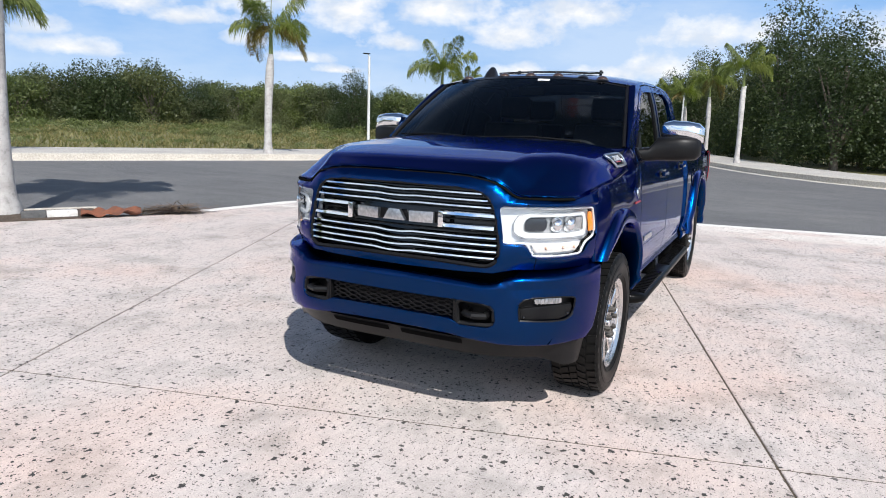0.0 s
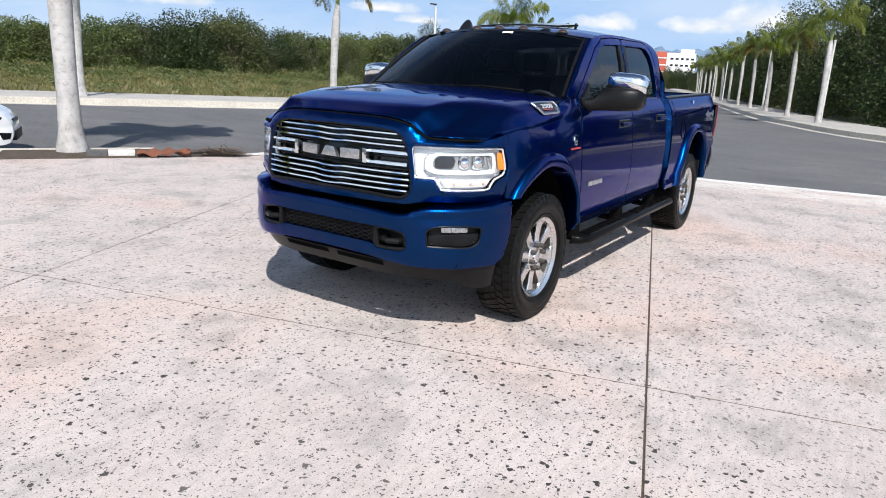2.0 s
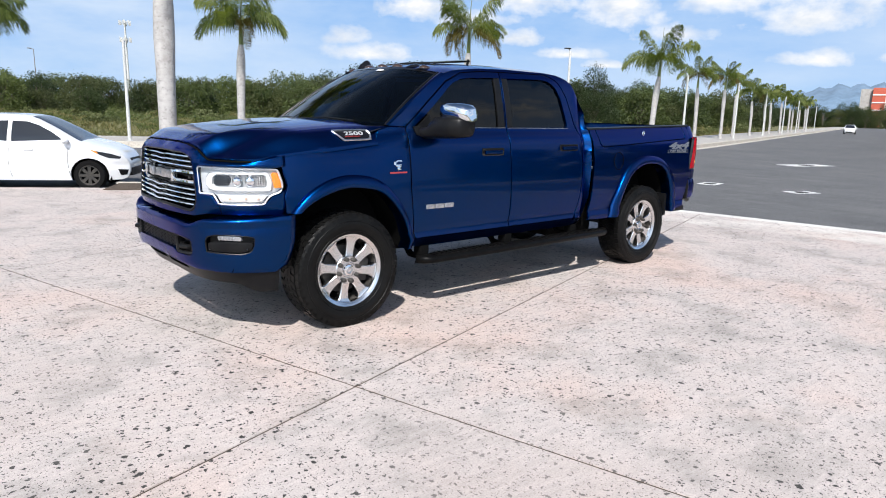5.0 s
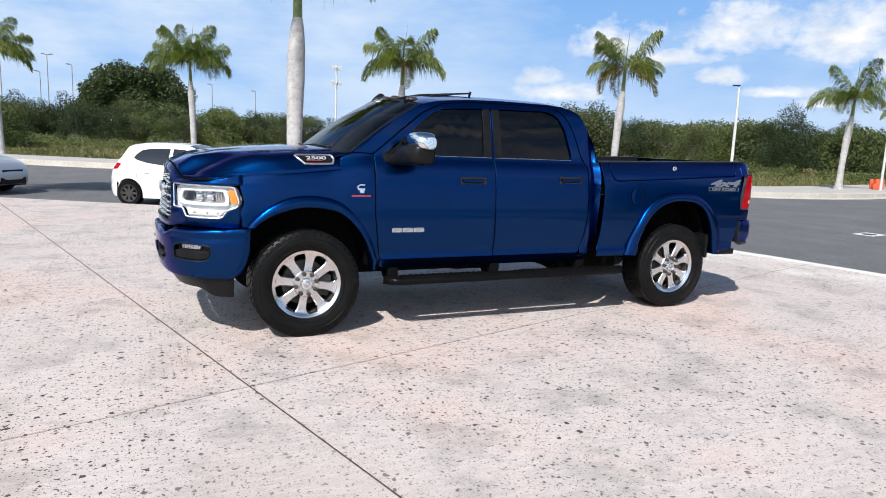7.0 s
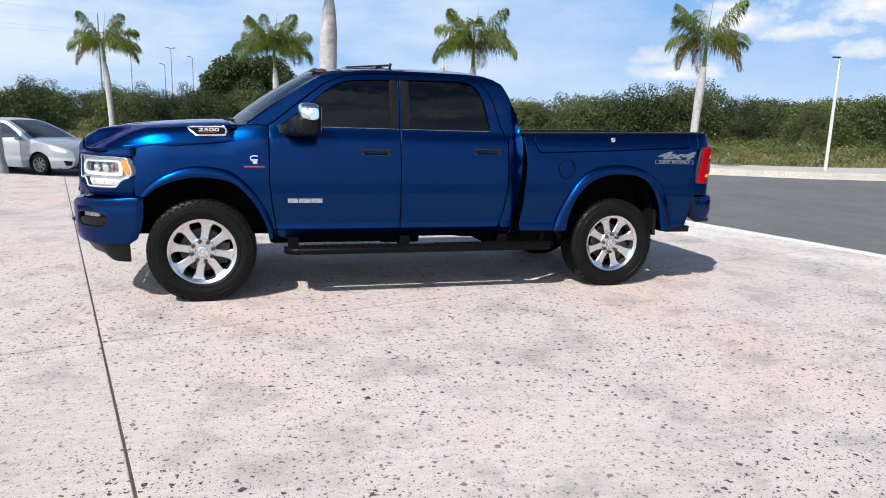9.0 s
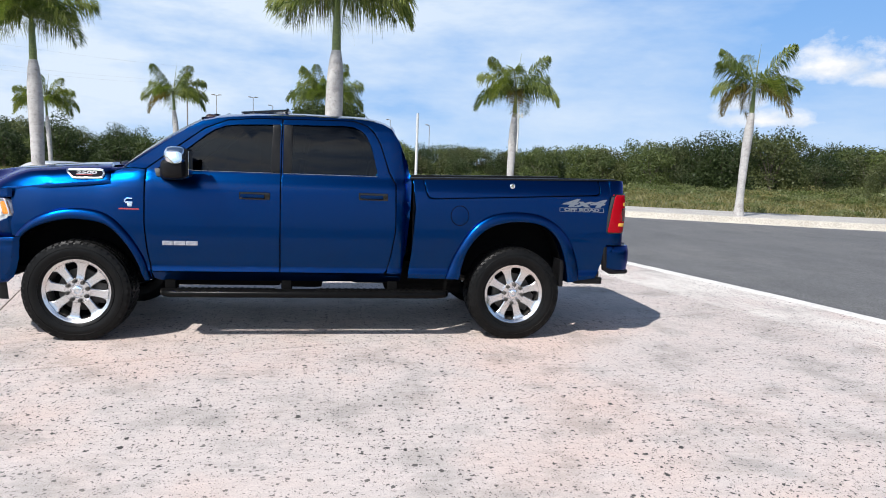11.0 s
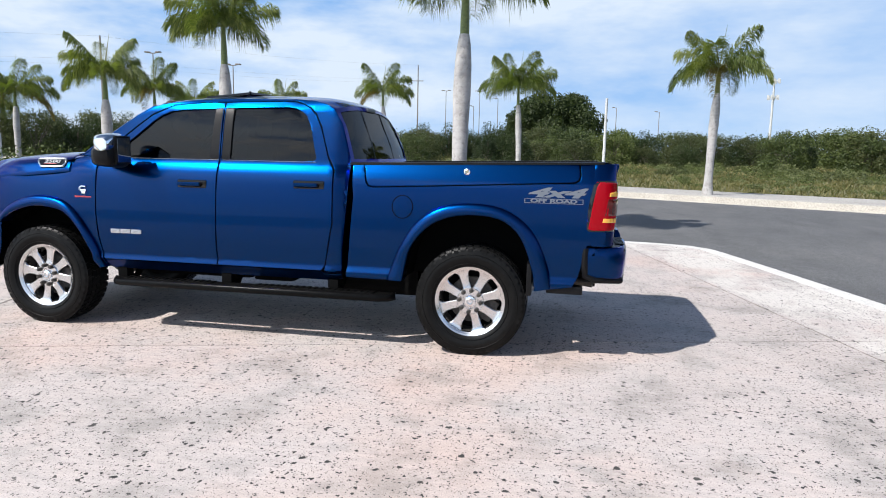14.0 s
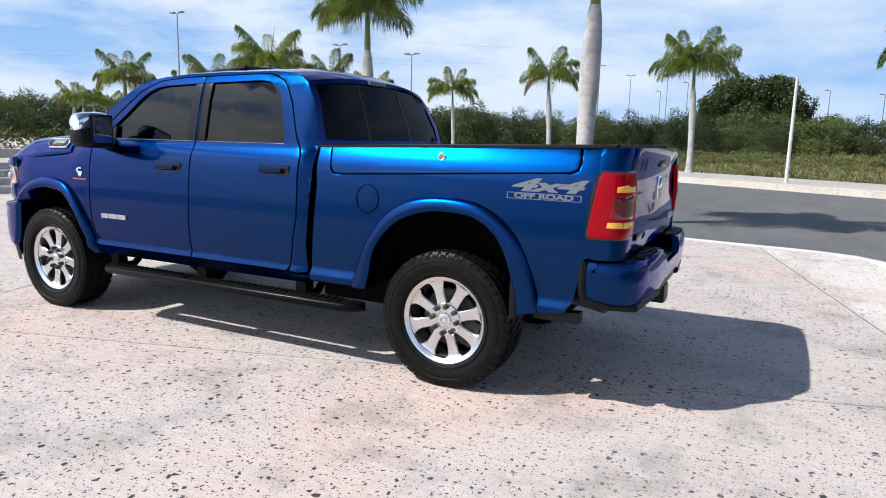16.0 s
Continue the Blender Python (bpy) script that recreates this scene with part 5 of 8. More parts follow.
for s in (-1, 1):
    bm = bmesh.new()
    rows = []
    for i, (x, z) in enumerate(edge_pts):
        q = (z - 1.48) / (1.902 - 1.48)
        a = Vector(shield_at(s, q))
        b = Vector((x, s * half_width(x, z), z))
        rows.append([bm.verts.new(p) for p in (a + Vector((0.012, -s * 0.02, -0.004)), a, a.lerp(b, 0.4) + Vector((-0.012, s * 0.006, 0.010)), a.lerp(b, 0.8) + Vector((-0.006, s * 0.008, 0.006)), b)])
    for r0, r1 in zip(rows, rows[1:]):
        for i in range(4):
            f = bm.faces.new((r0[i], r0[i + 1], r1[i + 1], r1[i]))
            f.material_index = 1 if i < 1 else 0
    bmesh.ops.recalc_face_normals(bm, faces=bm.faces)
    part("windshield_pillar", bm, [BLUE, BLACK], truck, sharp=50)
    bm = bmesh.new()
    tube(bm, [Vector(shield_at(s, q)) + Vector((-0.004, -s * 0.006, 0.004)) for q in np.linspace(0, 1, 9)], 0.012, 6)
    part("windshield_seal", bm, BLACK, truck, "black rubber seal")

# cab's back with its sliding window
BACK = [(2.63, 1.895), (2.70, 1.79), (2.765, 1.62), (2.81, 1.45), (2.80, 1.2), (2.765, 0.8), (2.735, 0.585)]


def back_at(v, z):
    x = float(np.interp(-z, [-q[1] for q in BACK], [q[0] for q in BACK]))
    w = half_width(x, z)
    return Vector((x + 0.035 * (1 - abs(v) ** 3), v * w, z + (0.06 * (1 - abs(v) ** 2.6) if z > 1.85 else 0.0)))


bm = bmesh.new()
grid(bm, back_at, np.linspace(-1, 1, 21), [0.585, 0.8, 1.2, 1.45, 1.50])
grid(bm, lambda v, z: back_at(v, z), np.linspace(-1, 1, 21), [1.86, 1.895])
for s in (-1, 1):
    grid(bm, lambda v, z: back_at(s * v, z), np.linspace(0.93, 1, 3), [1.50, 1.62, 1.75, 1.86])
bmesh.ops.recalc_face_normals(bm, faces=bm.faces)
part("cab_back", bm, BLUE, truck, sharp=50)
bm = bmesh.new()
grid(bm, lambda v, z: back_at(v, z) + Vector((-0.008, 0, 0)), np.linspace(-0.935, 0.935, 15), [1.495, 1.6, 1.7, 1.8, 1.865])
bm.normal_update()
bmesh.ops.reverse_faces(bm, faces=[f for f in bm.faces if f.normal.x < 0])
rear_glass = part("rear_window", bm, GLASS_REAR, truck, "dark tinted rear window with a sliding pane")
for v0 in (-0.34, 0.34):
    bm = bmesh.new()
    tube(bm, [back_at(v0, z) + Vector((-0.008, 0, 0)) for z in (1.50, 1.62, 1.74, 1.86)], 0.004, 6)
    part("slider_frame", bm, GLOSSBLACK, rear_glass)
bm = bmesh.new()
box(bm, 2.62, -0.12, 1.918, 2.695, 0.12, 1.948, 0.012)
part("brake_lamp", bm, DECAL, truck, "clear high-level brake lamp", m=pose(0.0, 0, 0.0))

# the front's plan outlines: (across, along)
FASCIA = [(0, -1.02), (0.3, -1.01), (0.5, -0.985), (0.6, -0.955), (0.7, -0.90), (0.8, -0.82), (0.88, -0.70), (0.935, -0.55), (0.962, -0.42)]
BUMPER = [(0, -1.075), (0.3, -1.07), (0.5, -1.048), (0.65, -0.998), (0.78, -0.912), (0.88, -0.792), (0.955, -0.62), (0.995, -0.42)]


def plan(line):
    """Turns length along a front outline, from the middle, into a place in plan."""
    P = np.array(resample([(-q[0], q[1]) for q in line[1:3]][::-1] + line, 80))
    k = int(np.argmin(np.abs(P[:, 0])))
    P = P[k:]
    P[0, 0] = 0
    d = np.concatenate([[0], np.cumsum(np.linalg.norm(np.diff(P, axis=0), axis=1))])
    return lambda s: (float(np.interp(abs(s), d, P[:, 1])), math.copysign(float(np.interp(abs(s), d, P[:, 0])), s))


fascia_plan, bumper_plan = plan(FASCIA), plan(BUMPER)


def fascia_at(s, z, out=0.0):
    x, y = fascia_plan(s)
    x1, y1 = fascia_plan(s + (0.01 if s >= 0 else -0.01))
    n = Vector((-abs(abs(y1) - abs(y)), math.copysign(abs(x1 - x), s), 0)).normalized()
    k = max(0.0, 1 - abs(s) / 1.1)
    return Vector((x + 0.16 * (z - 1.05) * k, y, z)) + n * out


# hood: a raised middle that drops by an S to low wings over the headlamps
hood_back = lerp([0.0, 0.35, 0.5, 0.60, 0.68, 0.78, 0.86, 0.93], [0.085, 0.14, 0.165, 0.19, 0.215, 0.24, 0.255, 0.265])
zc = lerp([-0.985, -0.95, -0.90, -0.85, -0.77, -0.6, -0.35, -0.05, 0.2], [1.348, 1.369, 1.388, 1.402, 1.424, 1.457, 1.485, 1.508, 1.52])
ze = lerp([-0.9, -0.7, -0.5, 0.25], [1.246, 1.262, 1.285, 1.364])
hood_lip = lerp([0, 0.30, 0.42, 0.50, 0.55, 0.585, 0.61, 0.635, 0.66, 0.70, 1.1], [1.348, 1.347, 1.340, 1.326, 1.311, 1.292, 1.273, 1.258, 1.250, 1.248, 1.247])
SET_BACK = 0.034
LIP_S = np.linspace(0, 1.12, 60)
LIP_Y = np.array([fascia_plan(s)[1] for s in LIP_S])


hood_wide = lerp([0, 0.2, 0.45, 0.7, 0.85, 1], [0.885, 0.917, 0.940, 0.936, 0.930, 0.930])


def hood_lip_at(y):
    """The hood's front edge, at a place across."""
    s = math.copysign(float(np.interp(abs(y), LIP_Y, LIP_S)), y)
    p = fascia_at(s, hood_lip(abs(s)), -SET_BACK)
    return Vector((p.x, y, p.z + 0.002))


def hood_share(v, u):
    """How much of the middle's rise is left at v across, u along."""
    v = abs(v)
    mid, wide, wing = 0.665 + 0.12 * u, 0.075 + 0.06 * u, 0.16 + 0.60 * u
    if v < mid - wide:
        return 1 - 0.07 * (v / (mid - wide)) ** 4
    if v < mid + wide:
        k = smooth(mid - wide, mid + wide, v)
        return 0.93 * (1 - k) + wing * k
    return wing * (1 - ((v - mid - wide) / (1 - mid - wide)) ** 2)


# (the hood's sides round off towards the back)
hood_round = lerp([0, 0.34, 0.42, 0.50, 0.56, 0.62, 0.70, 0.78, 0.85, 0.90, 0.95, 1.0], [1, 0.99, 0.975, 0.955, 0.935, 0.91, 0.87, 0.81, 0.725, 0.63, 0.43, 0.0])


def hood_at(u, v):
    y = v * hood_wide(u)
    lip = hood_lip_at(y)
    x = lip.x * (1 - u) + hood_back(abs(y)) * u
    k = smooth(0.02, 0.42, u)      # the S at the front fades into a rounded side
    z = ze(x) + (zc(x) - ze(x)) * (hood_share(v, u) * (1 - k) + hood_round(abs(v)) * k)
    k = min(1.0, u / 0.10) ** 0.55
    return Vector((x, y, lip.z * (1 - k) + z * k))


bm = bmesh.new()
us = np.concatenate([[0, 0.006, 0.015, 0.03, 0.05, 0.075], np.linspace(0.10, 1, 26)])
vv = np.concatenate([np.linspace(-1, -0.42, 40), np.linspace(-0.38, 0.38, 15), np.linspace(0.42, 1, 40)])
grid(bm, hood_at, us, vv)
border = [e for e in bm.edges if len(e.link_faces) == 1]
for v in bmesh.ops.extrude_edge_only(bm, edges=border)["geom"]:
    if isinstance(v, bmesh.types.BMVert):
        v.co.z -= 0.025
        v.co.x += 0.012
bmesh.ops.bevel(bm, geom=border, offset=0.005, segments=2, affect="EDGES")
bmesh.ops.recalc_face_normals(bm, faces=bm.faces)
part("hood", bm, BLUE, truck, "sculpted hood with a raised centre", sharp=45)
bm = bmesh.new()
tube(bm, [hood_at(0, v) + Vector((-0.006, 0, -0.014)) for v in np.linspace(-0.985, 0.985, 91)], 0.0075, 6)
part("shut_line", bm, VOIDBLACK, truck, "dark gap under the hood's edge")
bm = bmesh.new()
grid(bm, lambda v, q: Vector((hood_back(abs(v) * 0.93) - 0.05, v * 0.90, 1.43)).lerp(Vector(shield_at(v, 0.02)) + Vector((0.02, 0, -0.005)), q), np.linspace(-1, 1, 21), np.linspace(0, 1, 4))
part("cowl", bm, BLACK, truck, "black cowl panel under the wipers")
edge_a = [(0.215, 1.360), (0.275, 1.390), (0.30, 1.445), (0.40, 1.474)]
for s in (-1, 1):      # painted corner between hood, fender and windshield
    bm = bmesh.new()
    rows = []
    for q in np.linspace(0, 1, 9):
        x, z = (float(np.interp(q, [0, 0.3, 0.65, 1], [e[k] for e in edge_a])) for k in (0, 1))
        a = Vector((x, s * (half_width(x, z) - 0.002), z))
        b = (hood_at(1, s * (0.99 - 0.15 * q / 0.75)) if q < 0.75 else hood_at(1, s * 0.84).lerp(Vector(shield_at(s, 0.0)), (q - 0.75) / 0.25)) - Vector((0, 0, 0.004))
        rows.append([bm.verts.new(a.lerp(b, k) + Vector((0, 0, 0.004 * math.sin(math.pi * k)))) for k in np.linspace(0, 1, 5)])
    for r0, r1 in zip(rows, rows[1:]):
        for i in range(4):
            bm.faces.new((r0[i], r0[i + 1], r1[i + 1], r1[i]))
    bmesh.ops.recalc_face_normals(bm, faces=bm.faces)
    part("cowl_corner", bm, BLUE, truck, sharp=50)
for y0, y1, q1 in ((-0.62, 0.02, 0.06), (0.10, 0.70, 0.05)):
    bm = bmesh.new()
    a, b = Vector(shield_at(y0 / 0.875, 0.03)), Vector(shield_at(y1 / 0.875, q1))
    tube(bm, [a + Vector((-0.03, 0, 0.02)), a.lerp(b, 0.5) + Vector((-0.03, 0, 0.03)), b + Vector((-0.012, 0, 0.012))], [0.009, 0.007, 0.004], 6)
    tube(bm, [a.lerp(b, 0.25) + Vector((-0.012, 0, 0.012)), a.lerp(b, 1.12) + Vector((-0.01, 0, 0.01))], 0.006, 6)
    part("wiper", bm, BLACK, truck)

# front: fascia, grille, lamps, bumper
def back_in(co):
    return Vector((0.85, -0.5 * (1 if co.y > 0 else -1) * min(1, abs(co.y) * 1.4), 0))


def panel_at(s, z):
    """The painted surround: it leans back to the hood's edge, with a fold over the lamps."""
    d = hood_lip(abs(s)) - z
    k = smooth(0.58, 0.72, abs(s))
    roll = max(0.0, 1 - max(0.0, d) / 0.062) ** 1.7
    fold = max(0.0, 1 - max(0.0, d) / 0.034)
    low = 0.030 * smooth(0.955, 0.87, z)
    fold *= 1 - 0.85 * smooth(0.90, 1.06, abs(s))
    return fascia_at(s, z, 0.006 - (SET_BACK + 0.004) * (roll * (1 - k) + fold * k) - low * (0.4 + 0.6 * k))


def mirrored(poly, holes=(), step=0.05, cuts=()):
    """A sheet over a half outline and its mirror image, joined at the middle."""
    bm = sheet(poly, holes, step, cuts=cuts)
    other = sheet([(-a, b) for a, b in poly[::-1]], [[(-a, b) for a, b in h[::-1]] for h in holes], step, cuts=cuts)
    tmp = bpy.data.meshes.new("tmp")
    other.to_mesh(tmp)
    other.free()
    bm.from_mesh(tmp)
    bpy.data.meshes.remove(tmp)
    bmesh.ops.remove_doubles(bm, verts=bm.verts, dist=1e-4)
    return bm


LAMP = [(0.573, 1.166), (0.578, 1.184), (0.60, 1.192), (0.90, 1.192), (1.135, 1.186), (1.158, 1.170), (1.186, 1.090), (1.186, 1.058), (1.168, 1.032), (1.115, 1.013), (1.092, 0.995), (1.072, 0.968), (1.040, 0.952), (0.785, 0.952), (0.757, 0.962), (0.728, 1.003), (0.708, 1.016), (0.612, 1.018), (0.600, 1.030)]
lip_line = [(s, hood_lip(s) - 0.010) for s in (0, 0.15, 0.30, 0.42, 0.50, 0.55, 0.585, 0.61, 0.635, 0.66, 0.70, 0.80, 0.90, 1.0)]
GRILLE = [(0, 0.905), (0.30, 0.902), (0.50, 0.893), (0.545, 0.902), (0.574, 0.922), (0.587, 0.952), (0.587, 0.995), (0.578, 1.05), (0.562, 1.13), (0.541, 1.195), (0.520, 1.230), (0.484, 1.259), (0.437, 1.272), (0.346, 1.281), (0, 1.284)]
outer_lamp = [(a + (0.012 if a > 1.0 else -0.010 if a < 0.62 else 0), b + (0.008 if b > 1.1 else -0.008)) for a, b in LAMP]
half = lip_line + [(1.07, 1.248), (1.13, 1.262), (1.19, 1.278), (1.19, 1.205)]
half += [(1.145, 1.197), (0.90, 1.2), (0.598, 1.2)] + [(0.580, 1.192), (0.575, 1.18)]
half += [(0.601, 1.045), (0.601, 1.020), (0.610, 1.010), (0.705, 1.008), (0.722, 0.998), (0.750, 0.956), (0.782, 0.944), (1.043, 0.944), (1.078, 0.962), (1.098, 0.988), (1.120, 1.006), (1.174, 1.025), (1.19, 1.045)]
half += [(1.19, 0.872), (0.95, 0.879), (0.67, 0.878), (0.56, 0.860), (0, 0.858)] + GRILLE
skin_front = mirrored(half, (), 0.04, (1.2165, 1.2145))
skin(skin_front, panel_at, back_in, 0.035, 0.006)
part("front_panel", skin_front, BLUE, truck, "blue surround of grille and headlamps", sharp=40)
for s in (-1, 1):
    bm = bmesh.new()
    tube(bm, [panel_at(s * 0.775, z) + Vector((-0.001, 0, 0)) for z in (0.942, 0.92, 0.90, 0.882)], 0.0025, 5)
    tube(bm, [panel_at(s * 0.715, z) + Vector((-0.001, 0, 0)) for z in (1.198, 1.208, 1.216)], 0.0025, 5)
    part("panel_gap", bm, VOIDBLACK, truck)

bm = bmesh.new()
grid(bm, lambda s, z: fascia_at(s, z, -0.075), np.linspace(-0.60, 0.60, 21), np.linspace(0.885, 1.295, 5))
bmesh.ops.recalc_face_normals(bm, faces=bm.faces)
grille = part("grille", bm, GLOSSBLACK, truck, "black grille with horizontal chrome bars")
for s in (-1, 1):      # black moulding round the opening
    bm = bmesh.new()
    tube(bm, [fascia_at(s * a, b, -0.006) for a, b in resample(GRILLE, 60)], 0.011, 6)
    part("grille_moulding", bm, BLACK, grille, "black moulding round the opening")


def grille_edge(z):
    return float(np.interp(z, [0.89, 0.92, 0.95, 1.0, 1.05, 1.13, 1.195, 1.23, 1.26, 1.28], [0.50, 0.57, 0.585, 0.586, 0.577, 0.561, 0.540, 0.518, 0.482, 0.40]))


def bar(z, s0, s1, dip=0.0, h=0.0070, name="grille_bar"):
    """A slim chrome bar with a ridged front; it dips a little at the middle."""
    bm = bmesh.new()
    ss = np.linspace(s0, s1, 41)
    rows = []
    for s in ss:
        d = dip * math.exp(-((abs(s) - 0.0) / 0.085) ** 4)
        rows.append([bm.verts.new(fascia_at(s, z + dz - d, o)) for dz, o in ((-h, -0.05), (-h, -0.008), (-h * 0.7, 0.0), (h * 0.5, -0.002), (h, -0.009), (h, -0.05))])
    for r0, r1 in zip(rows, rows[1:]):
        for i in range(5):
            bm.faces.new((r0[i], r0[i + 1], r1[i + 1], r1[i]))
    bmesh.ops.recalc_face_normals(bm, faces=bm.faces)
    part(name, bm, CHROME, grille, "chrome bar", sharp=30)


for z in (1.253, 1.220, 1.187):
    e = grille_edge(z) - 0.016
    bar(z, -e, e, 0.005, 0.0062)
for z in (1.036, 1.002, 0.969, 0.936):
    e = grille_edge(z) - 0.016
    bar(z, -e, e, 0.007, 0.0062)
for s in (-1, 1):      # the two chrome brackets beside the lettering's place
    e = grille_edge(1.11) - 0.014
    for z in (1.146, 1.083):
        bar(z, s * 0.275, s * e, 0, 0.0105, "bracket_bar")
    bm = bmesh.new()
    box(bm, -0.016, -0.015, -0.042, 0.016, 0.015, 0.042, 0.006)
    c = fascia_at(s * 0.275, 1.1145, 0.004)
    part("bracket_end", bm, CHROME, grille, m=Matrix.Translation(c))
bm = bmesh.new()
for z in (0.952, 0.986, 1.020, 1.056, 1.114, 1.166, 1.203, 1.236):
    e = grille_edge(z) - 0.005
    rows = [[bm.verts.new(fascia_at(s, z + d, o)) for s in np.linspace(-e, e, 15)] for d, o in ((-0.003, -0.045), (0.003, -0.045), (0.003, -0.07))]
    for r0, r1 in zip(rows, rows[1:]):
        for i in range(14):
            bm.faces.new((r0[i], r0[i + 1], r1[i + 1], r1[i]))
part("grille_mesh", bm, BLACK, grille, "black bars behind the chrome")
bm = bmesh.new()
grid(bm, lambda s, z: fascia_at(s, z, -0.035), np.linspace(-0.25, 0.25, 9), [1.075, 1.155])
bmesh.ops.recalc_face_normals(bm, faces=bm.faces)
part("badge_plate", bm, GLOSSBLACK, grille, "black plate behind the badge")
# a metal badge of three plain slanted blocks
for c0, wd, tp in ((-0.160, 0.135, 0.0), (0.0, 0.135, 0.035), (0.162, 0.145, 0.0)):
    bm = bmesh.new()
    box(bm, -0.014, -wd / 2, -0.029, 0.010, wd / 2, 0.029, 0.005)
    for v in bm.verts:
        v.co.y *= 1 - tp / wd * 2 * (v.co.z + 0.029) / 0.058
    part("badge_block", bm, SATIN, grille, "plain brushed metal badge block", m=Matrix.Translation(fascia_at(c0, 1.115, 0.0)) @ pose(0, 0, 0, 0, 0, -9 * c0 / 0.16))

LAMP_SILVER = shader("lamp_reflector", (0.80, 0.81, 0.83), 0.25, 0.35)[0]
LAMP_RING = shader("lamp_ring", (0.76, 0.77, 0.78), 0.25, 0.1)[0]
BULB = shader("amber_bulb", (0.62, 0.40, 0.30), 0.2)[0]
LAMP_DARK = shader("lamp_inner", (0.46, 0.47, 0.48), 0.20, 0.4)[0]
LAMP_PALE = shader("pale_amber_reflector", (0.76, 0.71, 0.67), 0.22, 0.3)[0]
RING_OUT = [(0.655, 1.070), (0.652, 1.118), (0.668, 1.142), (0.710, 1.160), (1.085, 1.164), (1.100, 1.152), (1.118, 1.100), (1.112, 1.050), (1.095, 1.040), (0.720, 1.040), (0.680, 1.052)]
RING_IN = [(0.702, 1.080), (0.700, 1.110), (0.712, 1.132), (0.735, 1.147), (1.060, 1.149), (1.076, 1.140), (1.088, 1.096), (1.084, 1.072), (1.066, 1.064), (0.735, 1.066), (0.715, 1.070)]
for s in (-1, 1):
    def flip(poly):
        return poly if s > 0 else [(-a, b) for a, b in poly[::-1]]

    def lamp_sheet(poly, out, thick=0.02, edge=0.003, step=0.05, holes=()):
        bm = sheet(flip(poly), [flip(h) for h in holes], step)
        return skin(bm, lambda a, b: fascia_at(a, b, out), back_in, thick, edge)
    lamp = part("headlamp", lamp_sheet(LAMP, -0.040, 0.03, 0), LAMP_SILVER, truck, "clear headlamp with silver reflector and amber side marker")
    bm = bmesh.new()      # bright bezel
    tube(bm, [fascia_at(s * a, b, -0.010) for a, b in resample(LAMP + [LAMP[0]], 90)], 0.006, 6, cap=False)
    part("bezel", bm, LAMP_SILVER, lamp)
    part("light_guide", lamp_sheet(RING_OUT, -0.016, 0.024, 0.005, 0.04, [RING_IN[::-1]]), LAMP_RING, lamp, "white daylight running ring")
    part("projector_housing", lamp_sheet(RING_IN, -0.036, 0.02, 0, 0.06), LAMP_DARK, lamp, "dark projector housing")
    bm = bmesh.new()      # thin line round the ring
    tube(bm, [fascia_at(s * a, b, -0.020) for a, b in resample(RING_OUT + [RING_OUT[0]], 60)], 0.0035, 5, cap=False)
    part("ring_edge", bm, LAMP_DARK, lamp, "dark line round the ring")
    part("projector", lamp_sheet([(0.712, 1.080), (0.710, 1.112), (0.722, 1.132), (0.742, 1.140), (0.818, 1.141), (0.836, 1.122), (0.830, 1.090), (0.812, 1.074), (0.730, 1.072)], -0.024, 0.012, 0.006), DARKGLASS, lamp, "dark lens of the main beam")
    for c, r in ((0.885, 0.040), (0.970, 0.042)):
        bm = bmesh.new()
        lathe(bm, [(r * 1.02, 0.006), (r * 0.85, -0.006), (r * 0.55, -0.018), (r * 0.2, -0.024), (0.0, -0.025)], 24, "X")
        bmesh.ops.recalc_face_normals(bm, faces=bm.faces)
        part("reflector_bowl", bm, CHROME, lamp, m=Matrix.Translation(fascia_at(s * c, 1.108, -0.016)) @ pose(0, 0, 0, 0, 0, -s * 38) @ Matrix.Diagonal((1, 0.85, 0.95, 1)))
    for k in range(5):
        c = 1.022 + 0.012 * k
        bm = bmesh.new()
        tube(bm, [fascia_at(s * (c + 0.006 * math.sin(q)), 1.078 + 0.062 * q, -0.024) for q in (0, 0.33, 0.66, 1)], 0.0045, 6)
        part("reflector_flute", bm, CHROME, lamp)
    part("side_marker", lamp_sheet([(1.132, 1.062), (1.112, 1.150), (1.120, 1.166), (1.148, 1.164), (1.178, 1.088), (1.176, 1.062)], -0.010), AMBER, lamp, "amber reflector")
    part("indicator", lamp_sheet([(0.782, 0.966), (0.760, 0.990), (0.752, 1.006), (1.085, 1.006), (1.072, 0.988), (1.045, 0.966)], -0.026), LAMP_PALE, lamp, "pale indicator reflector")
    for c in (0.835, 0.945, 1.03):
        bm = bmesh.new()
        bmesh.ops.create_uvsphere(bm, u_segments=10, v_segments=6, radius=0.008, matrix=Matrix.Translation(fascia_at(s * c, 0.988, -0.022)))
        part("bulb", bm, BULB, lamp, "small amber bulb")
    cover = part("lens", lamp_sheet(LAMP, -0.002, 0.004, 0), GLASS_CLEAR, lamp, "clear outer lens")
    cover.visible_shadow = False

bump_in = lerp([0.47, 0.50, 0.54, 0.60, 0.70], [0.075, 0.045, 0.018, 0.004, 0.0])
bump_top = lerp([0, 0.30, 0.44, 0.52, 0.57, 0.60, 0.63, 0.66, 0.69, 0.73, 0.95, 1.15, 1.24, 1.31], [0.824, 0.820, 0.812, 0.806, 0.810, 0.818, 0.830, 0.842, 0.849, 0.853, 0.858, 0.866, 0.874, 0.876])


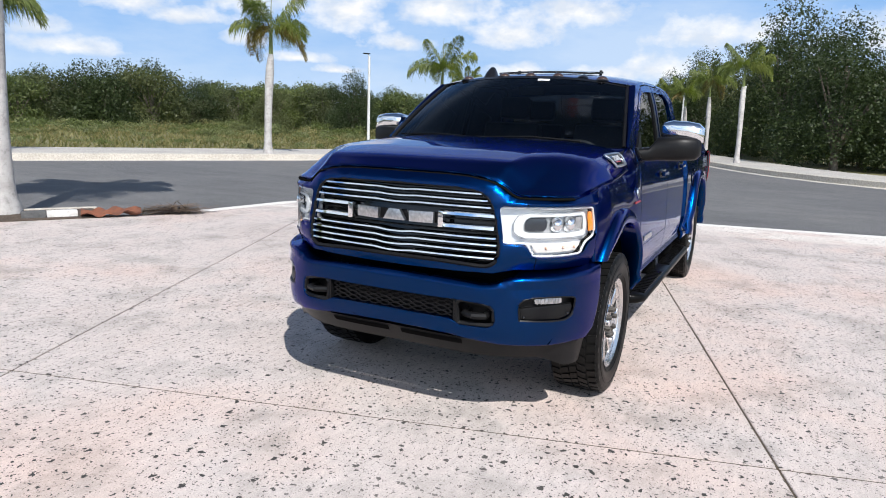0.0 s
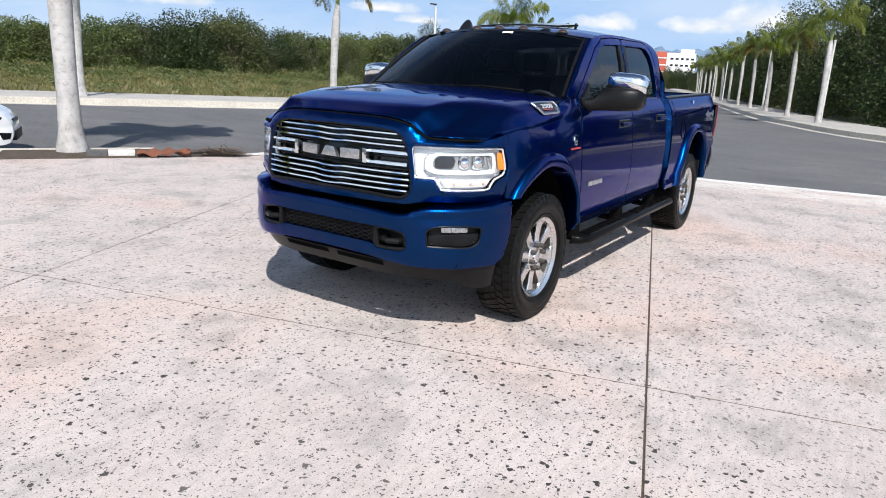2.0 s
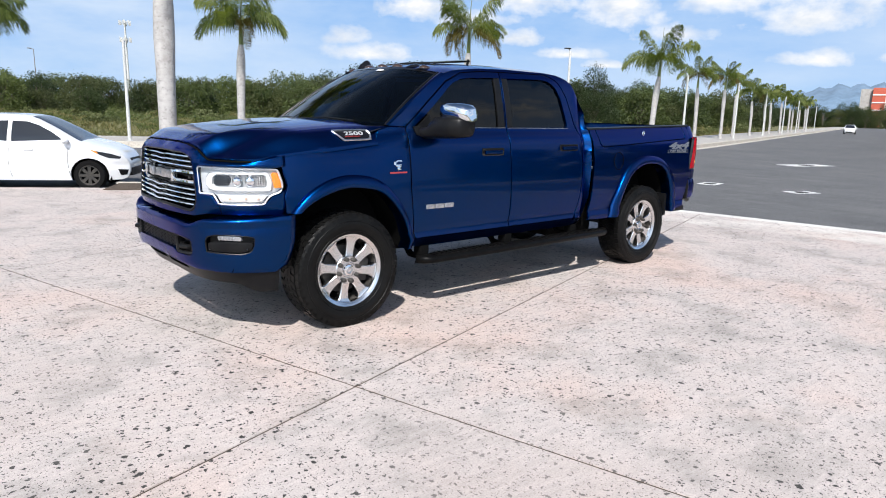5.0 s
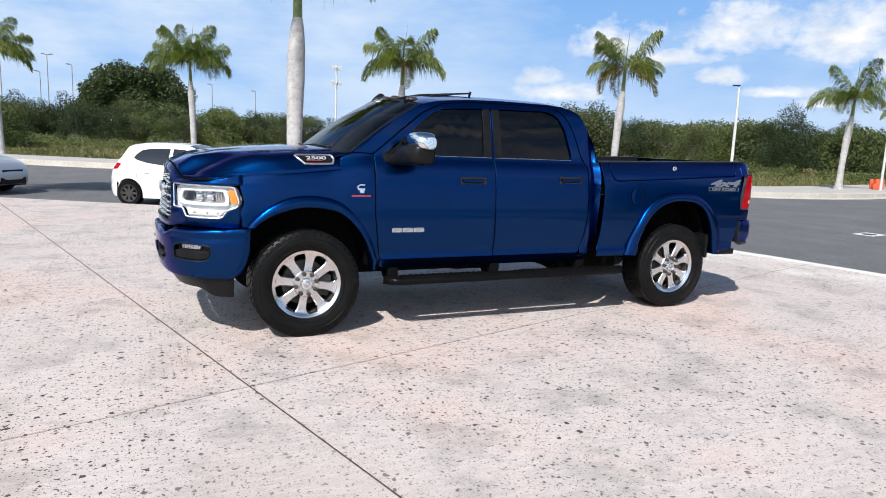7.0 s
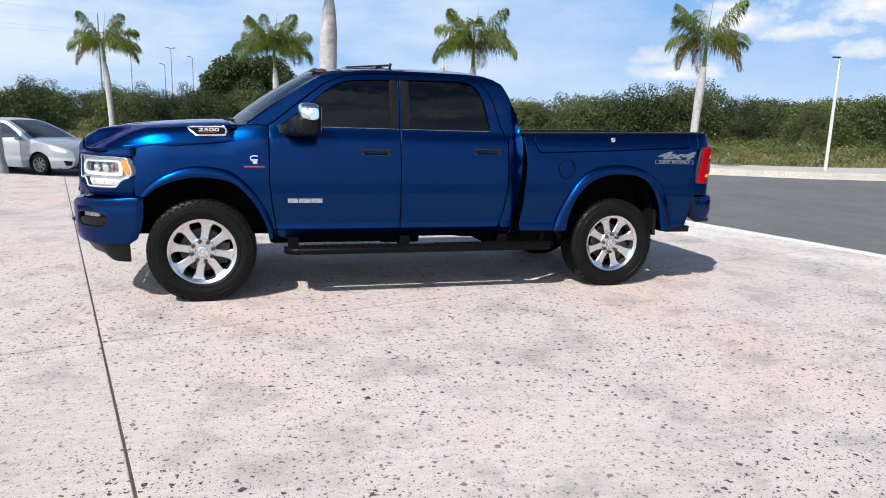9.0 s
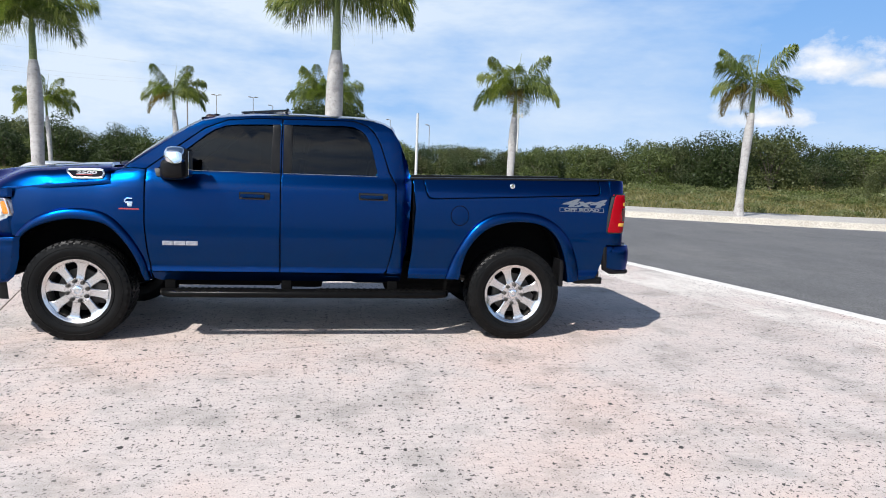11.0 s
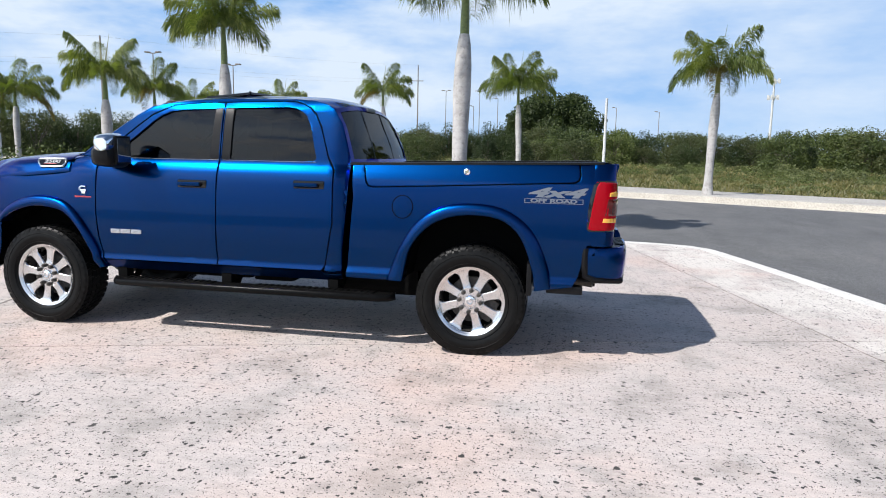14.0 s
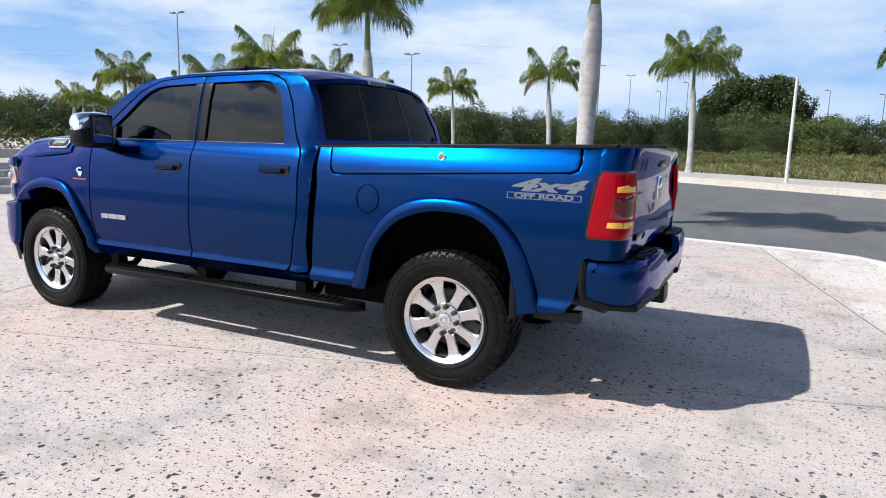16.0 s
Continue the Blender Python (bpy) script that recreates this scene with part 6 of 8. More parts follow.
def bumper_at(s, z, out=0.0):
    x, y = bumper_plan(s)
    k = max(0.25, 1 - abs(s) / 1.6)
    e = bump_top(abs(s)) - z
    waist = 0.008 * math.exp(-((e - 0.060) / 0.030) ** 2) * smooth(0.60, 0.72, abs(s))
    d = bump_in(z) * k + 0.016 * max(0.0, 1 - max(0.0, e) / 0.022) ** 2 + waist - out
    ny = 0.6 * smooth(0.5, 1.1, abs(s))
    return Vector((x + d * (1 - ny * 0.6), y - math.copysign(d * ny, s), z))


pocket = [(0.722, 0.632), (0.716, 0.70), (0.724, 0.728), (0.745, 0.742), (0.80, 0.752), (0.96, 0.750), (1.045, 0.738), (1.056, 0.722), (1.052, 0.680), (1.038, 0.648), (1.010, 0.630), (0.95, 0.621)]
top_run = [(s, bump_top(s)) for s in (0, 0.15, 0.30, 0.44, 0.48, 0.52, 0.545, 0.57, 0.585, 0.60, 0.615, 0.63, 0.645, 0.66, 0.675, 0.69, 0.71, 0.73, 0.85, 0.95, 1.05, 1.15, 1.20, 1.24, 1.305)]
hb = top_run + [(1.302, 0.70), (1.275, 0.60), (1.245, 0.535), (1.18, 0.492), (0.9, 0.492), (0.62, 0.500), (0.48, 0.516), (0.36, 0.532), (0.2, 0.540), (0, 0.542), (0, 0.622), (0.36, 0.618), (0.392, 0.606), (0.42, 0.592), (0.565, 0.590), (0.592, 0.604), (0.602, 0.628), (0.594, 0.684), (0.578, 0.702), (0.54, 0.712), (0.40, 0.722), (0, 0.722)]
bm = mirrored(hb, [pocket], 0.04, (0.835, 0.845, 0.80, 0.79))
skin(bm, bumper_at, back_in, 0.05, 0.006)
bumper = part("front_bumper", bm, BLUE, truck, "blue front bumper with black lower openings", sharp=50)
bm = bmesh.new()      # the ledge between bumper and fascia
grid(bm, lambda s, q: bumper_at(s, bump_top(abs(s)) - 0.001, -0.004 - 0.20 * q) + Vector((0, 0, (0.030 - 0.050 * (1 - smooth(0.5, 0.7, abs(s)))) * q)), np.linspace(-1.27, 1.27, 81), np.linspace(0, 1, 5))
bmesh.ops.recalc_face_normals(bm, faces=bm.faces)
part("ledge", bm, BLUE, bumper, "narrow top of the bumper")
bm = bmesh.new()
grid(bm, lambda s, z: bumper_at(s, z, -0.09), np.linspace(-0.66, 0.66, 25), np.linspace(0.56, 0.74, 5))
part("lower_grille", bm, BLACK, bumper, "black lower grille")
for k in range(4):      # wavy mesh bars
    bm = bmesh.new()
    for sg in (-1, 1):
        tube(bm, [bumper_at(s, 0.634 + 0.025 * k + sg * 0.0125 * math.sin(s * 46), -0.03) for s in np.linspace(-0.37, 0.37, 61)], 0.0042, 5)
    part("mesh_bar", bm, BLACK, bumper)
for s in (-1, 1):
    bm = bmesh.new()
    rows = [[bm.verts.new(bumper_at(s * a, z, o)) for z in np.linspace(0.60, 0.724, 4)] for a, o in ((0.376, -0.07), (0.380, -0.010), (0.398, -0.010), (0.402, -0.07))]
    for r0, r1 in zip(rows, rows[1:]):
        for i in range(3):
            bm.faces.new((r0[i], r0[i + 1], r1[i + 1], r1[i]))
    part("divider", bm, BLACK, bumper)
    bm = bmesh.new()
    ring = [bumper_at(s * a, b, -0.016) for a, b in resample([(0.405, 0.60), (0.405, 0.715), (0.54, 0.708), (0.582, 0.690), (0.592, 0.63), (0.575, 0.602), (0.43, 0.597), (0.405, 0.60)], 40)]
    tube(bm, ring, 0.013, 6, cap=False)
    part("hook_surround", bm, BLACK, bumper)
    bm = bmesh.new()
    c = bumper_at(s * 0.49, 0.648, -0.05)
    tube(bm, [c + Vector((0.05, 0.06, 0)), c + Vector((-0.03, 0.055, 0)), c + Vector((-0.055, 0.0, 0)), c + Vector((-0.03, -0.055, 0)), c + Vector((0.05, -0.06, 0))], 0.018, 8)
    part("tow_hook", bm, BLACK, bumper, "black tow hook")

    def fog_sheet(poly, out, thick=0.02, edge=0.003):
        q = poly if s > 0 else [(-a, b) for a, b in poly[::-1]]
        return skin(sheet(q, (), 0.05), lambda a, b: bumper_at(a, b, out), back_in, thick, edge)
    fog = part("fog_lamp", fog_sheet(pocket, -0.045, 0.02, 0), BLACK, bumper, "black fog lamp pocket")
    bm = bmesh.new()
    tube(bm, [bumper_at(s * a, b, -0.008) for a, b in resample(pocket + [pocket[0]], 50)], 0.007, 6, cap=False)
    part("surround", bm, BLACK, fog)
    part("lower_cover", fog_sheet([(0.728, 0.638), (0.724, 0.692), (0.76, 0.700), (0.90, 0.706), (1.035, 0.702), (1.040, 0.680), (1.028, 0.652), (1.002, 0.638), (0.95, 0.630)], -0.014, 0.03, 0.006), BLACK, fog, "black cover with two sensors")
    for c, z in ((0.745, 0.650), (1.005, 0.655)):
        bm = bmesh.new()
        bmesh.ops.create_uvsphere(bm, u_segments=10, v_segments=6, radius=0.008, matrix=Matrix.Translation(bumper_at(s * c, z, -0.011)))
        part("sensor", bm, GLOSSBLACK, fog)
    lens_ = part("lamp_lens", fog_sheet([(0.800, 0.716), (0.798, 0.738), (0.812, 0.745), (0.945, 0.743), (0.962, 0.736), (0.964, 0.714), (0.95, 0.711)], -0.020, 0.02, 0.004), SATIN, fog, "clear ribbed fog lamp")
    for k in range(7):
        bm = bmesh.new()
        tube(bm, [bumper_at(s * (0.815 + 0.022 * k), z, -0.017) for z in (0.714, 0.728, 0.742)], 0.004, 5)
        part("rib", bm, SATIN, lens_)
# black air dam under the bumper
bm = bmesh.new()


def dam_at(s, q):
    lo = 0.40 - 0.055 * smooth(0.85, 1.1, abs(s))
    p = bumper_at(s * 0.97, 0.50, -0.012)
    x, y, z = p
    return Vector((x + 0.02 + 0.07 * q * (1 - smooth(0.8, 1.2, abs(s))), y * (1 - 0.03 * q), 0.505 * (1 - q) + lo * q))


grid(bm, dam_at, np.linspace(-1.19, 1.19, 41), np.linspace(0, 1, 5))
bmesh.ops.recalc_face_normals(bm, faces=bm.faces)
border = [e for e in bm.edges if len(e.link_faces) == 1]
for v in bmesh.ops.extrude_edge_only(bm, edges=border)["geom"]:
    if isinstance(v, bmesh.types.BMVert):
        v.co.x += 0.04
part("air_dam", bm, BLACK, truck, "black plastic air dam")
for s0, s1 in ((-0.42, -0.04), (0.04, 0.42)):
    bm = bmesh.new()
    grid(bm, lambda s, q: dam_at(s, 0.10 + 0.3 * q) + Vector((-0.004, 0, 0)), np.linspace(s0, s1, 9), [0, 1])
    part("dam_slot", bm, VOIDBLACK, truck)


# wheels
def wheel(x, side):
    """A chromed eight-spoke wheel; its outer face looks to -y before it is turned."""
    R, rim_r = 0.435, 0.268
    at = pose(x, side * 0.842, 0.425, 0, 0, 0 if side < 0 else 180) @ pose(0, 0, 0, 0, 9 if x < 1 else 28.5, 0)
    bm = bmesh.new()
    face = -0.100           # plane of the spokes
    lathe(bm, [(rim_r - 0.005, -0.122), (rim_r + 0.006, -0.128), (rim_r + 0.010, -0.120), (rim_r + 0.010, -0.112)], 64, "Y")
    lathe(bm, [(rim_r - 0.005, -0.122), (rim_r - 0.020, -0.112), (rim_r - 0.024, -0.09)], 64, "Y")
    spokes = []
    for k in range(8):
        a = radians(45 * k)
        u, v = Vector((math.cos(a), 0, math.sin(a))), Vector((-math.sin(a), 0, math.cos(a)))
        rows = []
        sb = bmesh.new()
        spokes.append(sb)
        for r, w, d in ((0.070, 0.030, -0.004), (0.105, 0.033, 0.004), (0.15, 0.0325, 0.007), (0.19, 0.035, 0.005), (0.215, 0.040, 0.003), (0.231, 0.052, 0.001), (0.241, 0.078, -0.003), (0.246, 0.098, -0.006), (0.254, 0.104, -0.010)):
            rows.append([sb.verts.new(u * r + v * q + Vector((0, face + d + e, 0))) for q, e in ((-w, 0.045), (-w, 0.006), (-w * 0.82, 0.0), (w * 0.82, 0.0), (w, 0.006), (w, 0.045))])
        for r0, r1 in zip(rows, rows[1:]):
            for i in range(5):
                sb.faces.new((r0[i], r0[i + 1], r1[i + 1], r1[i]))
        bmesh.ops.recalc_face_normals(sb, faces=sb.faces)
    lathe(bm, [(0.0, face + 0.004), (0.055, face + 0.004), (0.060, face - 0.004), (0.100, face - 0.004), (0.107, face + 0.004), (0.109, face + 0.05)], 48, "Y")
    bmesh.ops.recalc_face_normals(bm, faces=bm.faces)
    w = part("wheel", bm, ALLOY, truck, "polished eight-spoke alloy wheel", m=at, sharp=28)
    bm = bmesh.new()
    lathe(bm, [(rim_r - 0.024, -0.088), (rim_r - 0.030, 0.10)], 64, "Y")
    part("barrel", bm, IRON, w, "dark inner barrel of the rim")
    for sb in spokes:
        part("spoke", sb, ALLOY, w, sharp=28)
    bm = bmesh.new()
    T = 0.143
    prof = [(rim_r - 0.002, -0.118), (rim_r + 0.012, -0.128), (rim_r + 0.030, -0.137), (0.335, -0.146), (0.350, -0.149), (0.358, -0.147), (0.395, -0.143), (0.412, -0.135), (0.423, -0.120), (0.427, -0.06), (0.428, 0.0)]
    prof = prof + [(r, -h) for r, h in prof[-2::-1]]
    lathe(bm, prof, 72, "Y")
    n = 46
    for i in range(n):        # tread blocks, staggered row by row, and shoulder lugs
        for row, (y0, y1, sk) in enumerate(((-0.130, -0.082, 0.25), (-0.074, -0.026, -0.4), (-0.020, 0.020, 0.3), (0.026, 0.074, 0.4), (0.082, 0.130, -0.25))):
            a0 = 2 * math.pi * (i + 0.37 * row) / n
            da = 2 * math.pi / n * 0.36
            co = []
            for r in (0.420, R - (0.004 if row in (0, 4) else 0.0)):
                for yy, aa in ((y0, -da), (y1, -da), (y1, da), (y0, da)):
                    a = a0 + aa + sk * (yy - (y0 + y1) / 2) * 2.2
                    co.append(bm.verts.new((r * math.cos(a), yy, r * math.sin(a))))
            for q in ((4, 5, 6, 7), (0, 1, 5, 4), (1, 2, 6, 5), (2, 3, 7, 6), (3, 0, 4, 7)):
                bm.faces.new([co[j] for j in q])
        for sd in (-1, 1):
            a0 = 2 * math.pi * (i + 0.2) / n
            da = 2 * math.pi / n * (0.30 if i % 2 else 0.36)
            co = [bm.verts.new((r * math.cos(a0 + e), sd * yy, r * math.sin(a0 + e))) for r, yy in ((0.390 if i % 2 else 0.400, 0.1445), (0.413, 0.142), (0.430, 0.128)) for e in (-da, da)]
            for q in ((0, 1, 3, 2), (2, 3, 5, 4)):
                bm.faces.new([co[j] for j in q])
    for ring in (0.300, 0.372):
        lathe(bm, [(ring - 0.003, -0.1405 if ring < 0.33 else -0.1455), (ring, -0.1445 if ring < 0.33 else -0.149), (ring + 0.003, -0.1405 if ring < 0.33 else -0.1455)], 72, "Y")
    bmesh.ops.recalc_face_normals(bm, faces=bm.faces)
    part("tyre", bm, RUBBER, w, "black all-terrain tyre", sharp=30)
    bm = bmesh.new()
    lathe(bm, [(0.0, face - 0.016), (0.030, face - 0.016), (0.040, face - 0.013), (0.046, face - 0.004), (0.048, face + 0.01)], 32, "Y")
    part("centre_cap", bm, CHROME, w)
    bm = bmesh.new()
    lathe(bm, [(0.014, face - 0.0175), (0.024, face - 0.020), (0.030, face - 0.0165)], 6, "Y")
    part("cap_emblem", bm, SATIN, w, "plain raised emblem")
    for k in range(8):
        a = radians(22.5 + 45 * k)
        bm = bmesh.new()
        lathe(bm, [(0.0, -0.030), (0.012, -0.030), (0.0175, -0.021), (0.0175, 0.0), (0.023, 0.001)], 6, "Y", at=(0.084 * math.cos(a), face - 0.004, 0.084 * math.sin(a)))
        part("lug_nut", bm, IRON, w, "dark steel wheel nut")
    bm = bmesh.new()
    lathe(bm, [(0.06, -0.03), (0.18, -0.03), (0.185, -0.01), (0.06, -0.01)], 40, "Y")
    part("brake_disc", bm, IRON, w)
    bm = bmesh.new()
    box(bm, 0.10, -0.05, -0.09, 0.21, 0.05, 0.09, 0.02)
    part("caliper", bm, IRON, w)
    bm = bmesh.new()
    lathe(bm, [(0.0, 0.02), (0.236, 0.02)], 40, "Y")
    part("backing", bm, VOIDBLACK, w)


for wx in (0.0, 3.79):
    for side in (-1, 1):
        wheel(wx, side)

# underbody: frame rails, axles, gearbox, tank
bm = bmesh.new()
for s in (-1, 1):
    box(bm, -0.85, s * 0.40 - 0.05, 0.50, 4.75, s * 0.40 + 0.05, 0.66, 0.01)
part("frame", bm, VOIDBLACK, truck)
for wx in (0.0, 3.79):
    bm = bmesh.new()
    rod(bm, (wx, -0.80, 0.425), (wx, 0.80, 0.425), 0.055, n=12)
    bmesh.ops.create_uvsphere(bm, u_segments=16, v_segments=10, radius=0.17, matrix=Matrix.Translation((wx + 0.02, 0.12 if wx < 1 else 0.0, 0.43)))
    part("axle", bm, IRON, truck)
bm = bmesh.new()
box(bm, 0.45, -0.34, 0.46, 1.9, 0.30, 0.70, 0.05)
box(bm, 2.3, -0.62, 0.45, 3.3, -0.28, 0.68, 0.05)
rod(bm, (1.9, 0, 0.5), (3.7, 0, 0.46), 0.05, n=10)
tube(bm, [(0.6, 0.5, 0.5), (2.6, 0.5, 0.5), (3.5, 0.62, 0.56), (4.3, 0.66, 0.52), (4.75, 0.62, 0.47)], 0.05, 10)
box(bm, 0.55, -0.30, 0.36, 1.62, 0.28, 0.50, 0.05)
box(bm, 1.62, -0.26, 0.34, 2.02, 0.30, 0.50, 0.05)
box(bm, 2.62, -0.62, 0.36, 3.35, 0.10, 0.50, 0.05)
rod(bm, (0.4, 0.42, 0.40), (3.4, 0.42, 0.44), 0.055, n=10)
part("underbody", bm, VOIDBLACK, truck)
bm = bmesh.new()
box(bm, -0.78, -0.58, 0.62, 0.62, 0.58, 0.70, 0.02)
box(bm, 0.60, -0.80, 0.62, 2.75, 0.80, 0.70, 0.02)
box(bm, 2.80, -0.58, 0.72, 4.70, 0.58, 0.80, 0.02)
box(bm, -0.80, -0.60, 0.55, 0.10, 0.60, 1.15, 0.05)
part("floor_pan", bm, VOIDBLACK, truck)
# unseen plates added to stop sun leaking into the truck's shadow
for s in (-1, 1):
    bm = bmesh.new()
    box(bm, -0.76, min(s * 0.45, s * 0.69), 0.565, -0.12, max(s * 0.45, s * 0.69), 0.60, 0.01)
    part("splash_shield", bm, VOIDBLACK, truck)
# unseen box added behind the grille as a block against leaking sun
bm = bmesh.new()
box(bm, -0.82, -0.70, 0.47, -0.72, 0.70, 1.14, 0.02)
part("radiator_support", bm, VOIDBLACK, truck)

# ---------------------------------------------------------------- the truck's smaller parts
def words(body, size, mat, parent, at, name="lettering", depth=0.0015, label="", squeeze=1.0, shear=0.0, bold=0.0):
    """Raised lettering in the built-in font, as a mesh."""
    cu = bpy.data.curves.new(name, "FONT")
    cu.body, cu.size, cu.extrude, cu.align_x, cu.align_y, cu.shear = body, size, depth, "CENTER", "CENTER", shear
    cu.offset = bold
    ob = bpy.data.objects.new(name, cu)
    scene.collection.objects.link(ob)
    me = bpy.data.meshes.new_from_object(ob.evaluated_get(bpy.context.evaluated_depsgraph_get()))
    bpy.data.objects.remove(ob)
    me.materials.clear()
    me.materials.append(mat)
    return part(name, me, None, parent, label, at @ Matrix.Diagonal((squeeze, 1, 1, 1)))


def blocks(parent, places, h, mat, at, label):
    for i, (c0, wd) in enumerate(places):
        bm = bmesh.new()
        box(bm, -wd / 2, -h / 2, 0, wd / 2, h / 2, 0.006, 0.002)
        part("badge_block", bm, mat, parent, label, at @ Matrix.Translation((c0, 0, 0)))


def on_left(x, z, out=0.0):
    """Where a flat thing lies on the driver's flank: its x runs along the truck, its y up."""
    w, wu = half_width(x, z), half_width(x, z + 0.03)
    lean = math.degrees(math.atan2(w - wu, 0.03))
    return pose(x, -(w + out), z, 90 - lean * 0.9, 0, 0)


for s, d in ((-1, doors_f[0]), (1, doors_f[1])):
    for door, x0, x1, zm in ((d, 1.32, 1.58, 1.268), ({-1: doors_r[0], 1: doors_r[1]}[s], 2.34, 2.60, 1.288)):
        w = half_width((x0 + x1) / 2, zm)
        # the cup's shade is put into the colour of a black plate
        bm = bmesh.new()
        box(bm, x0, s * (w - 0.010), zm - 0.034, x1, s * (w + 0.006), zm + 0.034, 0.012, 3)
        cup = part("handle", bm, GLOSSBLACK, door, "body-coloured door handle, its shaded cup drawn as a black plate")
        bm = bmesh.new()
        box(bm, x0 + 0.012, s * (w + 0.012), zm - 0.014, x1 - 0.045, s * (w + 0.038), zm + 0.016, 0.010, 3)
        part("grip", bm, BLUE, cup)
        # black strip painted in for the shade below the grip
        bm = bmesh.new()
        box(bm, x0 + 0.03, s * (w + 0.002), zm - 0.022, x1 - 0.04, s * (w + 0.0075), zm - 0.010, 0.003)
        part("recess", bm, VOIDBLACK, cup)

# badges
blocks(doors_f[0], ((-0.097, 0.085), (0.0, 0.095), (0.10, 0.095)), 0.036, SATIN, on_left(0.835, 0.852, 0.001), "plain silver badge block")
fend = next(o for o in truck.children if o.name.startswith("front_fender"))
bm = bmesh.new()
box(bm, -0.028, -0.006, 0, 0.030, 0.010, 0.006, 0.003)
tube(bm, [(0.028, 0.036, 0.003), (-0.010, 0.038, 0.003), (-0.030, 0.026, 0.003), (-0.030, 0.008, 0.003)], 0.009, 6)
box(bm, -0.012, -0.03, 0, 0.024, -0.004, 0.006, 0.002)
part("badge", bm, CHROME, fend, "plain chrome emblem", on_left(0.43, 1.183, 0.001))
bm = bmesh.new()
box(bm, -0.080, -0.006, 0, 0.080, 0.006, 0.004, 0.001)
part("badge_strip", bm, REDPAINT, fend, "small red badge strip", on_left(0.43, 1.132, 0.001))
hood_ob = next(o for o in truck.children if o.name.startswith("hood"))


def hood_side(x, z, out, s):
    """The place on the hood's steep side at a given height."""
    u = (x + 0.72) / (hood_back(0.82) + 0.72)
    lo, hi = 0.5, 1.0
    for _ in range(24):
        mid = (lo + hi) / 2
        lo, hi = (mid, hi) if hood_at(u, mid).z > z else (lo, mid)
    v = s * lo
    a, b, c = hood_at(u, v), hood_at(u + 0.02, v), hood_at(u, v * 0.97)
    n = (b - a).cross(c - a).normalized()
    if n.y * s < 0:
        n = -n
    return a + n * out


for s in (-1, 1):
    shape = [(-0.090, 1.412), (-0.084, 1.426), (-0.066, 1.434), (0.17, 1.440), (0.190, 1.434), (0.203, 1.412), (0.186, 1.386), (0.166, 1.377), (-0.050, 1.372), (-0.066, 1.378)]
    bm = sheet(shape if s > 0 else shape[::-1], (), 0.03)
    skin(bm, lambda a, b: hood_side(a, b, 0.006, s), lambda co: (0, -s, 0), 0.02, 0.001)
    plate = part("badge_plate", bm, GLOSSBLACK, hood_ob, "black badge plate in a chrome frame on the hood's side")
    bm = bmesh.new()
    ring = [hood_side(a, b, 0.009, s) for a, b in resample(shape + [shape[0]], 60)]
    tube(bm, ring, 0.0075, 6, cap=False)
    part("badge_frame", bm, SATIN, plate, "chrome frame")
    if s < 0:
        o, ex, ey = hood_side(0.06, 1.414, 0.010, s), hood_side(0.12, 1.414, 0.010, s) - hood_side(0.02, 1.412, 0.010, s), hood_side(0.07, 1.424, 0.010, s) - hood_side(0.07, 1.388, 0.010, s)
        ex = ex.normalized()
        ez = ex.cross(ey).normalized()
        ey = ez.cross(ex)
        m = Matrix((ex, ey, ez)).transposed().to_4x4()
        words("2500", 0.046, LETTER, plate, Matrix.Translation(o) @ m, label="white model number", squeeze=1.75, bold=0.001)
        bm = bmesh.new()
        box(bm, -0.080, -0.002, 0, 0.050, 0.003, 0.002)
        part("badge_strip", bm, REDPAINT, plate, "small red lettering bar", Matrix.Translation(o - ey * 0.025) @ m)
m = on_left(4.40, 1.285, 0.0015)
words("4x4", 0.096, DECAL, beds[0], m, "decal_lettering", 0.0006, "grey sporty lettering", 2.75, 0.35, 0.0042)
m = on_left(4.40, 1.226, 0.0015)
bm = bmesh.new()
for x0, y0, x1, y1 in ((-0.215, 0.0145, 0.215, 0.018), (-0.215, -0.018, 0.215, -0.0145), (-0.215, -0.0145, -0.210, 0.0145), (0.210, -0.0145, 0.215, 0.0145)):
    box(bm, x0, y0, -0.001, x1, y1, 0.0004)
part("decal_frame", bm, DECAL, beds[0], "thin grey decal frame", m)
words("OFF ROAD", 0.036, DECAL, beds[0], m @ Matrix.Translation((0, 0, 0.0008)), "decal_lettering", 0.0004, "grey lettering in a thin frame", 1.95, 0.0, 0.0016)

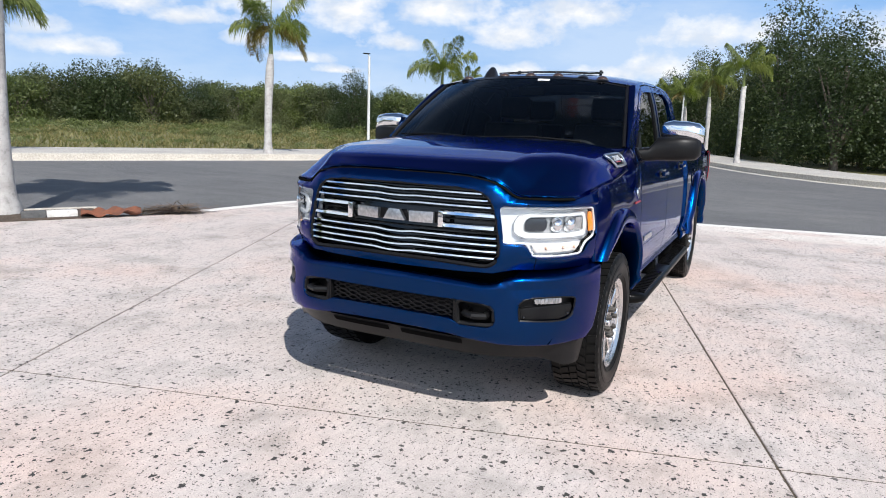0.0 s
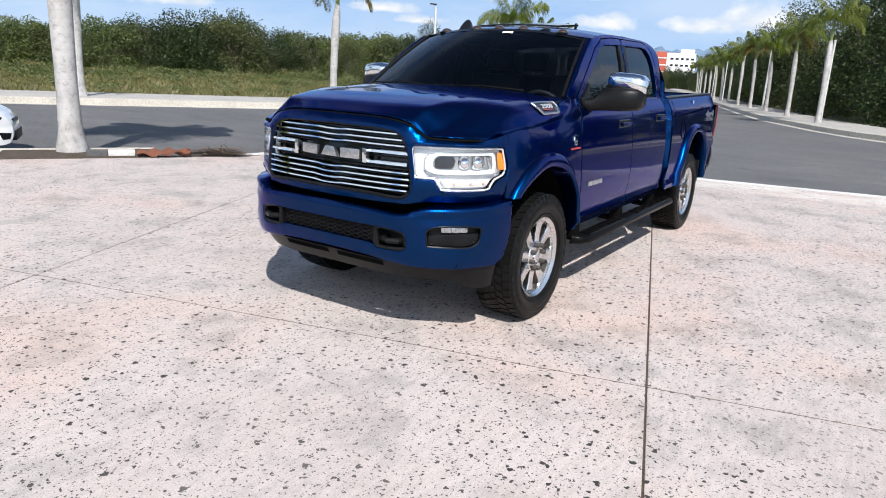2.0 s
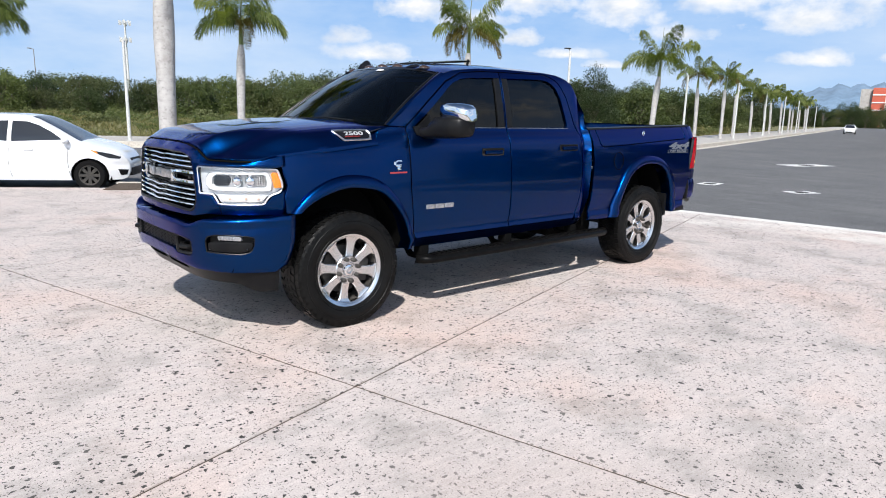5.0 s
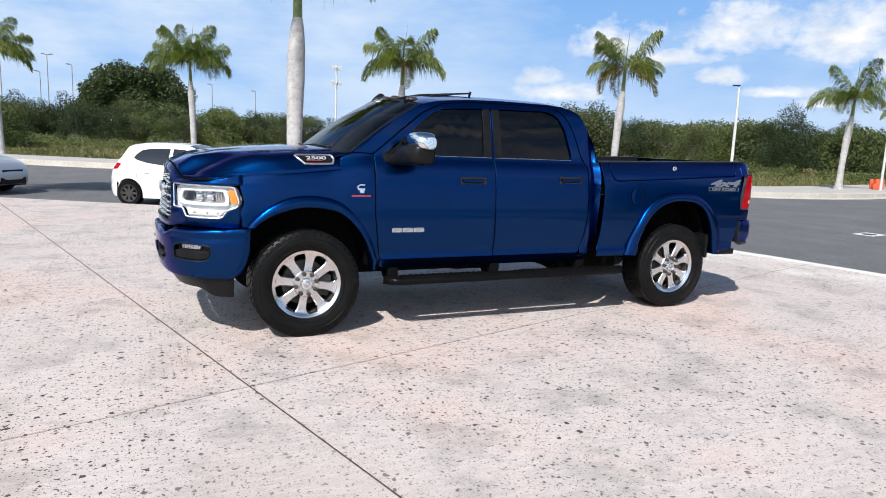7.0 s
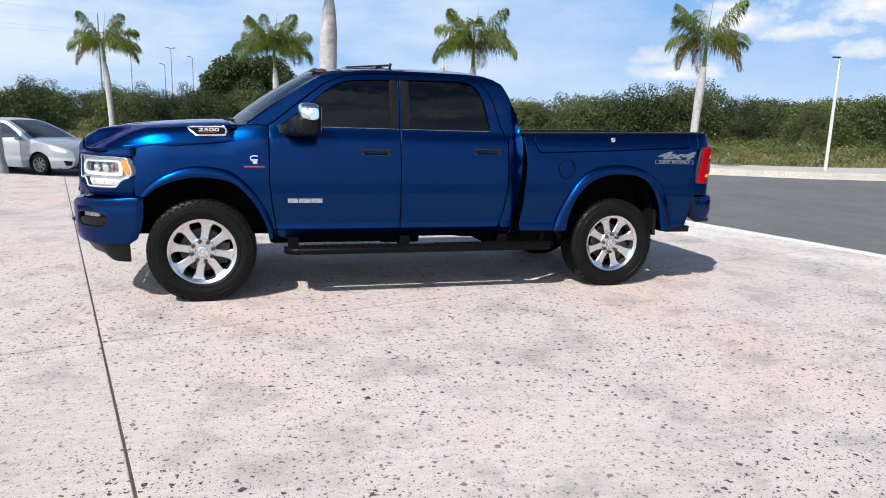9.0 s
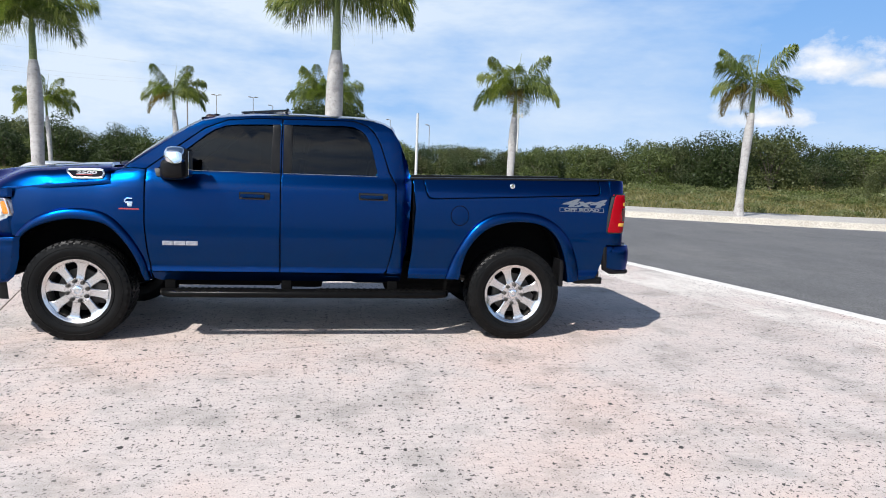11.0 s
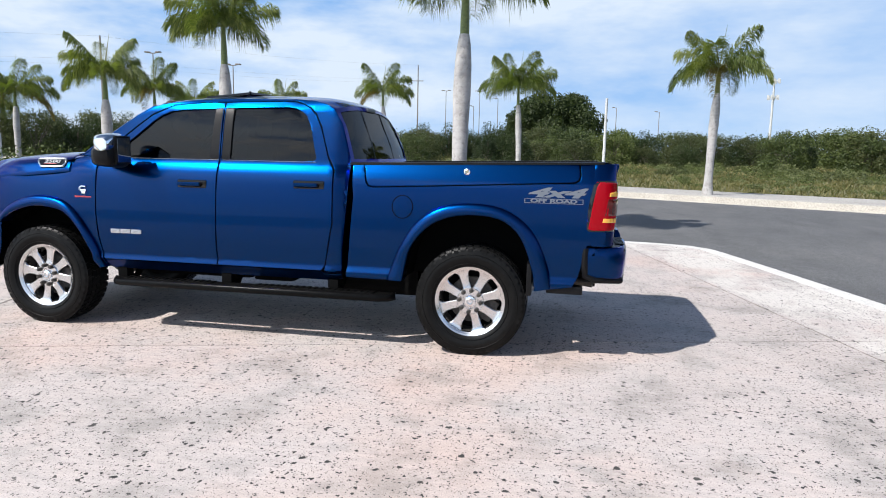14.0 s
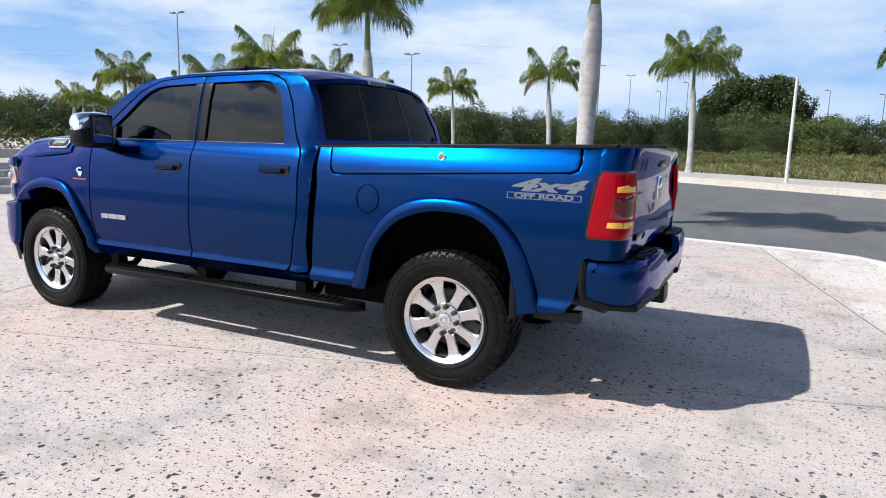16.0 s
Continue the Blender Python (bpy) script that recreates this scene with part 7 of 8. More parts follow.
# mirrors
for s in (-1, 1):
    bm = bmesh.new()
    P = lambda x, y, z: Vector((x, s * y, z))
    prof = [(0.90, 0.66, 0.80, 1.385, 1.470), (0.97, 0.68, 0.86, 1.385, 1.480), (1.02, 0.705, 0.925, 1.388, 1.555), (1.15, 0.725, 0.938, 1.392, 1.565), (1.26, 0.755, 0.938, 1.405, 1.56), (1.285, 0.80, 0.92, 1.43, 1.545)]
    rings = []
    for y, x0, x1, z0, z1 in prof:
        ring = []
        for k in range(16):
            a = 2 * math.pi * k / 16
            c, q = math.cos(a), math.sin(a)
            ring.append(bm.verts.new(P((x0 + x1) / 2 + (x1 - x0) / 2 * math.copysign(abs(c) ** 0.6, c), y, (z0 + z1) / 2 + (z1 - z0) / 2 * math.copysign(abs(q) ** 0.6, q))))
        rings.append(ring)
    for r0, r1 in zip(rings, rings[1:]):
        for k in range(16):
            bm.faces.new((r0[k], r0[(k + 1) % 16], r1[(k + 1) % 16], r1[k]))
    bm.faces.new(rings[0])
    bm.faces.new(rings[-1])
    bmesh.ops.recalc_face_normals(bm, faces=bm.faces)
    mir = part("mirror", bm, BLACK, truck, "large black towing mirror with chrome cap", sharp=50)
    bm = bmesh.new()
    prof = [(1.025, 0.80, 0.90, 1.55, 1.63), (1.04, 0.775, 0.93, 1.542, 1.655), (1.10, 0.765, 0.94, 1.54, 1.667), (1.20, 0.775, 0.945, 1.535, 1.662), (1.265, 0.785, 0.945, 1.515, 1.65), (1.30, 0.82, 0.93, 1.525, 1.62)]
    rings = []
    for y, x0, x1, z0, z1 in prof:
        ring = []
        for k in range(20):
            a = 2 * math.pi * k / 20
            c, q = math.cos(a), math.sin(a)
            ring.append(bm.verts.new(P((x0 + x1) / 2 + (x1 - x0) / 2 * math.copysign(abs(c) ** 0.65, c), y, (z0 + z1) / 2 + (z1 - z0) / 2 * math.copysign(abs(q) ** 0.65, q))))
        rings.append(ring)
    for r0, r1 in zip(rings, rings[1:]):
        for k in range(20):
            bm.faces.new((r0[k], r0[(k + 1) % 20], r1[(k + 1) % 20], r1[k]))
    bm.faces.new(rings[0])
    bm.faces.new(rings[-1])
    bmesh.ops.recalc_face_normals(bm, faces=bm.faces)
    part("mirror_cap", bm, CHROME, mir, "chrome mirror cap", sharp=50)
    bm = bmesh.new()
    box(bm, 0.925, min(s * 1.04, s * 1.225), 1.42, 0.958, max(s * 1.04, s * 1.225), 1.645, 0.014, 3)
    part("mirror_frame", bm, BLACK, mir)
    bm = bmesh.new()
    box(bm, 0.957, min(s * 1.055, s * 1.21), 1.435, 0.961, max(s * 1.055, s * 1.21), 1.63, 0.002)
    part("mirror_glass", bm, CHROME, mir, "mirror glass")
    bm = bmesh.new()
    tri = [(0.62, 1.475), (0.64, 1.41), (0.76, 1.40), (0.80, 1.475), (0.80, 1.575), (0.675, 1.478)]
    sh = sheet(tri, (), 0.06)
    skin(sh, lambda a, b: left(a, b) - Vector((0, 0.010, 0)), lambda co: (0, 1, 0), 0.02, 0.004)
    if s > 0:
        flip_y(sh)
    bm.free()
    part("mirror_foot", sh, BLACK, mir)

# running boards
for s in (-1, 1):
    y0, y1 = s * 0.83, s * 1.035
    lo, hi = min(y0, y1), max(y0, y1)
    bm = bmesh.new()
    rows = []
    for x, inset in ((0.66, 0.10), (0.70, 0.035), (0.76, 0.0), (3.06, 0.0), (3.14, 0.04), (3.18, 0.11)):
        o = 1.035 - inset
        rows.append([bm.verts.new((x, s * y, z)) for y, z in ((0.912, 0.415), (o - 0.03, 0.385), (o - 0.008, 0.395), (o, 0.415), (o - 0.004, 0.435), (o - 0.02, 0.447), (0.912, 0.450))])
    for r0, r1 in zip(rows, rows[1:]):
        for i in range(7):
            bm.faces.new((r0[i], r0[(i + 1) % 7], r1[(i + 1) % 7], r1[i]))
    bm.faces.new(rows[0])
    bm.faces.new(rows[-1])
    bmesh.ops.recalc_face_normals(bm, faces=bm.faces)
    board = part("running_board", bm, TREADBLACK, truck, "black side step with ribbed treads", sharp=40)
    for a, b in ((0.80, 1.62), (1.98, 3.02)):
        bm = bmesh.new()
        box(bm, a, s * 0.966 - 0.050, 0.447, b, s * 0.966 + 0.050, 0.456, 0.003)
        n = int((b - a) / 0.055)
        for k in range(n):
            x = a + 0.03 + k * (b - a - 0.05) / n
            box(bm, x, s * 0.966 - 0.045, 0.454, x + 0.028, s * 0.966 + 0.045, 0.461, 0.002, 1)
        part("tread", bm, TREADBLACK, board)
    for x in (0.74, 1.72, 2.66):
        bm = bmesh.new()
        tube(bm, [(x, s * 0.95, 0.42), (x, s * 0.74, 0.425), (x, s * 0.60, 0.56)], 0.028, 8)
        box(bm, x - 0.045, min(s * 0.84, s * 0.93), 0.42, x + 0.045, max(s * 0.84, s * 0.93), 0.53, 0.012)
        part("bracket", bm, VOIDBLACK, board)

# roof: marker lamps, antenna, tilted sunroof


def roof_point(x, y):
    u = min(1, max(0, (x - 1.01) / 1.62))
    w = half_width(1.01 + 1.62 * u, tz(1.01 + 1.62 * u))
    return Vector(roof_at(u, max(-1, min(1, y / w))))


for y in (-0.54, -0.215, 0.0, 0.215, 0.54):
    p0 = roof_point(1.13 + 0.10 * (1 - (y / 0.7) ** 2), y)
    p0.x = 1.02 - 0.055 * (1 - (y / 0.6) ** 2)
    p0.z = roof_point(1.08, y).z - 0.012
    bm = bmesh.new()
    bmesh.ops.create_uvsphere(bm, u_segments=18, v_segments=10, radius=1)
    for v in bm.verts:
        v.co = Vector((v.co.x * (0.075 if v.co.x > 0 else 0.045), v.co.y * 0.045, max(v.co.z, -0.2) * 0.034))
    lamp = part("marker_lamp", bm, AMBERDARK, truck, "smoked amber roof marker lamp", Matrix.Translation(p0))
    bm = bmesh.new()
    lathe(bm, [(0.0, -0.012), (0.052, -0.012), (0.056, -0.004), (0.050, 0.004)], 20)
    part("base", bm, GLOSSBLACK, lamp, m=Matrix.Diagonal((1.4, 1, 1, 1)))
for y, sx, sy, h in ((0.345, 0.075, 0.055, 0.085), (-0.395, 0.075, 0.045, 0.030)):
    bm = bmesh.new()
    bmesh.ops.create_uvsphere(bm, u_segments=18, v_segments=12, radius=1)
    for v in bm.verts:
        t_ = max(v.co.z, 0)
        v.co = Vector((v.co.x * sx * (1 - 0.25 * t_) + 0.03 * t_, v.co.y * sy * (1 - 0.35 * t_), max(v.co.z, -0.15) * h))
    q = roof_point(1.08, y)
    part("roof_fin", bm, GLOSSBLACK, truck, "black rounded roof fin", Matrix.Translation((1.01, y, q.z - 0.006)))
bm = bmesh.new()
grid(bm, lambda u, v: Vector((1.26 + 0.42 * u, 0.38 * v, 2.022 + 0.040 * u + 0.012 * (1 - v * v))), np.linspace(0, 1, 7), np.linspace(-1, 1, 9))
border = [e for e in bm.edges if len(e.link_faces) == 1]
for v in bmesh.ops.extrude_edge_only(bm, edges=border)["geom"]:
    if isinstance(v, bmesh.types.BMVert):
        v.co.z -= 0.016
bmesh.ops.recalc_face_normals(bm, faces=bm.faces)
part("sunroof", bm, GLOSSBLACK, truck, "dark sunroof glass tilted open")
for s in (-1, 1):
    bm = bmesh.new()
    rod(bm, (1.66, s * 0.36, 2.0), (1.68, s * 0.36, 2.07), 0.012, n=6)
    part("sunroof_arm", bm, BLACK, truck)

# bed: inner walls, floor, rails, tailgate, lamps, bumper
# the floor is unseen, raised over the wheel wells to block leaking sun
for nm, q in (("bed_floor", (2.84, -0.80, 1.125, 4.78, 0.80, 1.145)), ("bed_wall", (2.84, -0.84, 1.15, 4.78, -0.80, 1.46)), ("bed_wall", (2.84, 0.80, 1.15, 4.78, 0.84, 1.46)), ("bed_front_wall", (2.83, -0.90, 0.70, 2.86, 0.90, 1.45))):
    bm = bmesh.new()
    box(bm, *q, 0.006)
    part(nm, bm, BLACK, truck, "black bed lining")
for s in (-1, 1):
    bm = bmesh.new()
    rows = []
    for x in (2.80, 2.92, 3.5, 4.2, 4.60, 4.76):
        zt = float(np.interp(x, [2.8, 4.76], [1.462, 1.508]))
        w = half_width(x, zt - 0.02)
        rows.append([bm.verts.new((x, s * y, z)) for y, z in ((w - 0.004, zt - 0.006), (w - 0.006, zt + 0.008), (w - 0.03, zt + 0.014), (0.80, zt + 0.012), (0.795, zt - 0.05))])
    for r0, r1 in zip(rows, rows[1:]):
        for i in range(4):
            bm.faces.new((r0[i], r0[i + 1], r1[i + 1], r1[i]))
    bmesh.ops.recalc_face_normals(bm, faces=bm.faces)
    part("bed_rail", bm, BLACK, truck, "black bed rail cap", sharp=40)
bm = bmesh.new()
tail = [(-0.785, 0.925), (0.785, 0.925), (0.785, 1.49), (0.76, 1.506), (-0.76, 1.506), (-0.785, 1.49)]
bm = sheet(tail, (), 0.06)
tail_x = lerp([0.92, 1.0, 1.10, 1.16, 1.36, 1.42, 1.455, 1.49, 1.506], [4.845, 4.852, 4.853, 4.838, 4.834, 4.842, 4.868, 4.872, 4.866])
skin(bm, lambda a, b: Vector((tail_x(b) + 0.022 * (1 - (a / 0.79) ** 2), a, b)), lambda co: (-1, 0, 0), 0.05, 0.007)
gate = part("tailgate", bm, BLUE, truck, "blue tailgate with a lip along its top", sharp=40)
bm = bmesh.new()
lathe(bm, [(0.0, 0.012), (0.05, 0.012), (0.075, 0.008), (0.085, 0.0)], 6, "X", at=(4.86, 0.0, 1.25))
part("emblem", bm, CHROME, gate, "plain chrome emblem")
bm = bmesh.new()
box(bm, 4.855, -0.09, 1.385, 4.880, 0.09, 1.43, 0.008)
part("handle", bm, GLOSSBLACK, gate)
for a, b, z in ((-0.70, -0.45, 1.00), (0.48, 0.70, 1.02)):
    bm = bmesh.new()
    box(bm, 4.862, a, z - 0.02, 4.868, b, z + 0.02, 0.002)
    part("nameplate", bm, SATIN if a > 0 else GLOSSBLACK, gate, "small plain nameplate")
TLP = [(4.60, 1.0), (4.72, 0.998), (4.785, 0.985), (4.825, 0.955), (4.845, 0.91), (4.852, 0.85), (4.855, 0.79)]


def tl_at(s_, z, out, sd):
    P = np.array(TLP)
    d = np.concatenate([[0], np.cumsum(np.linalg.norm(np.diff(P, axis=0), axis=1))])
    x, y = float(np.interp(s_, d, P[:, 0])), float(np.interp(s_, d, P[:, 1]))
    k = smooth(0.0, 0.35, s_)
    bulge = 0.010 * math.sin(math.pi * min(1, max(0, (z - 1.02) / 0.36)))
    return Vector((x + (out + bulge) * k, sd * (y + (out + bulge) * (1 - k)), z))


for sd in (-1, 1):
    def lampsheet(poly, out, thick=0.02, edge=0.004):
        bm = sheet(poly if sd < 0 else poly[::-1], (), 0.03)
        return skin(bm, lambda a, b: tl_at(a, b, out, sd), lambda co: (-0.6, -0.6 * sd, 0), thick, edge)
    lp = part("tail_lamp", lampsheet([(0.128, 1.376), (0.112, 1.35), (0.092, 1.255), (0.062, 1.035), (0.074, 1.022), (0.395, 1.022), (0.398, 1.376)], 0.006, 0.04, 0.008), REDLENS, truck, "red tail lamp with indicator bars coloured as when lit")
    part("lamp_surround", lampsheet([(0.140, 1.386), (0.102, 1.355), (0.080, 1.255), (0.050, 1.03), (0.066, 1.012), (0.398, 1.012), (0.400, 1.386)], 0.002, 0.03, 0.004), GLOSSBLACK, lp, "thin black surround")
    part("smoked_lens", lampsheet([(0.185, 1.252), (0.168, 1.13), (0.335, 1.13), (0.338, 1.255)], 0.0085, 0.01, 0.003), DARKRED, lp, "dark smoked red centre")
    part("indicator", lampsheet([(0.200, 1.300), (0.196, 1.272), (0.365, 1.272), (0.365, 1.305), (0.30, 1.300), (0.26, 1.312)], 0.0085, 0.01, 0.003), LIT_YELLOW, lp, "indicator bar coloured as when lit")
    part("indicator", lampsheet([(0.160, 1.112), (0.155, 1.082), (0.29, 1.078), (0.36, 1.092), (0.36, 1.112)], 0.0085, 0.01, 0.003), LIT_YELLOW, lp, "indicator bar coloured as when lit")


def corner_at(s_, z, sd, out=0.0):
    """The bed's rear corner, wrapped from the flank to the tailgate."""
    p = tl_at(s_, 1.0, out, sd)
    hw = half_width(4.62, z)
    k = (hw - 0.79) / 0.21
    return Vector((p.x, sd * (0.79 + (abs(p.y) - 0.79) * k), z))


for sd in (-1, 1):
    for lo, hi in ((1.372, 1.505), (0.905, 1.026)):
        bm = bmesh.new()
        grid(bm, lambda a, z: corner_at(a, z, sd), np.linspace(0.09, 0.40, 14), np.linspace(lo, hi, 6))
        for v in bmesh.ops.extrude_edge_only(bm, edges=[e for e in bm.edges if len(e.link_faces) == 1])["geom"]:
            if isinstance(v, bmesh.types.BMVert):
                v.co += Vector((-0.02, -sd * 0.02, 0))
        bmesh.ops.recalc_face_normals(bm, faces=bm.faces)
        part("bed_corner", bm, BLUE, truck, sharp=40)
    bm = bmesh.new()
    grid(bm, lambda a, z: corner_at(a, z, sd, -0.03), np.linspace(0.09, 0.40, 10), np.linspace(1.02, 1.38, 5))
    part("lamp_pocket", bm, VOIDBLACK, truck)
    bm = bmesh.new()
    box(bm, 4.37, min(sd * 0.90, sd * 0.985), 0.530, 4.64, max(sd * 0.90, sd * 0.985), 0.592, 0.012)
    part("valance", bm, BLACK, truck, "black lower trim behind the wheel")
RB = [(0, 4.985), (0.35, 4.985), (0.55, 4.98), (0.80, 4.955), (0.92, 4.915), (0.985, 4.83), (1.0, 4.70), (1.0, 4.645)]
rb_plan = plan(RB)
rb_in = lerp([0.60, 0.64, 0.70, 0.80, 0.86, 0.885, 0.90], [0.05, 0.028, 0.008, 0.0, 0.004, 0.012, 0.028])


def rb_at(s_, z, out=0.0):
    x, y = rb_plan(s_)
    ny = smooth(0.7, 1.1, abs(s_))
    d = rb_in(z) - out
    return Vector((x - d * (1 - ny), y - math.copysign(d * ny, s_), z))


hb = [(0, 0.80), (0.22, 0.80), (0.27, 0.82), (0.32, 0.895), (0.9, 0.895), (1.17, 0.895), (1.255, 0.892), (1.23, 0.76), (1.20, 0.672), (0.9, 0.655), (0.35, 0.66), (0.27, 0.70), (0, 0.70)]
bm = sheet(hb, (), 0.05)
other = sheet([(-a, b) for a, b in hb[::-1]], (), 0.05)
tmp = bpy.data.meshes.new("tmp")
other.to_mesh(tmp)
other.free()
bm.from_mesh(tmp)
bpy.data.meshes.remove(tmp)
bmesh.ops.remove_doubles(bm, verts=bm.verts, dist=1e-4)
skin(bm, rb_at, lambda co: (-1, 0, 0) if abs(co.y) < 0.9 else (0, -math.copysign(1, co.y), 0), 0.05, 0.010)
rbump = part("rear_bumper", bm, BLUE, truck, "blue rear bumper with black step pads", sharp=50)
for s in (-1, 1):
    bm = bmesh.new()
    grid(bm, lambda a, q: Vector((4.70, s * min(0.94, abs(rb_at(a, 0.893).y)), 0.897)).lerp(Vector(rb_at(s * a, 0.893)) + Vector((-0.03, 0, 0.004)), q), np.linspace(0.32, 1.05, 15), np.linspace(0, 1, 5))
    bmesh.ops.recalc_face_normals(bm, faces=bm.faces)
    pad = part("step_pad", bm, BLACK, rbump, "black ribbed step pad")
    for k in range(9):
        bm = bmesh.new()
        y = s * (0.36 + 0.05 * k)
        box(bm, 4.87, y - 0.012, 0.898, 4.94, y + 0.012, 0.907, 0.003, 1)
        part("rib", bm, BLACK, pad)
    bm = bmesh.new()
    tube(bm, [rb_at(s * a, z, -0.006) for a, z in ((1.268, 0.885), (1.245, 0.78), (1.215, 0.68), (1.15, 0.650), (0.9, 0.640), (0.4, 0.645))], 0.026, 8)
    part("trim", bm, BLACK, rbump)
bm = bmesh.new()
box(bm, 4.80, -0.33, 0.62, 4.955, 0.33, 0.81, 0.02)
recess = part("plate_recess", bm, BLACK, rbump)
bm = bmesh.new()
box(bm, 4.953, -0.155, 0.705, 4.960, 0.155, 0.80, 0.003)
plate = part("number_plate", bm, WHITEPLASTIC, rbump, "white number plate with plain bars")
bm = bmesh.new()
for k in range(6):
    box(bm, 4.958, -0.11 + 0.04 * k, 0.73, 4.962, -0.085 + 0.04 * k, 0.775)
part("bars", bm, BLACK, plate)
bm = bmesh.new()
box(bm, 4.70, -0.09, 0.50, 4.96, 0.09, 0.62, 0.02)
rod(bm, (4.80, -0.30, 0.55), (4.80, 0.30, 0.55), 0.04, n=10)
part("tow_hitch", bm, BLACK, truck)
bm = bmesh.new()
tube(bm, [(4.30, -0.62, 0.60), (4.55, -0.64, 0.585), (4.72, -0.70, 0.575)], 0.035, 12)
part("exhaust_tip", bm, IRON, truck)
for s in (-1, 1):
    bm = bmesh.new()
    box(bm, 4.22, min(s * 0.76, s * 0.98), 0.50, 4.26, max(s * 0.76, s * 0.98), 0.75, 0.012)
    part("mud_flap", bm, BLACK, truck)
    bm = bmesh.new()
    rod(bm, (3.62, s * 0.55, 0.50), (3.50, s * 0.48, 1.0), 0.035, n=10)
    tube(bm, [(3.0, s * 0.52, 0.58), (3.4, s * 0.52, 0.50), (3.79, s * 0.52, 0.46), (4.2, s * 0.52, 0.50), (4.55, s * 0.52, 0.62)], 0.03, 6)
    part("spring", bm, IRON, truck)

# cabin
bm = bmesh.new()
grid(bm, lambda v, q: Vector((0.42 + 0.38 * q + 0.1 * v * v * (1 - q), 0.84 * v, 1.44 - 0.0 * q - 0.05 * v * v)), np.linspace(-1, 1, 15), np.linspace(0, 1, 5))
box(bm, 0.55, -0.84, 1.02, 0.86, 0.84, 1.40, 0.04)
part("dashboard", bm, FABRIC, truck, "dark dashboard")
bm = bmesh.new()
n = 32
tube(bm, [(1.02 - 0.075 * math.sin(2 * math.pi * k / n), -0.42 + 0.19 * math.cos(2 * math.pi * k / n), 1.32 + 0.175 * math.sin(2 * math.pi * k / n)) for k in range(n + 1)], 0.016, 8, cap=False)
wheel_ = part("steering_wheel", bm, FABRIC, truck)
bm = bmesh.new()
box(bm, 0.98, -0.50, 1.28, 1.05, -0.34, 1.36, 0.02)
tube(bm, [(1.0, -0.60, 1.32), (1.01, -0.42, 1.32), (1.0, -0.24, 1.32)], 0.014, 6)
tube(bm, [(0.82, -0.42, 1.22), (1.0, -0.42, 1.30)], 0.03, 8)
part("hub", bm, FABRIC, wheel_)
for y, x in ((-0.42, 1.50), (0.42, 1.50), (-0.45, 2.30), (0.45, 2.30)):
    bm = bmesh.new()
    box(bm, x - 0.35, y - 0.26, 0.95, x + 0.18, y + 0.26, 1.12, 0.05, 3)
    seat = part("seat", bm, FABRIC, truck, "dark leather seat")
    bm = bmesh.new()
    box(bm, -0.07, -0.26, 0, 0.07, 0.26, 0.58, 0.05, 3)
    part("backrest", bm, FABRIC, seat, m=pose(x + 0.14, y, 1.05, 0, 12, 0))
    bm = bmesh.new()
    box(bm, -0.05, -0.14, 0, 0.05, 0.14, 0.19, 0.04, 3)
    part("headrest", bm, FABRIC, seat, m=pose(x + 0.28, y, 1.66, 0, 10, 0))
bm = bmesh.new()
box(bm, 0.98, -0.10, 1.83, 1.02, 0.10, 1.89, 0.012)
part("rear_view_mirror", bm, GLOSSBLACK, truck)
bm = bmesh.new()
q = [Vector(shield_at(s_, z)) + Vector((-0.004, 0, 0.005)) for s_, z in ((-0.14, 0.905), (-0.26, 0.905), (-0.26, 0.94), (-0.14, 0.94))]
bm.faces.new([bm.verts.new(v) for v in q])
part("sticker", bm, WHITEPLASTIC, windshield, "small white sticker on the glass")


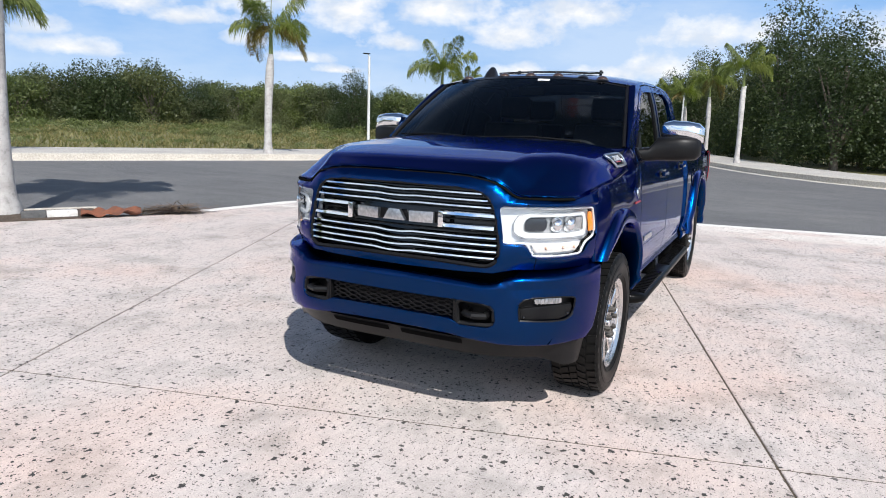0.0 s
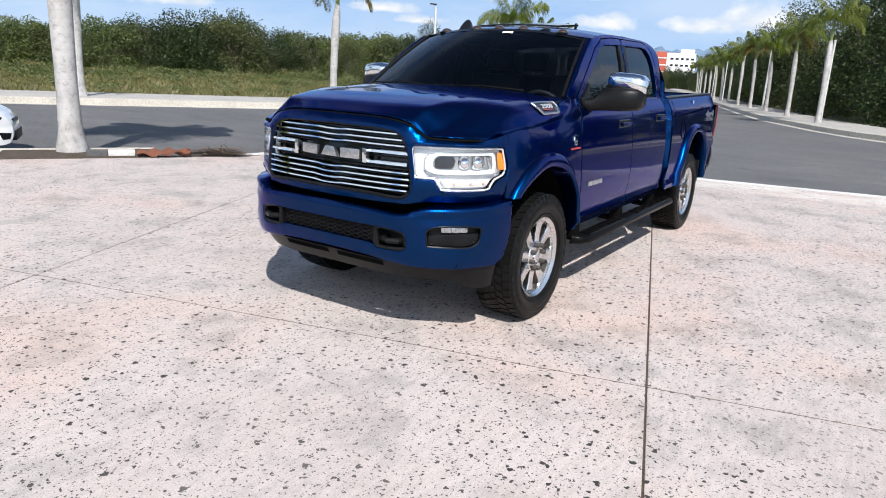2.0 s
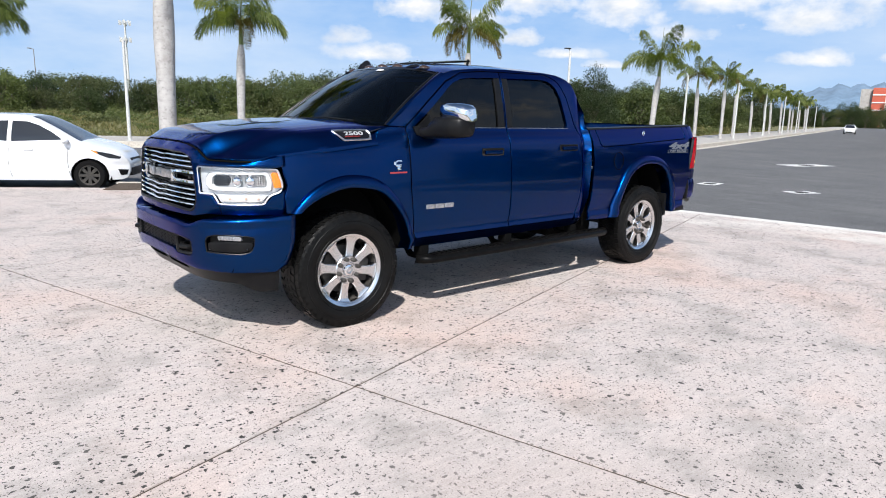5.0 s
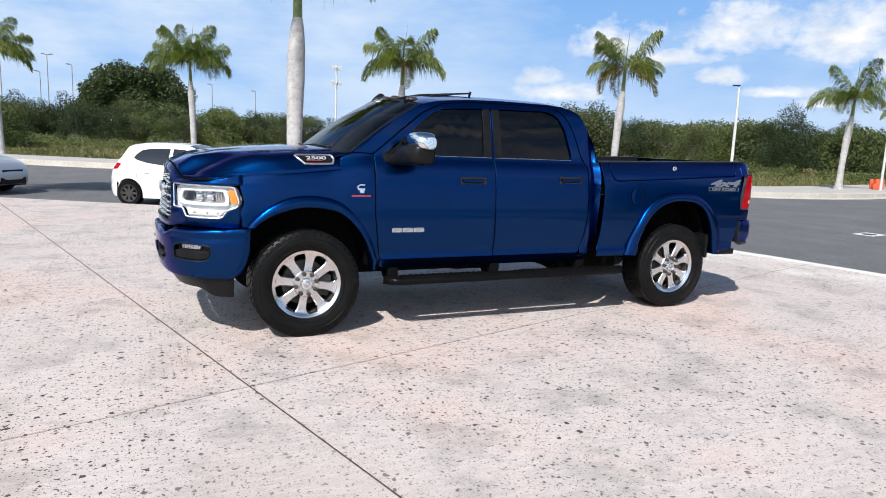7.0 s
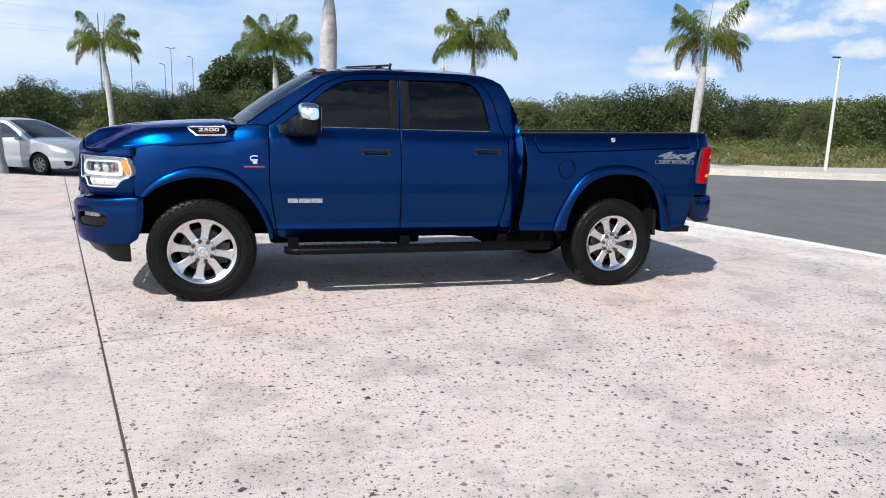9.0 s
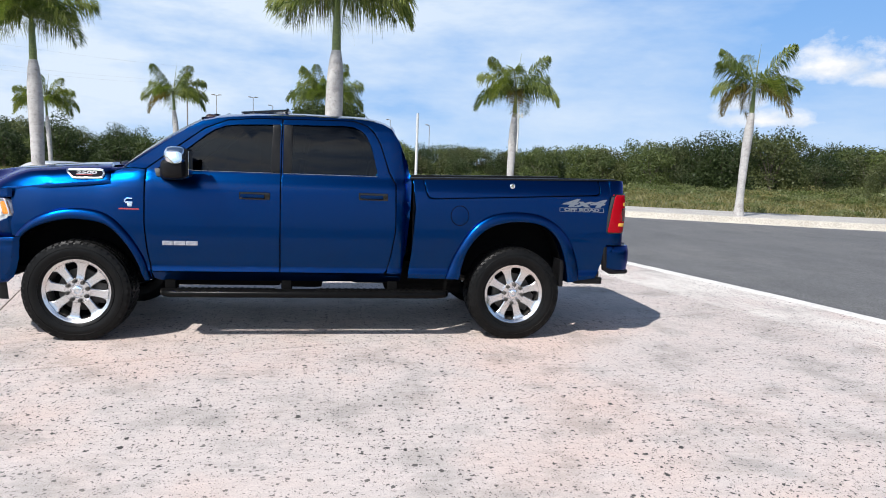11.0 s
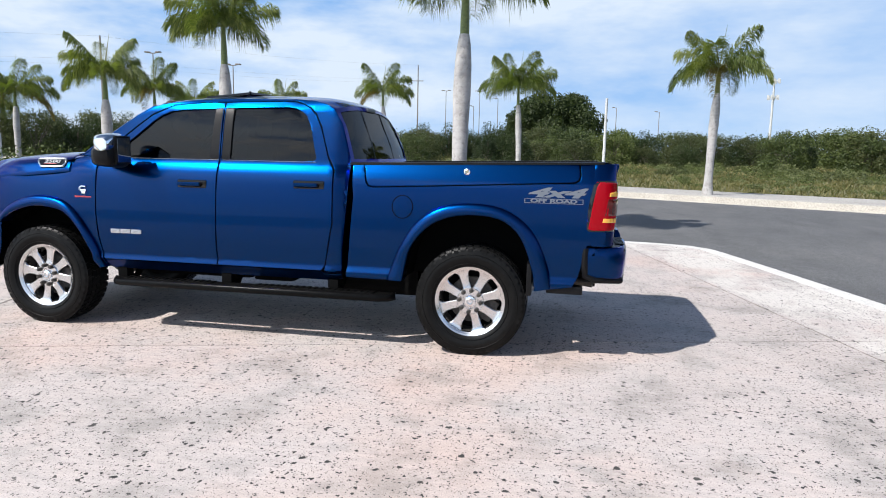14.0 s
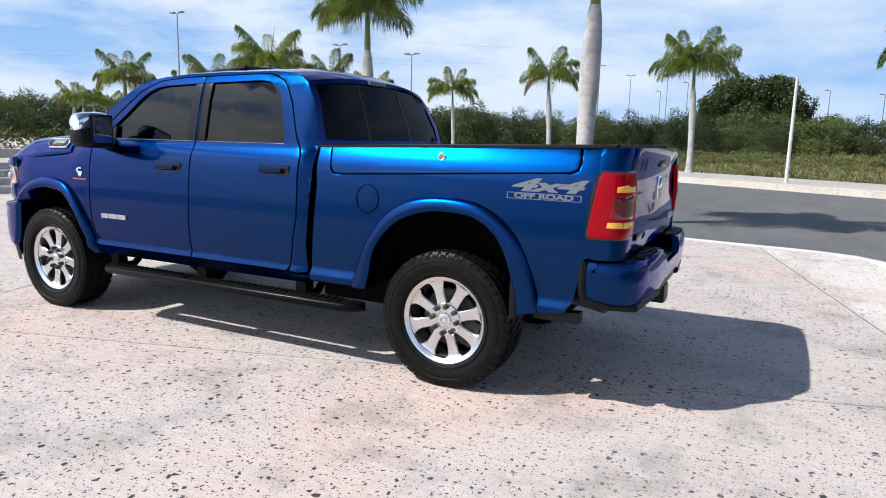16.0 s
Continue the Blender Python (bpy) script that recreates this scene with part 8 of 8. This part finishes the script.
# ---------------------------------------------------------------- other cars
def small_car(name, label, paint, at, outline, glass, arches, panes, lamps, width, rim, cat="car"):
    """A parked car: curved flanks cut out round wheels and windows, and a skin over nose, hood, roof and tail. Nose towards +x."""
    car = thing(name, label, cat, at)
    H, X = max(q[1] for q in outline), max(q[0] for q in outline)
    rr = 0.30

    def wide(x, z):
        w = width / 2 - 0.34 * max(0.0, (abs(x) - (X - 0.85)) / 0.85) ** 2.3
        w -= 0.50 * max(0.0, z - 0.88) ** 1.2 + 0.22 * max(0.0, 0.42 - z) ** 1.3
        return w - 0.012 * math.exp(-((z - 0.50) / 0.05) ** 2)

    top = resample(outline, 110)
    sill, r_ = 0.20, rr + 0.045
    under = [(outline[-1][0], outline[-1][1])]
    for c in sorted(arches):
        a0 = math.asin((sill - rr) / r_)
        under += [(c - r_ * math.cos(a), rr + r_ * math.sin(a)) for a in np.linspace(a0, math.pi - a0, 15)]
    poly = top + under[1:]
    for s in (-1, 1):
        side = sheet(poly, panes, 0.07)
        skin(side, lambda a, b: Vector((a, s * wide(a, b), b)), lambda co: (0, -s, 0), 0.03, 0.006)
        flank = part("flank", side, paint, car, sharp=50)
        for pane in panes:
            part("window", skin(sheet(pane, (), 0.10), lambda a, b: Vector((a, s * (wide(a, b) - 0.010), b)), lambda co: (0, -s, 0), 0.01, 0), DARKGLASS, car, "dark side window")
        for nm, shape, mat, lab in lamps:
            part(nm, skin(sheet(shape, (), 0.05), lambda a, b: Vector((a, s * (wide(a, b) + 0.006), b)), lambda co: (0, -s, 0), 0.03, 0.005), mat, car, lab)
        for x0 in (-0.25, -1.0, 0.82):
            bm = bmesh.new()
            tube(bm, [(x0 - 0.04 * math.sin(3 * q), s * (wide(x0, 0.27 + 0.58 * q) + 0.001), 0.27 + 0.58 * q) for q in np.linspace(0, 1, 7)], 0.004, 4)
            part("door_gap", bm, VOIDBLACK, flank)
        for x0 in (0.08, -0.80):
            bm = bmesh.new()
            box(bm, x0 - 0.09, min(s * (wide(x0, 0.80) - 0.01), s * (wide(x0, 0.80) + 0.022)), 0.785, x0 + 0.09, max(s * (wide(x0, 0.80) - 0.01), s * (wide(x0, 0.80) + 0.022)), 0.812, 0.008)
            part("handle", bm, paint, flank)
        bm = bmesh.new()
        bmesh.ops.create_uvsphere(bm, u_segments=14, v_segments=10, radius=1, matrix=Matrix.Translation((0.78, s * (width / 2 + 0.05), 0.985)) @ Matrix.Diagonal((0.07, 0.10, 0.065, 1)))
        part("mirror", bm, paint, car, sharp=60)
    bm = bmesh.new()
    vs = np.linspace(-1, 1, 15)
    rows = []
    for i, (x, z) in enumerate(top):
        a, b = top[max(i - 1, 0)], top[min(i + 1, len(top) - 1)]
        n = Vector((b[1] - a[1], 0, -(b[0] - a[0]))).normalized()
        n = n if n.z > 0 or (abs(n.z) < 0.3 and n.x * x > 0) else -n
        bow = 0.045 if z > 0.7 else 0.03
        rows.append([bm.verts.new(Vector((x, v * (wide(x, z) - 0.003), z)) + n * bow * (1 - v ** 4)) for v in vs])
    for i, (r0, r1) in enumerate(zip(rows, rows[1:])):
        xm = (top[i][0] + top[i + 1][0]) / 2
        dark = any(g0 < xm < g1 for g0, g1 in glass) and (top[i][1] + top[i + 1][1]) / 2 > 0.9
        for k in range(14):
            bm.faces.new((r0[k], r0[k + 1], r1[k + 1], r1[k])).material_index = 1 if dark and 0 < k < 13 else 0
    bmesh.ops.recalc_face_normals(bm, faces=bm.faces)
    part("body", bm, [paint, DARKGLASS], car, sharp=45)
    for z0, z1, y1, lab in ((0.27, 0.44, 0.44, "black lower grille"), (0.56, 0.63, 0.36, "black upper grille")):
        xx = float(np.interp(0.5 * (z0 + z1), [q[1] for q in outline[:5]], [q[0] for q in outline[:5]])) + 0.03
        bm = bmesh.new()
        box(bm, xx - 0.08, -y1, z0, xx + 0.012, y1, z1, 0.02)
        part("grille", bm, BLACK, car, lab)
    bm = bmesh.new()
    box(bm, -X - 0.045, -0.24, 0.62, -X + 0.02, 0.24, 0.72, 0.01)
    part("number_plate", bm, WHITEPLASTIC, car)
    bm = bmesh.new()
    box(bm, -X + 0.25, -width * 0.42, 0.18, X - 0.30, width * 0.42, 0.55, 0.03)
    part("underbody", bm, VOIDBLACK, car)
    for c in arches:
        for s in (-1, 1):
            bm = bmesh.new()
            lathe(bm, [(0.64 * rr, -0.095), (0.94 * rr, -0.102), (rr, -0.075), (rr, 0.08), (0.95 * rr, 0.10), (0.62 * rr, 0.10)], 36, "Y")
            bmesh.ops.recalc_face_normals(bm, faces=bm.faces)
            wh = part("wheel", bm, RUBBER, car, m=pose(c, s * (width / 2 - 0.115), rr, 0, 0, 0 if s < 0 else 180))
            bm = bmesh.new()
            lathe(bm, [(0.0, -0.082), (0.12 * rr, -0.084), (0.17 * rr, -0.07)], 20, "Y")
            lathe(bm, [(0.57 * rr, -0.05), (0.61 * rr, -0.094), (0.67 * rr, -0.098)], 36, "Y")
            for k in range(8):
                u, v = (Vector((math.cos(a), 0, math.sin(a))) for a in (2 * math.pi * k / 8, 2 * math.pi * k / 8 + math.pi / 2))
                q = [bm.verts.new(u * r + v * e * wd + Vector((0, y, 0))) for r, wd, y in ((0.12 * rr, 0.024, -0.078), (0.62 * rr, 0.034, -0.086)) for e in (-1, 1)]
                bm.faces.new((q[0], q[1], q[3], q[2]))
            bmesh.ops.recalc_face_normals(bm, faces=bm.faces)
            part("rim", bm, rim, wh)
            bm = bmesh.new()
            lathe(bm, [(0.0, -0.02), (0.62 * rr, -0.02)], 24, "Y")
            part("hub", bm, VOIDBLACK, wh)
    return car


HATCH = [(1.70, 0.20), (1.80, 0.24), (1.85, 0.36), (1.85, 0.50), (1.80, 0.63), (1.68, 0.74), (1.42, 0.85), (1.10, 0.935), (0.95, 0.98), (0.55, 1.21), (0.22, 1.375), (0.02, 1.425), (-0.35, 1.45), (-0.80, 1.445), (-1.10, 1.415), (-1.30, 1.375), (-1.36, 1.30), (-1.50, 1.10), (-1.60, 1.00), (-1.70, 0.90), (-1.78, 0.78), (-1.84, 0.66), (-1.86, 0.52), (-1.86, 0.38), (-1.80, 0.24), (-1.72, 0.20)]
SEDAN = [(2.08, 0.20), (2.19, 0.26), (2.24, 0.40), (2.23, 0.56), (2.17, 0.68), (1.95, 0.79), (1.55, 0.89), (1.20, 0.955), (1.05, 0.99), (0.62, 1.22), (0.22, 1.40), (0.02, 1.45), (-0.35, 1.48), (-0.78, 1.465), (-1.05, 1.41), (-1.48, 1.18), (-1.66, 1.09), (-1.85, 1.065), (-2.12, 1.04), (-2.21, 0.96), (-2.25, 0.75), (-2.25, 0.50), (-2.20, 0.30), (-2.10, 0.20)]
HATCH_LAMPS = [("headlamp", [(1.28, 0.795), (1.55, 0.735), (1.73, 0.665), (1.70, 0.625), (1.52, 0.645), (1.36, 0.715)], DARKGLASS, "swept dark headlamp"), ("indicator", [(1.20, 0.812), (1.30, 0.79), (1.40, 0.725), (1.32, 0.735)], AMBER, "amber indicator"), ("tail_lamp", [(-1.585, 1.00), (-1.44, 0.97), (-1.56, 0.85), (-1.735, 0.83)], REDLENS, "red tail lamp"), ("fog_lamp", [(1.66, 0.42), (1.83, 0.40), (1.80, 0.30), (1.70, 0.29)], BLACK, "black fog lamp pocket")]
SEDAN_LAMPS = [("headlamp", [(1.68, 0.83), (1.92, 0.765), (2.12, 0.69), (2.08, 0.61), (1.92, 0.63), (1.76, 0.71)], LAMP_SILVER, "clear headlamp"), ("tail_lamp", [(-2.16, 0.99), (-1.88, 0.97), (-1.92, 0.82), (-2.24, 0.80)], REDLENS, "red tail lamp"), ("fog_lamp", [(2.02, 0.42), (2.20, 0.40), (2.17, 0.29), (2.06, 0.28)], BLACK, "black fog lamp pocket")]
HATCH_PANES = [[(0.72, 1.000), (0.50, 1.155), (0.25, 1.285), (0.05, 1.345), (-0.22, 1.355), (-0.22, 0.955)], [(-0.29, 0.958), (-0.29, 1.355), (-0.72, 1.345), (-0.96, 1.305), (-1.09, 1.20), (-1.14, 1.12), (-1.05, 1.07), (-0.80, 1.01)]]
SEDAN_PANES = [[(0.80, 1.005), (0.56, 1.16), (0.28, 1.30), (0.06, 1.37), (-0.20, 1.385), (-0.20, 0.97)], [(-0.27, 0.972), (-0.27, 1.387), (-0.72, 1.375), (-0.98, 1.32), (-1.30, 1.15), (-1.33, 1.06), (-1.22, 1.01)]]
small_car("hatchback_car", "small white hatchback parked beside the forecourt", CARWHITE, pose(0.12, 11.08, -0.135, 0, 0, -30), HATCH, ((0.12, 1.0), (-1.54, -1.33)), (1.16, -1.24), HATCH_PANES, HATCH_LAMPS, 1.68, IRON)
small_car("sedan_car", "silver four-door saloon parked beside the forecourt", CARSILVER, pose(-6.0, 15.15, -0.135, 0, 0, -30), SEDAN, ((0.12, 1.08), (-1.62, -1.06)), (1.36, -1.28), SEDAN_PANES, SEDAN_LAMPS, 1.76, SATIN)
small_car("hatchback_car", "white car driving far down the boulevard", CARWHITE, pose(118, 34.6, -0.135, 0, 0, 196.5), HATCH, ((0.12, 1.0), (-1.54, -1.33)), (1.16, -1.24), HATCH_PANES, HATCH_LAMPS, 1.72, IRON)


# ---------------------------------------------------------------- small things outside
bm = bmesh.new()      # bed of soil round the nearest palm
pit_at = pose(1.95, 8.55, 0, 0, 0, -29.4)
pit = thing("planting_pit", "dark soil bed with painted kerb round a palm", "planting bed", pit_at)
box(bm, -1.15, -0.62, -0.20, 1.15, 0.5, 0.012, 0.004)
part("soil", bm, SOIL, pit)
for x0, x1, mat in ((0.10, 0.42, KERB_BLACK), (0.43, 0.84, KERB_WHITE)):
    bm = bmesh.new()
    box(bm, x0, -0.42, -0.06, x1, -0.26, 0.105, 0.02)
    part("kerb_stone", bm, mat, pit)
bm = bmesh.new()
box(bm, -1.2, 0.50, -0.20, 1.2, 0.60, 0.03, 0.01)
part("edging", bm, KERB, pit, "low pale edging")
bm = bmesh.new()
rg = np.random.default_rng(5)
grid(bm, lambda u, v: Vector((u * 0.42, v * 0.24, 0.05 + 0.05 * math.sin(u * 5 + v) ** 2 + 0.03 * math.sin(v * 7 + u * 3))), np.linspace(-1, 1, 18), np.linspace(-1, 1, 8))
ex = bmesh.ops.extrude_face_region(bm, geom=bm.faces[:])["geom"]
for v in ex:
    if isinstance(v, bmesh.types.BMVert):
        v.co.z -= 0.012
bmesh.ops.recalc_face_normals(bm, faces=bm.faces)
solo("rusty_sheet", bm, RUST, "crumpled rusty metal sheet lying on the ground", "scrap metal", pose(2.86, 7.52, 0.0, 0, 0, -36))
vs, fs = [], []
for k in range(220):
    a, r = rg.random() * 6.28, rg.random() ** 0.7 * 0.42
    q = np.array([r * math.cos(a) * 1.3, r * math.sin(a) * 0.5, 0.02 + 0.16 * rg.random() * (1 - r)])
    d = rg.normal(size=3) * np.array([0.22, 0.1, 0.05])
    e = np.array([-d[1], d[0], 0.02]) * 0.05
    i = len(vs)
    vs += [tuple(q - d - e), tuple(q - d + e), tuple(q + d + e + [0, 0, 0.02]), tuple(q + d - e + [0, 0, 0.02])]
    fs.append((i, i + 1, i + 2, i + 3))
solo("dry_fronds", quads("dry_fronds", [tuple(map(float, v)) for v in vs], fs, [DRYLEAF]), None, "heap of dry brown palm leaves", "plant litter", pose(3.62, 7.05, 0.0, 0, 0, -38) @ Matrix.Diagonal((0.85, 0.8, 0.75, 1)), kind="stuff")
# a fallen orange barrier on the far pavement
bar_ = thing("road_barrier", "orange-red plastic barrier tipped over on the pavement", "barrier", pose(37.4, 18.1, 0.11, 0, 0, 35))
bm = bmesh.new()
box(bm, -0.95, -0.25, 0, 0.75, 0.25, 0.30, 0.05)
part("body", bm, ORANGE, bar_)
bm = bmesh.new()
box(bm, 0.55, -0.35, 0, 1.0, 0.35, 0.55, 0.05)
part("end", bm, ORANGE, bar_)

# far masts, poles and cables beyond the road
for x, y, h in ((-50.1, 45.5, 13.4), (-37.8, 56.2, 11.2), (-31.2, 60.2, 10.5), (-13.8, 122.7, 13.7), (-20.2, 121.8, 13.7)):
    tall_lamp(x, y, h, 2)
for x, y, h in ((-10.3, 123.0, 12.4), (-14.9, 122.6, 10.9), (11.8, 122.9, 10.8), (19.4, 122.6, 10.1)):
    tall_lamp(x, y, h, 1)
POLES = ((-41.6, 53.4, 12.5), (-21.1, 102.1, 16.0))
for x, y, h in POLES:
    ob = thing("utility_pole", "weathered wooden utility pole carrying cables", "utility pole", pose(x, y, -0.17), group="utility poles")
    bm = bmesh.new()
    rod(bm, (0, 0, 0), (0, 0, h), 0.13, 0.08, 9)
    part("pole", bm, POLE_DARK, ob)
    bm = bmesh.new()
    box(bm, -0.9, -0.05, h - 2.6, 0.9, 0.05, h - 2.48, 0.01)
    part("crossarm", bm, POLE_DARK, ob)
for dz in (0.2, 2.4, 2.9):
    bm = bmesh.new()
    (xa, ya, ha), (xb, yb, hb_) = POLES
    for a, b in (((-95, 28, 13 - dz), (xa, ya, ha - dz)), ((xa, ya, ha - dz), (xb, yb, hb_ - dz))):
        a, b = Vector(a), Vector(b)
        tube(bm, [a.lerp(b, q) - Vector((0, 0, 2.2 * q * (1 - q))) for q in np.linspace(0, 1, 12)], 0.005, 4)
    solo("cable", bm, WIRE, "thin black overhead cable between poles", "cable", group="overhead cables")
tower = thing("antenna_mast", "pale telephone mast with two rings of antennas", "antenna mast", pose(106.5, 380, -0.17))
bm = bmesh.new()
rod(bm, (0, 0, 0), (0, 0, 45), 0.8, 0.45, 10)
part("pole", bm, POLE, tower)
for z in (43.5, 35.0):
    for k in range(6):
        a = 2 * math.pi * k / 6
        bm = bmesh.new()
        box(bm, 2.6 * math.cos(a) - 0.35, 2.6 * math.sin(a) - 0.35, z - 1.2, 2.6 * math.cos(a) + 0.35, 2.6 * math.sin(a) + 0.35, z + 1.2, 0.08)
        rod(bm, (0, 0, z), (2.6 * math.cos(a), 2.6 * math.sin(a), z), 0.12, n=6)
        part("antenna", bm, POLE, tower)
for x, y, h in ((-24.1, 22.1, 5.1), (-27.1, 26.2, 2.4)):
    bm = bmesh.new()
    rod(bm, (0, 0, 0), (0, 0, h), 0.07, n=8)
    solo("post", bm, POLE, "slim pale concrete post by the car park", "post", pose(x, y, -0.17), group="pale posts")
# entrance steps, low wall and hedge beyond the truck's nose
steps = thing("steps", "broad pale concrete steps with a metal handrail", "steps", pose(-10.6, 4.6, 0, 0, 0, 150))
for k in range(4):
    bm = bmesh.new()
    box(bm, 0.36 * k, -3.2, 0.0 if k == 0 else 0.17 * k - 0.01, 4.0, 3.2, 0.17 * (k + 1), 0.012)
    part("step", bm, WALL_GREY, steps)
for y in (-2.9, 2.9):
    bm = bmesh.new()
    tube(bm, [(0.1, y, 0.17), (0.1, y, 1.05), (1.5, y, 1.70), (3.8, y, 1.70), (3.8, y, 0.7)], 0.022, 8)
    part("handrail", bm, SATIN, steps)
bm = bmesh.new()
box(bm, -18, -0.15, 0, 14, 0.15, 0.75, 0.02)
solo("wall_low", bm, WALL_GREY, "low grey concrete wall in front of a hedge", "wall", pose(-21, 9.5, 0, 0, 0, 60), kind="structure")
rg = np.random.default_rng(21)
blobs = [(x, rg.normal() * 0.15, 0.75 + 0.2 * rg.random(), 0.8, 0.7, 0.75) for x in np.arange(-17, 13, 0.8)]
v, f = leaf_cloud(rg, blobs, 9000, 0.14)
v[:, 2] = np.maximum(v[:, 2], 0.0)
solo("hedge", quads("hedge", v, f, [LEAF_MID]), None, "clipped green hedge behind a low wall", "hedge", pose(-22.2, 10.2, 0, 0, 0, 60))
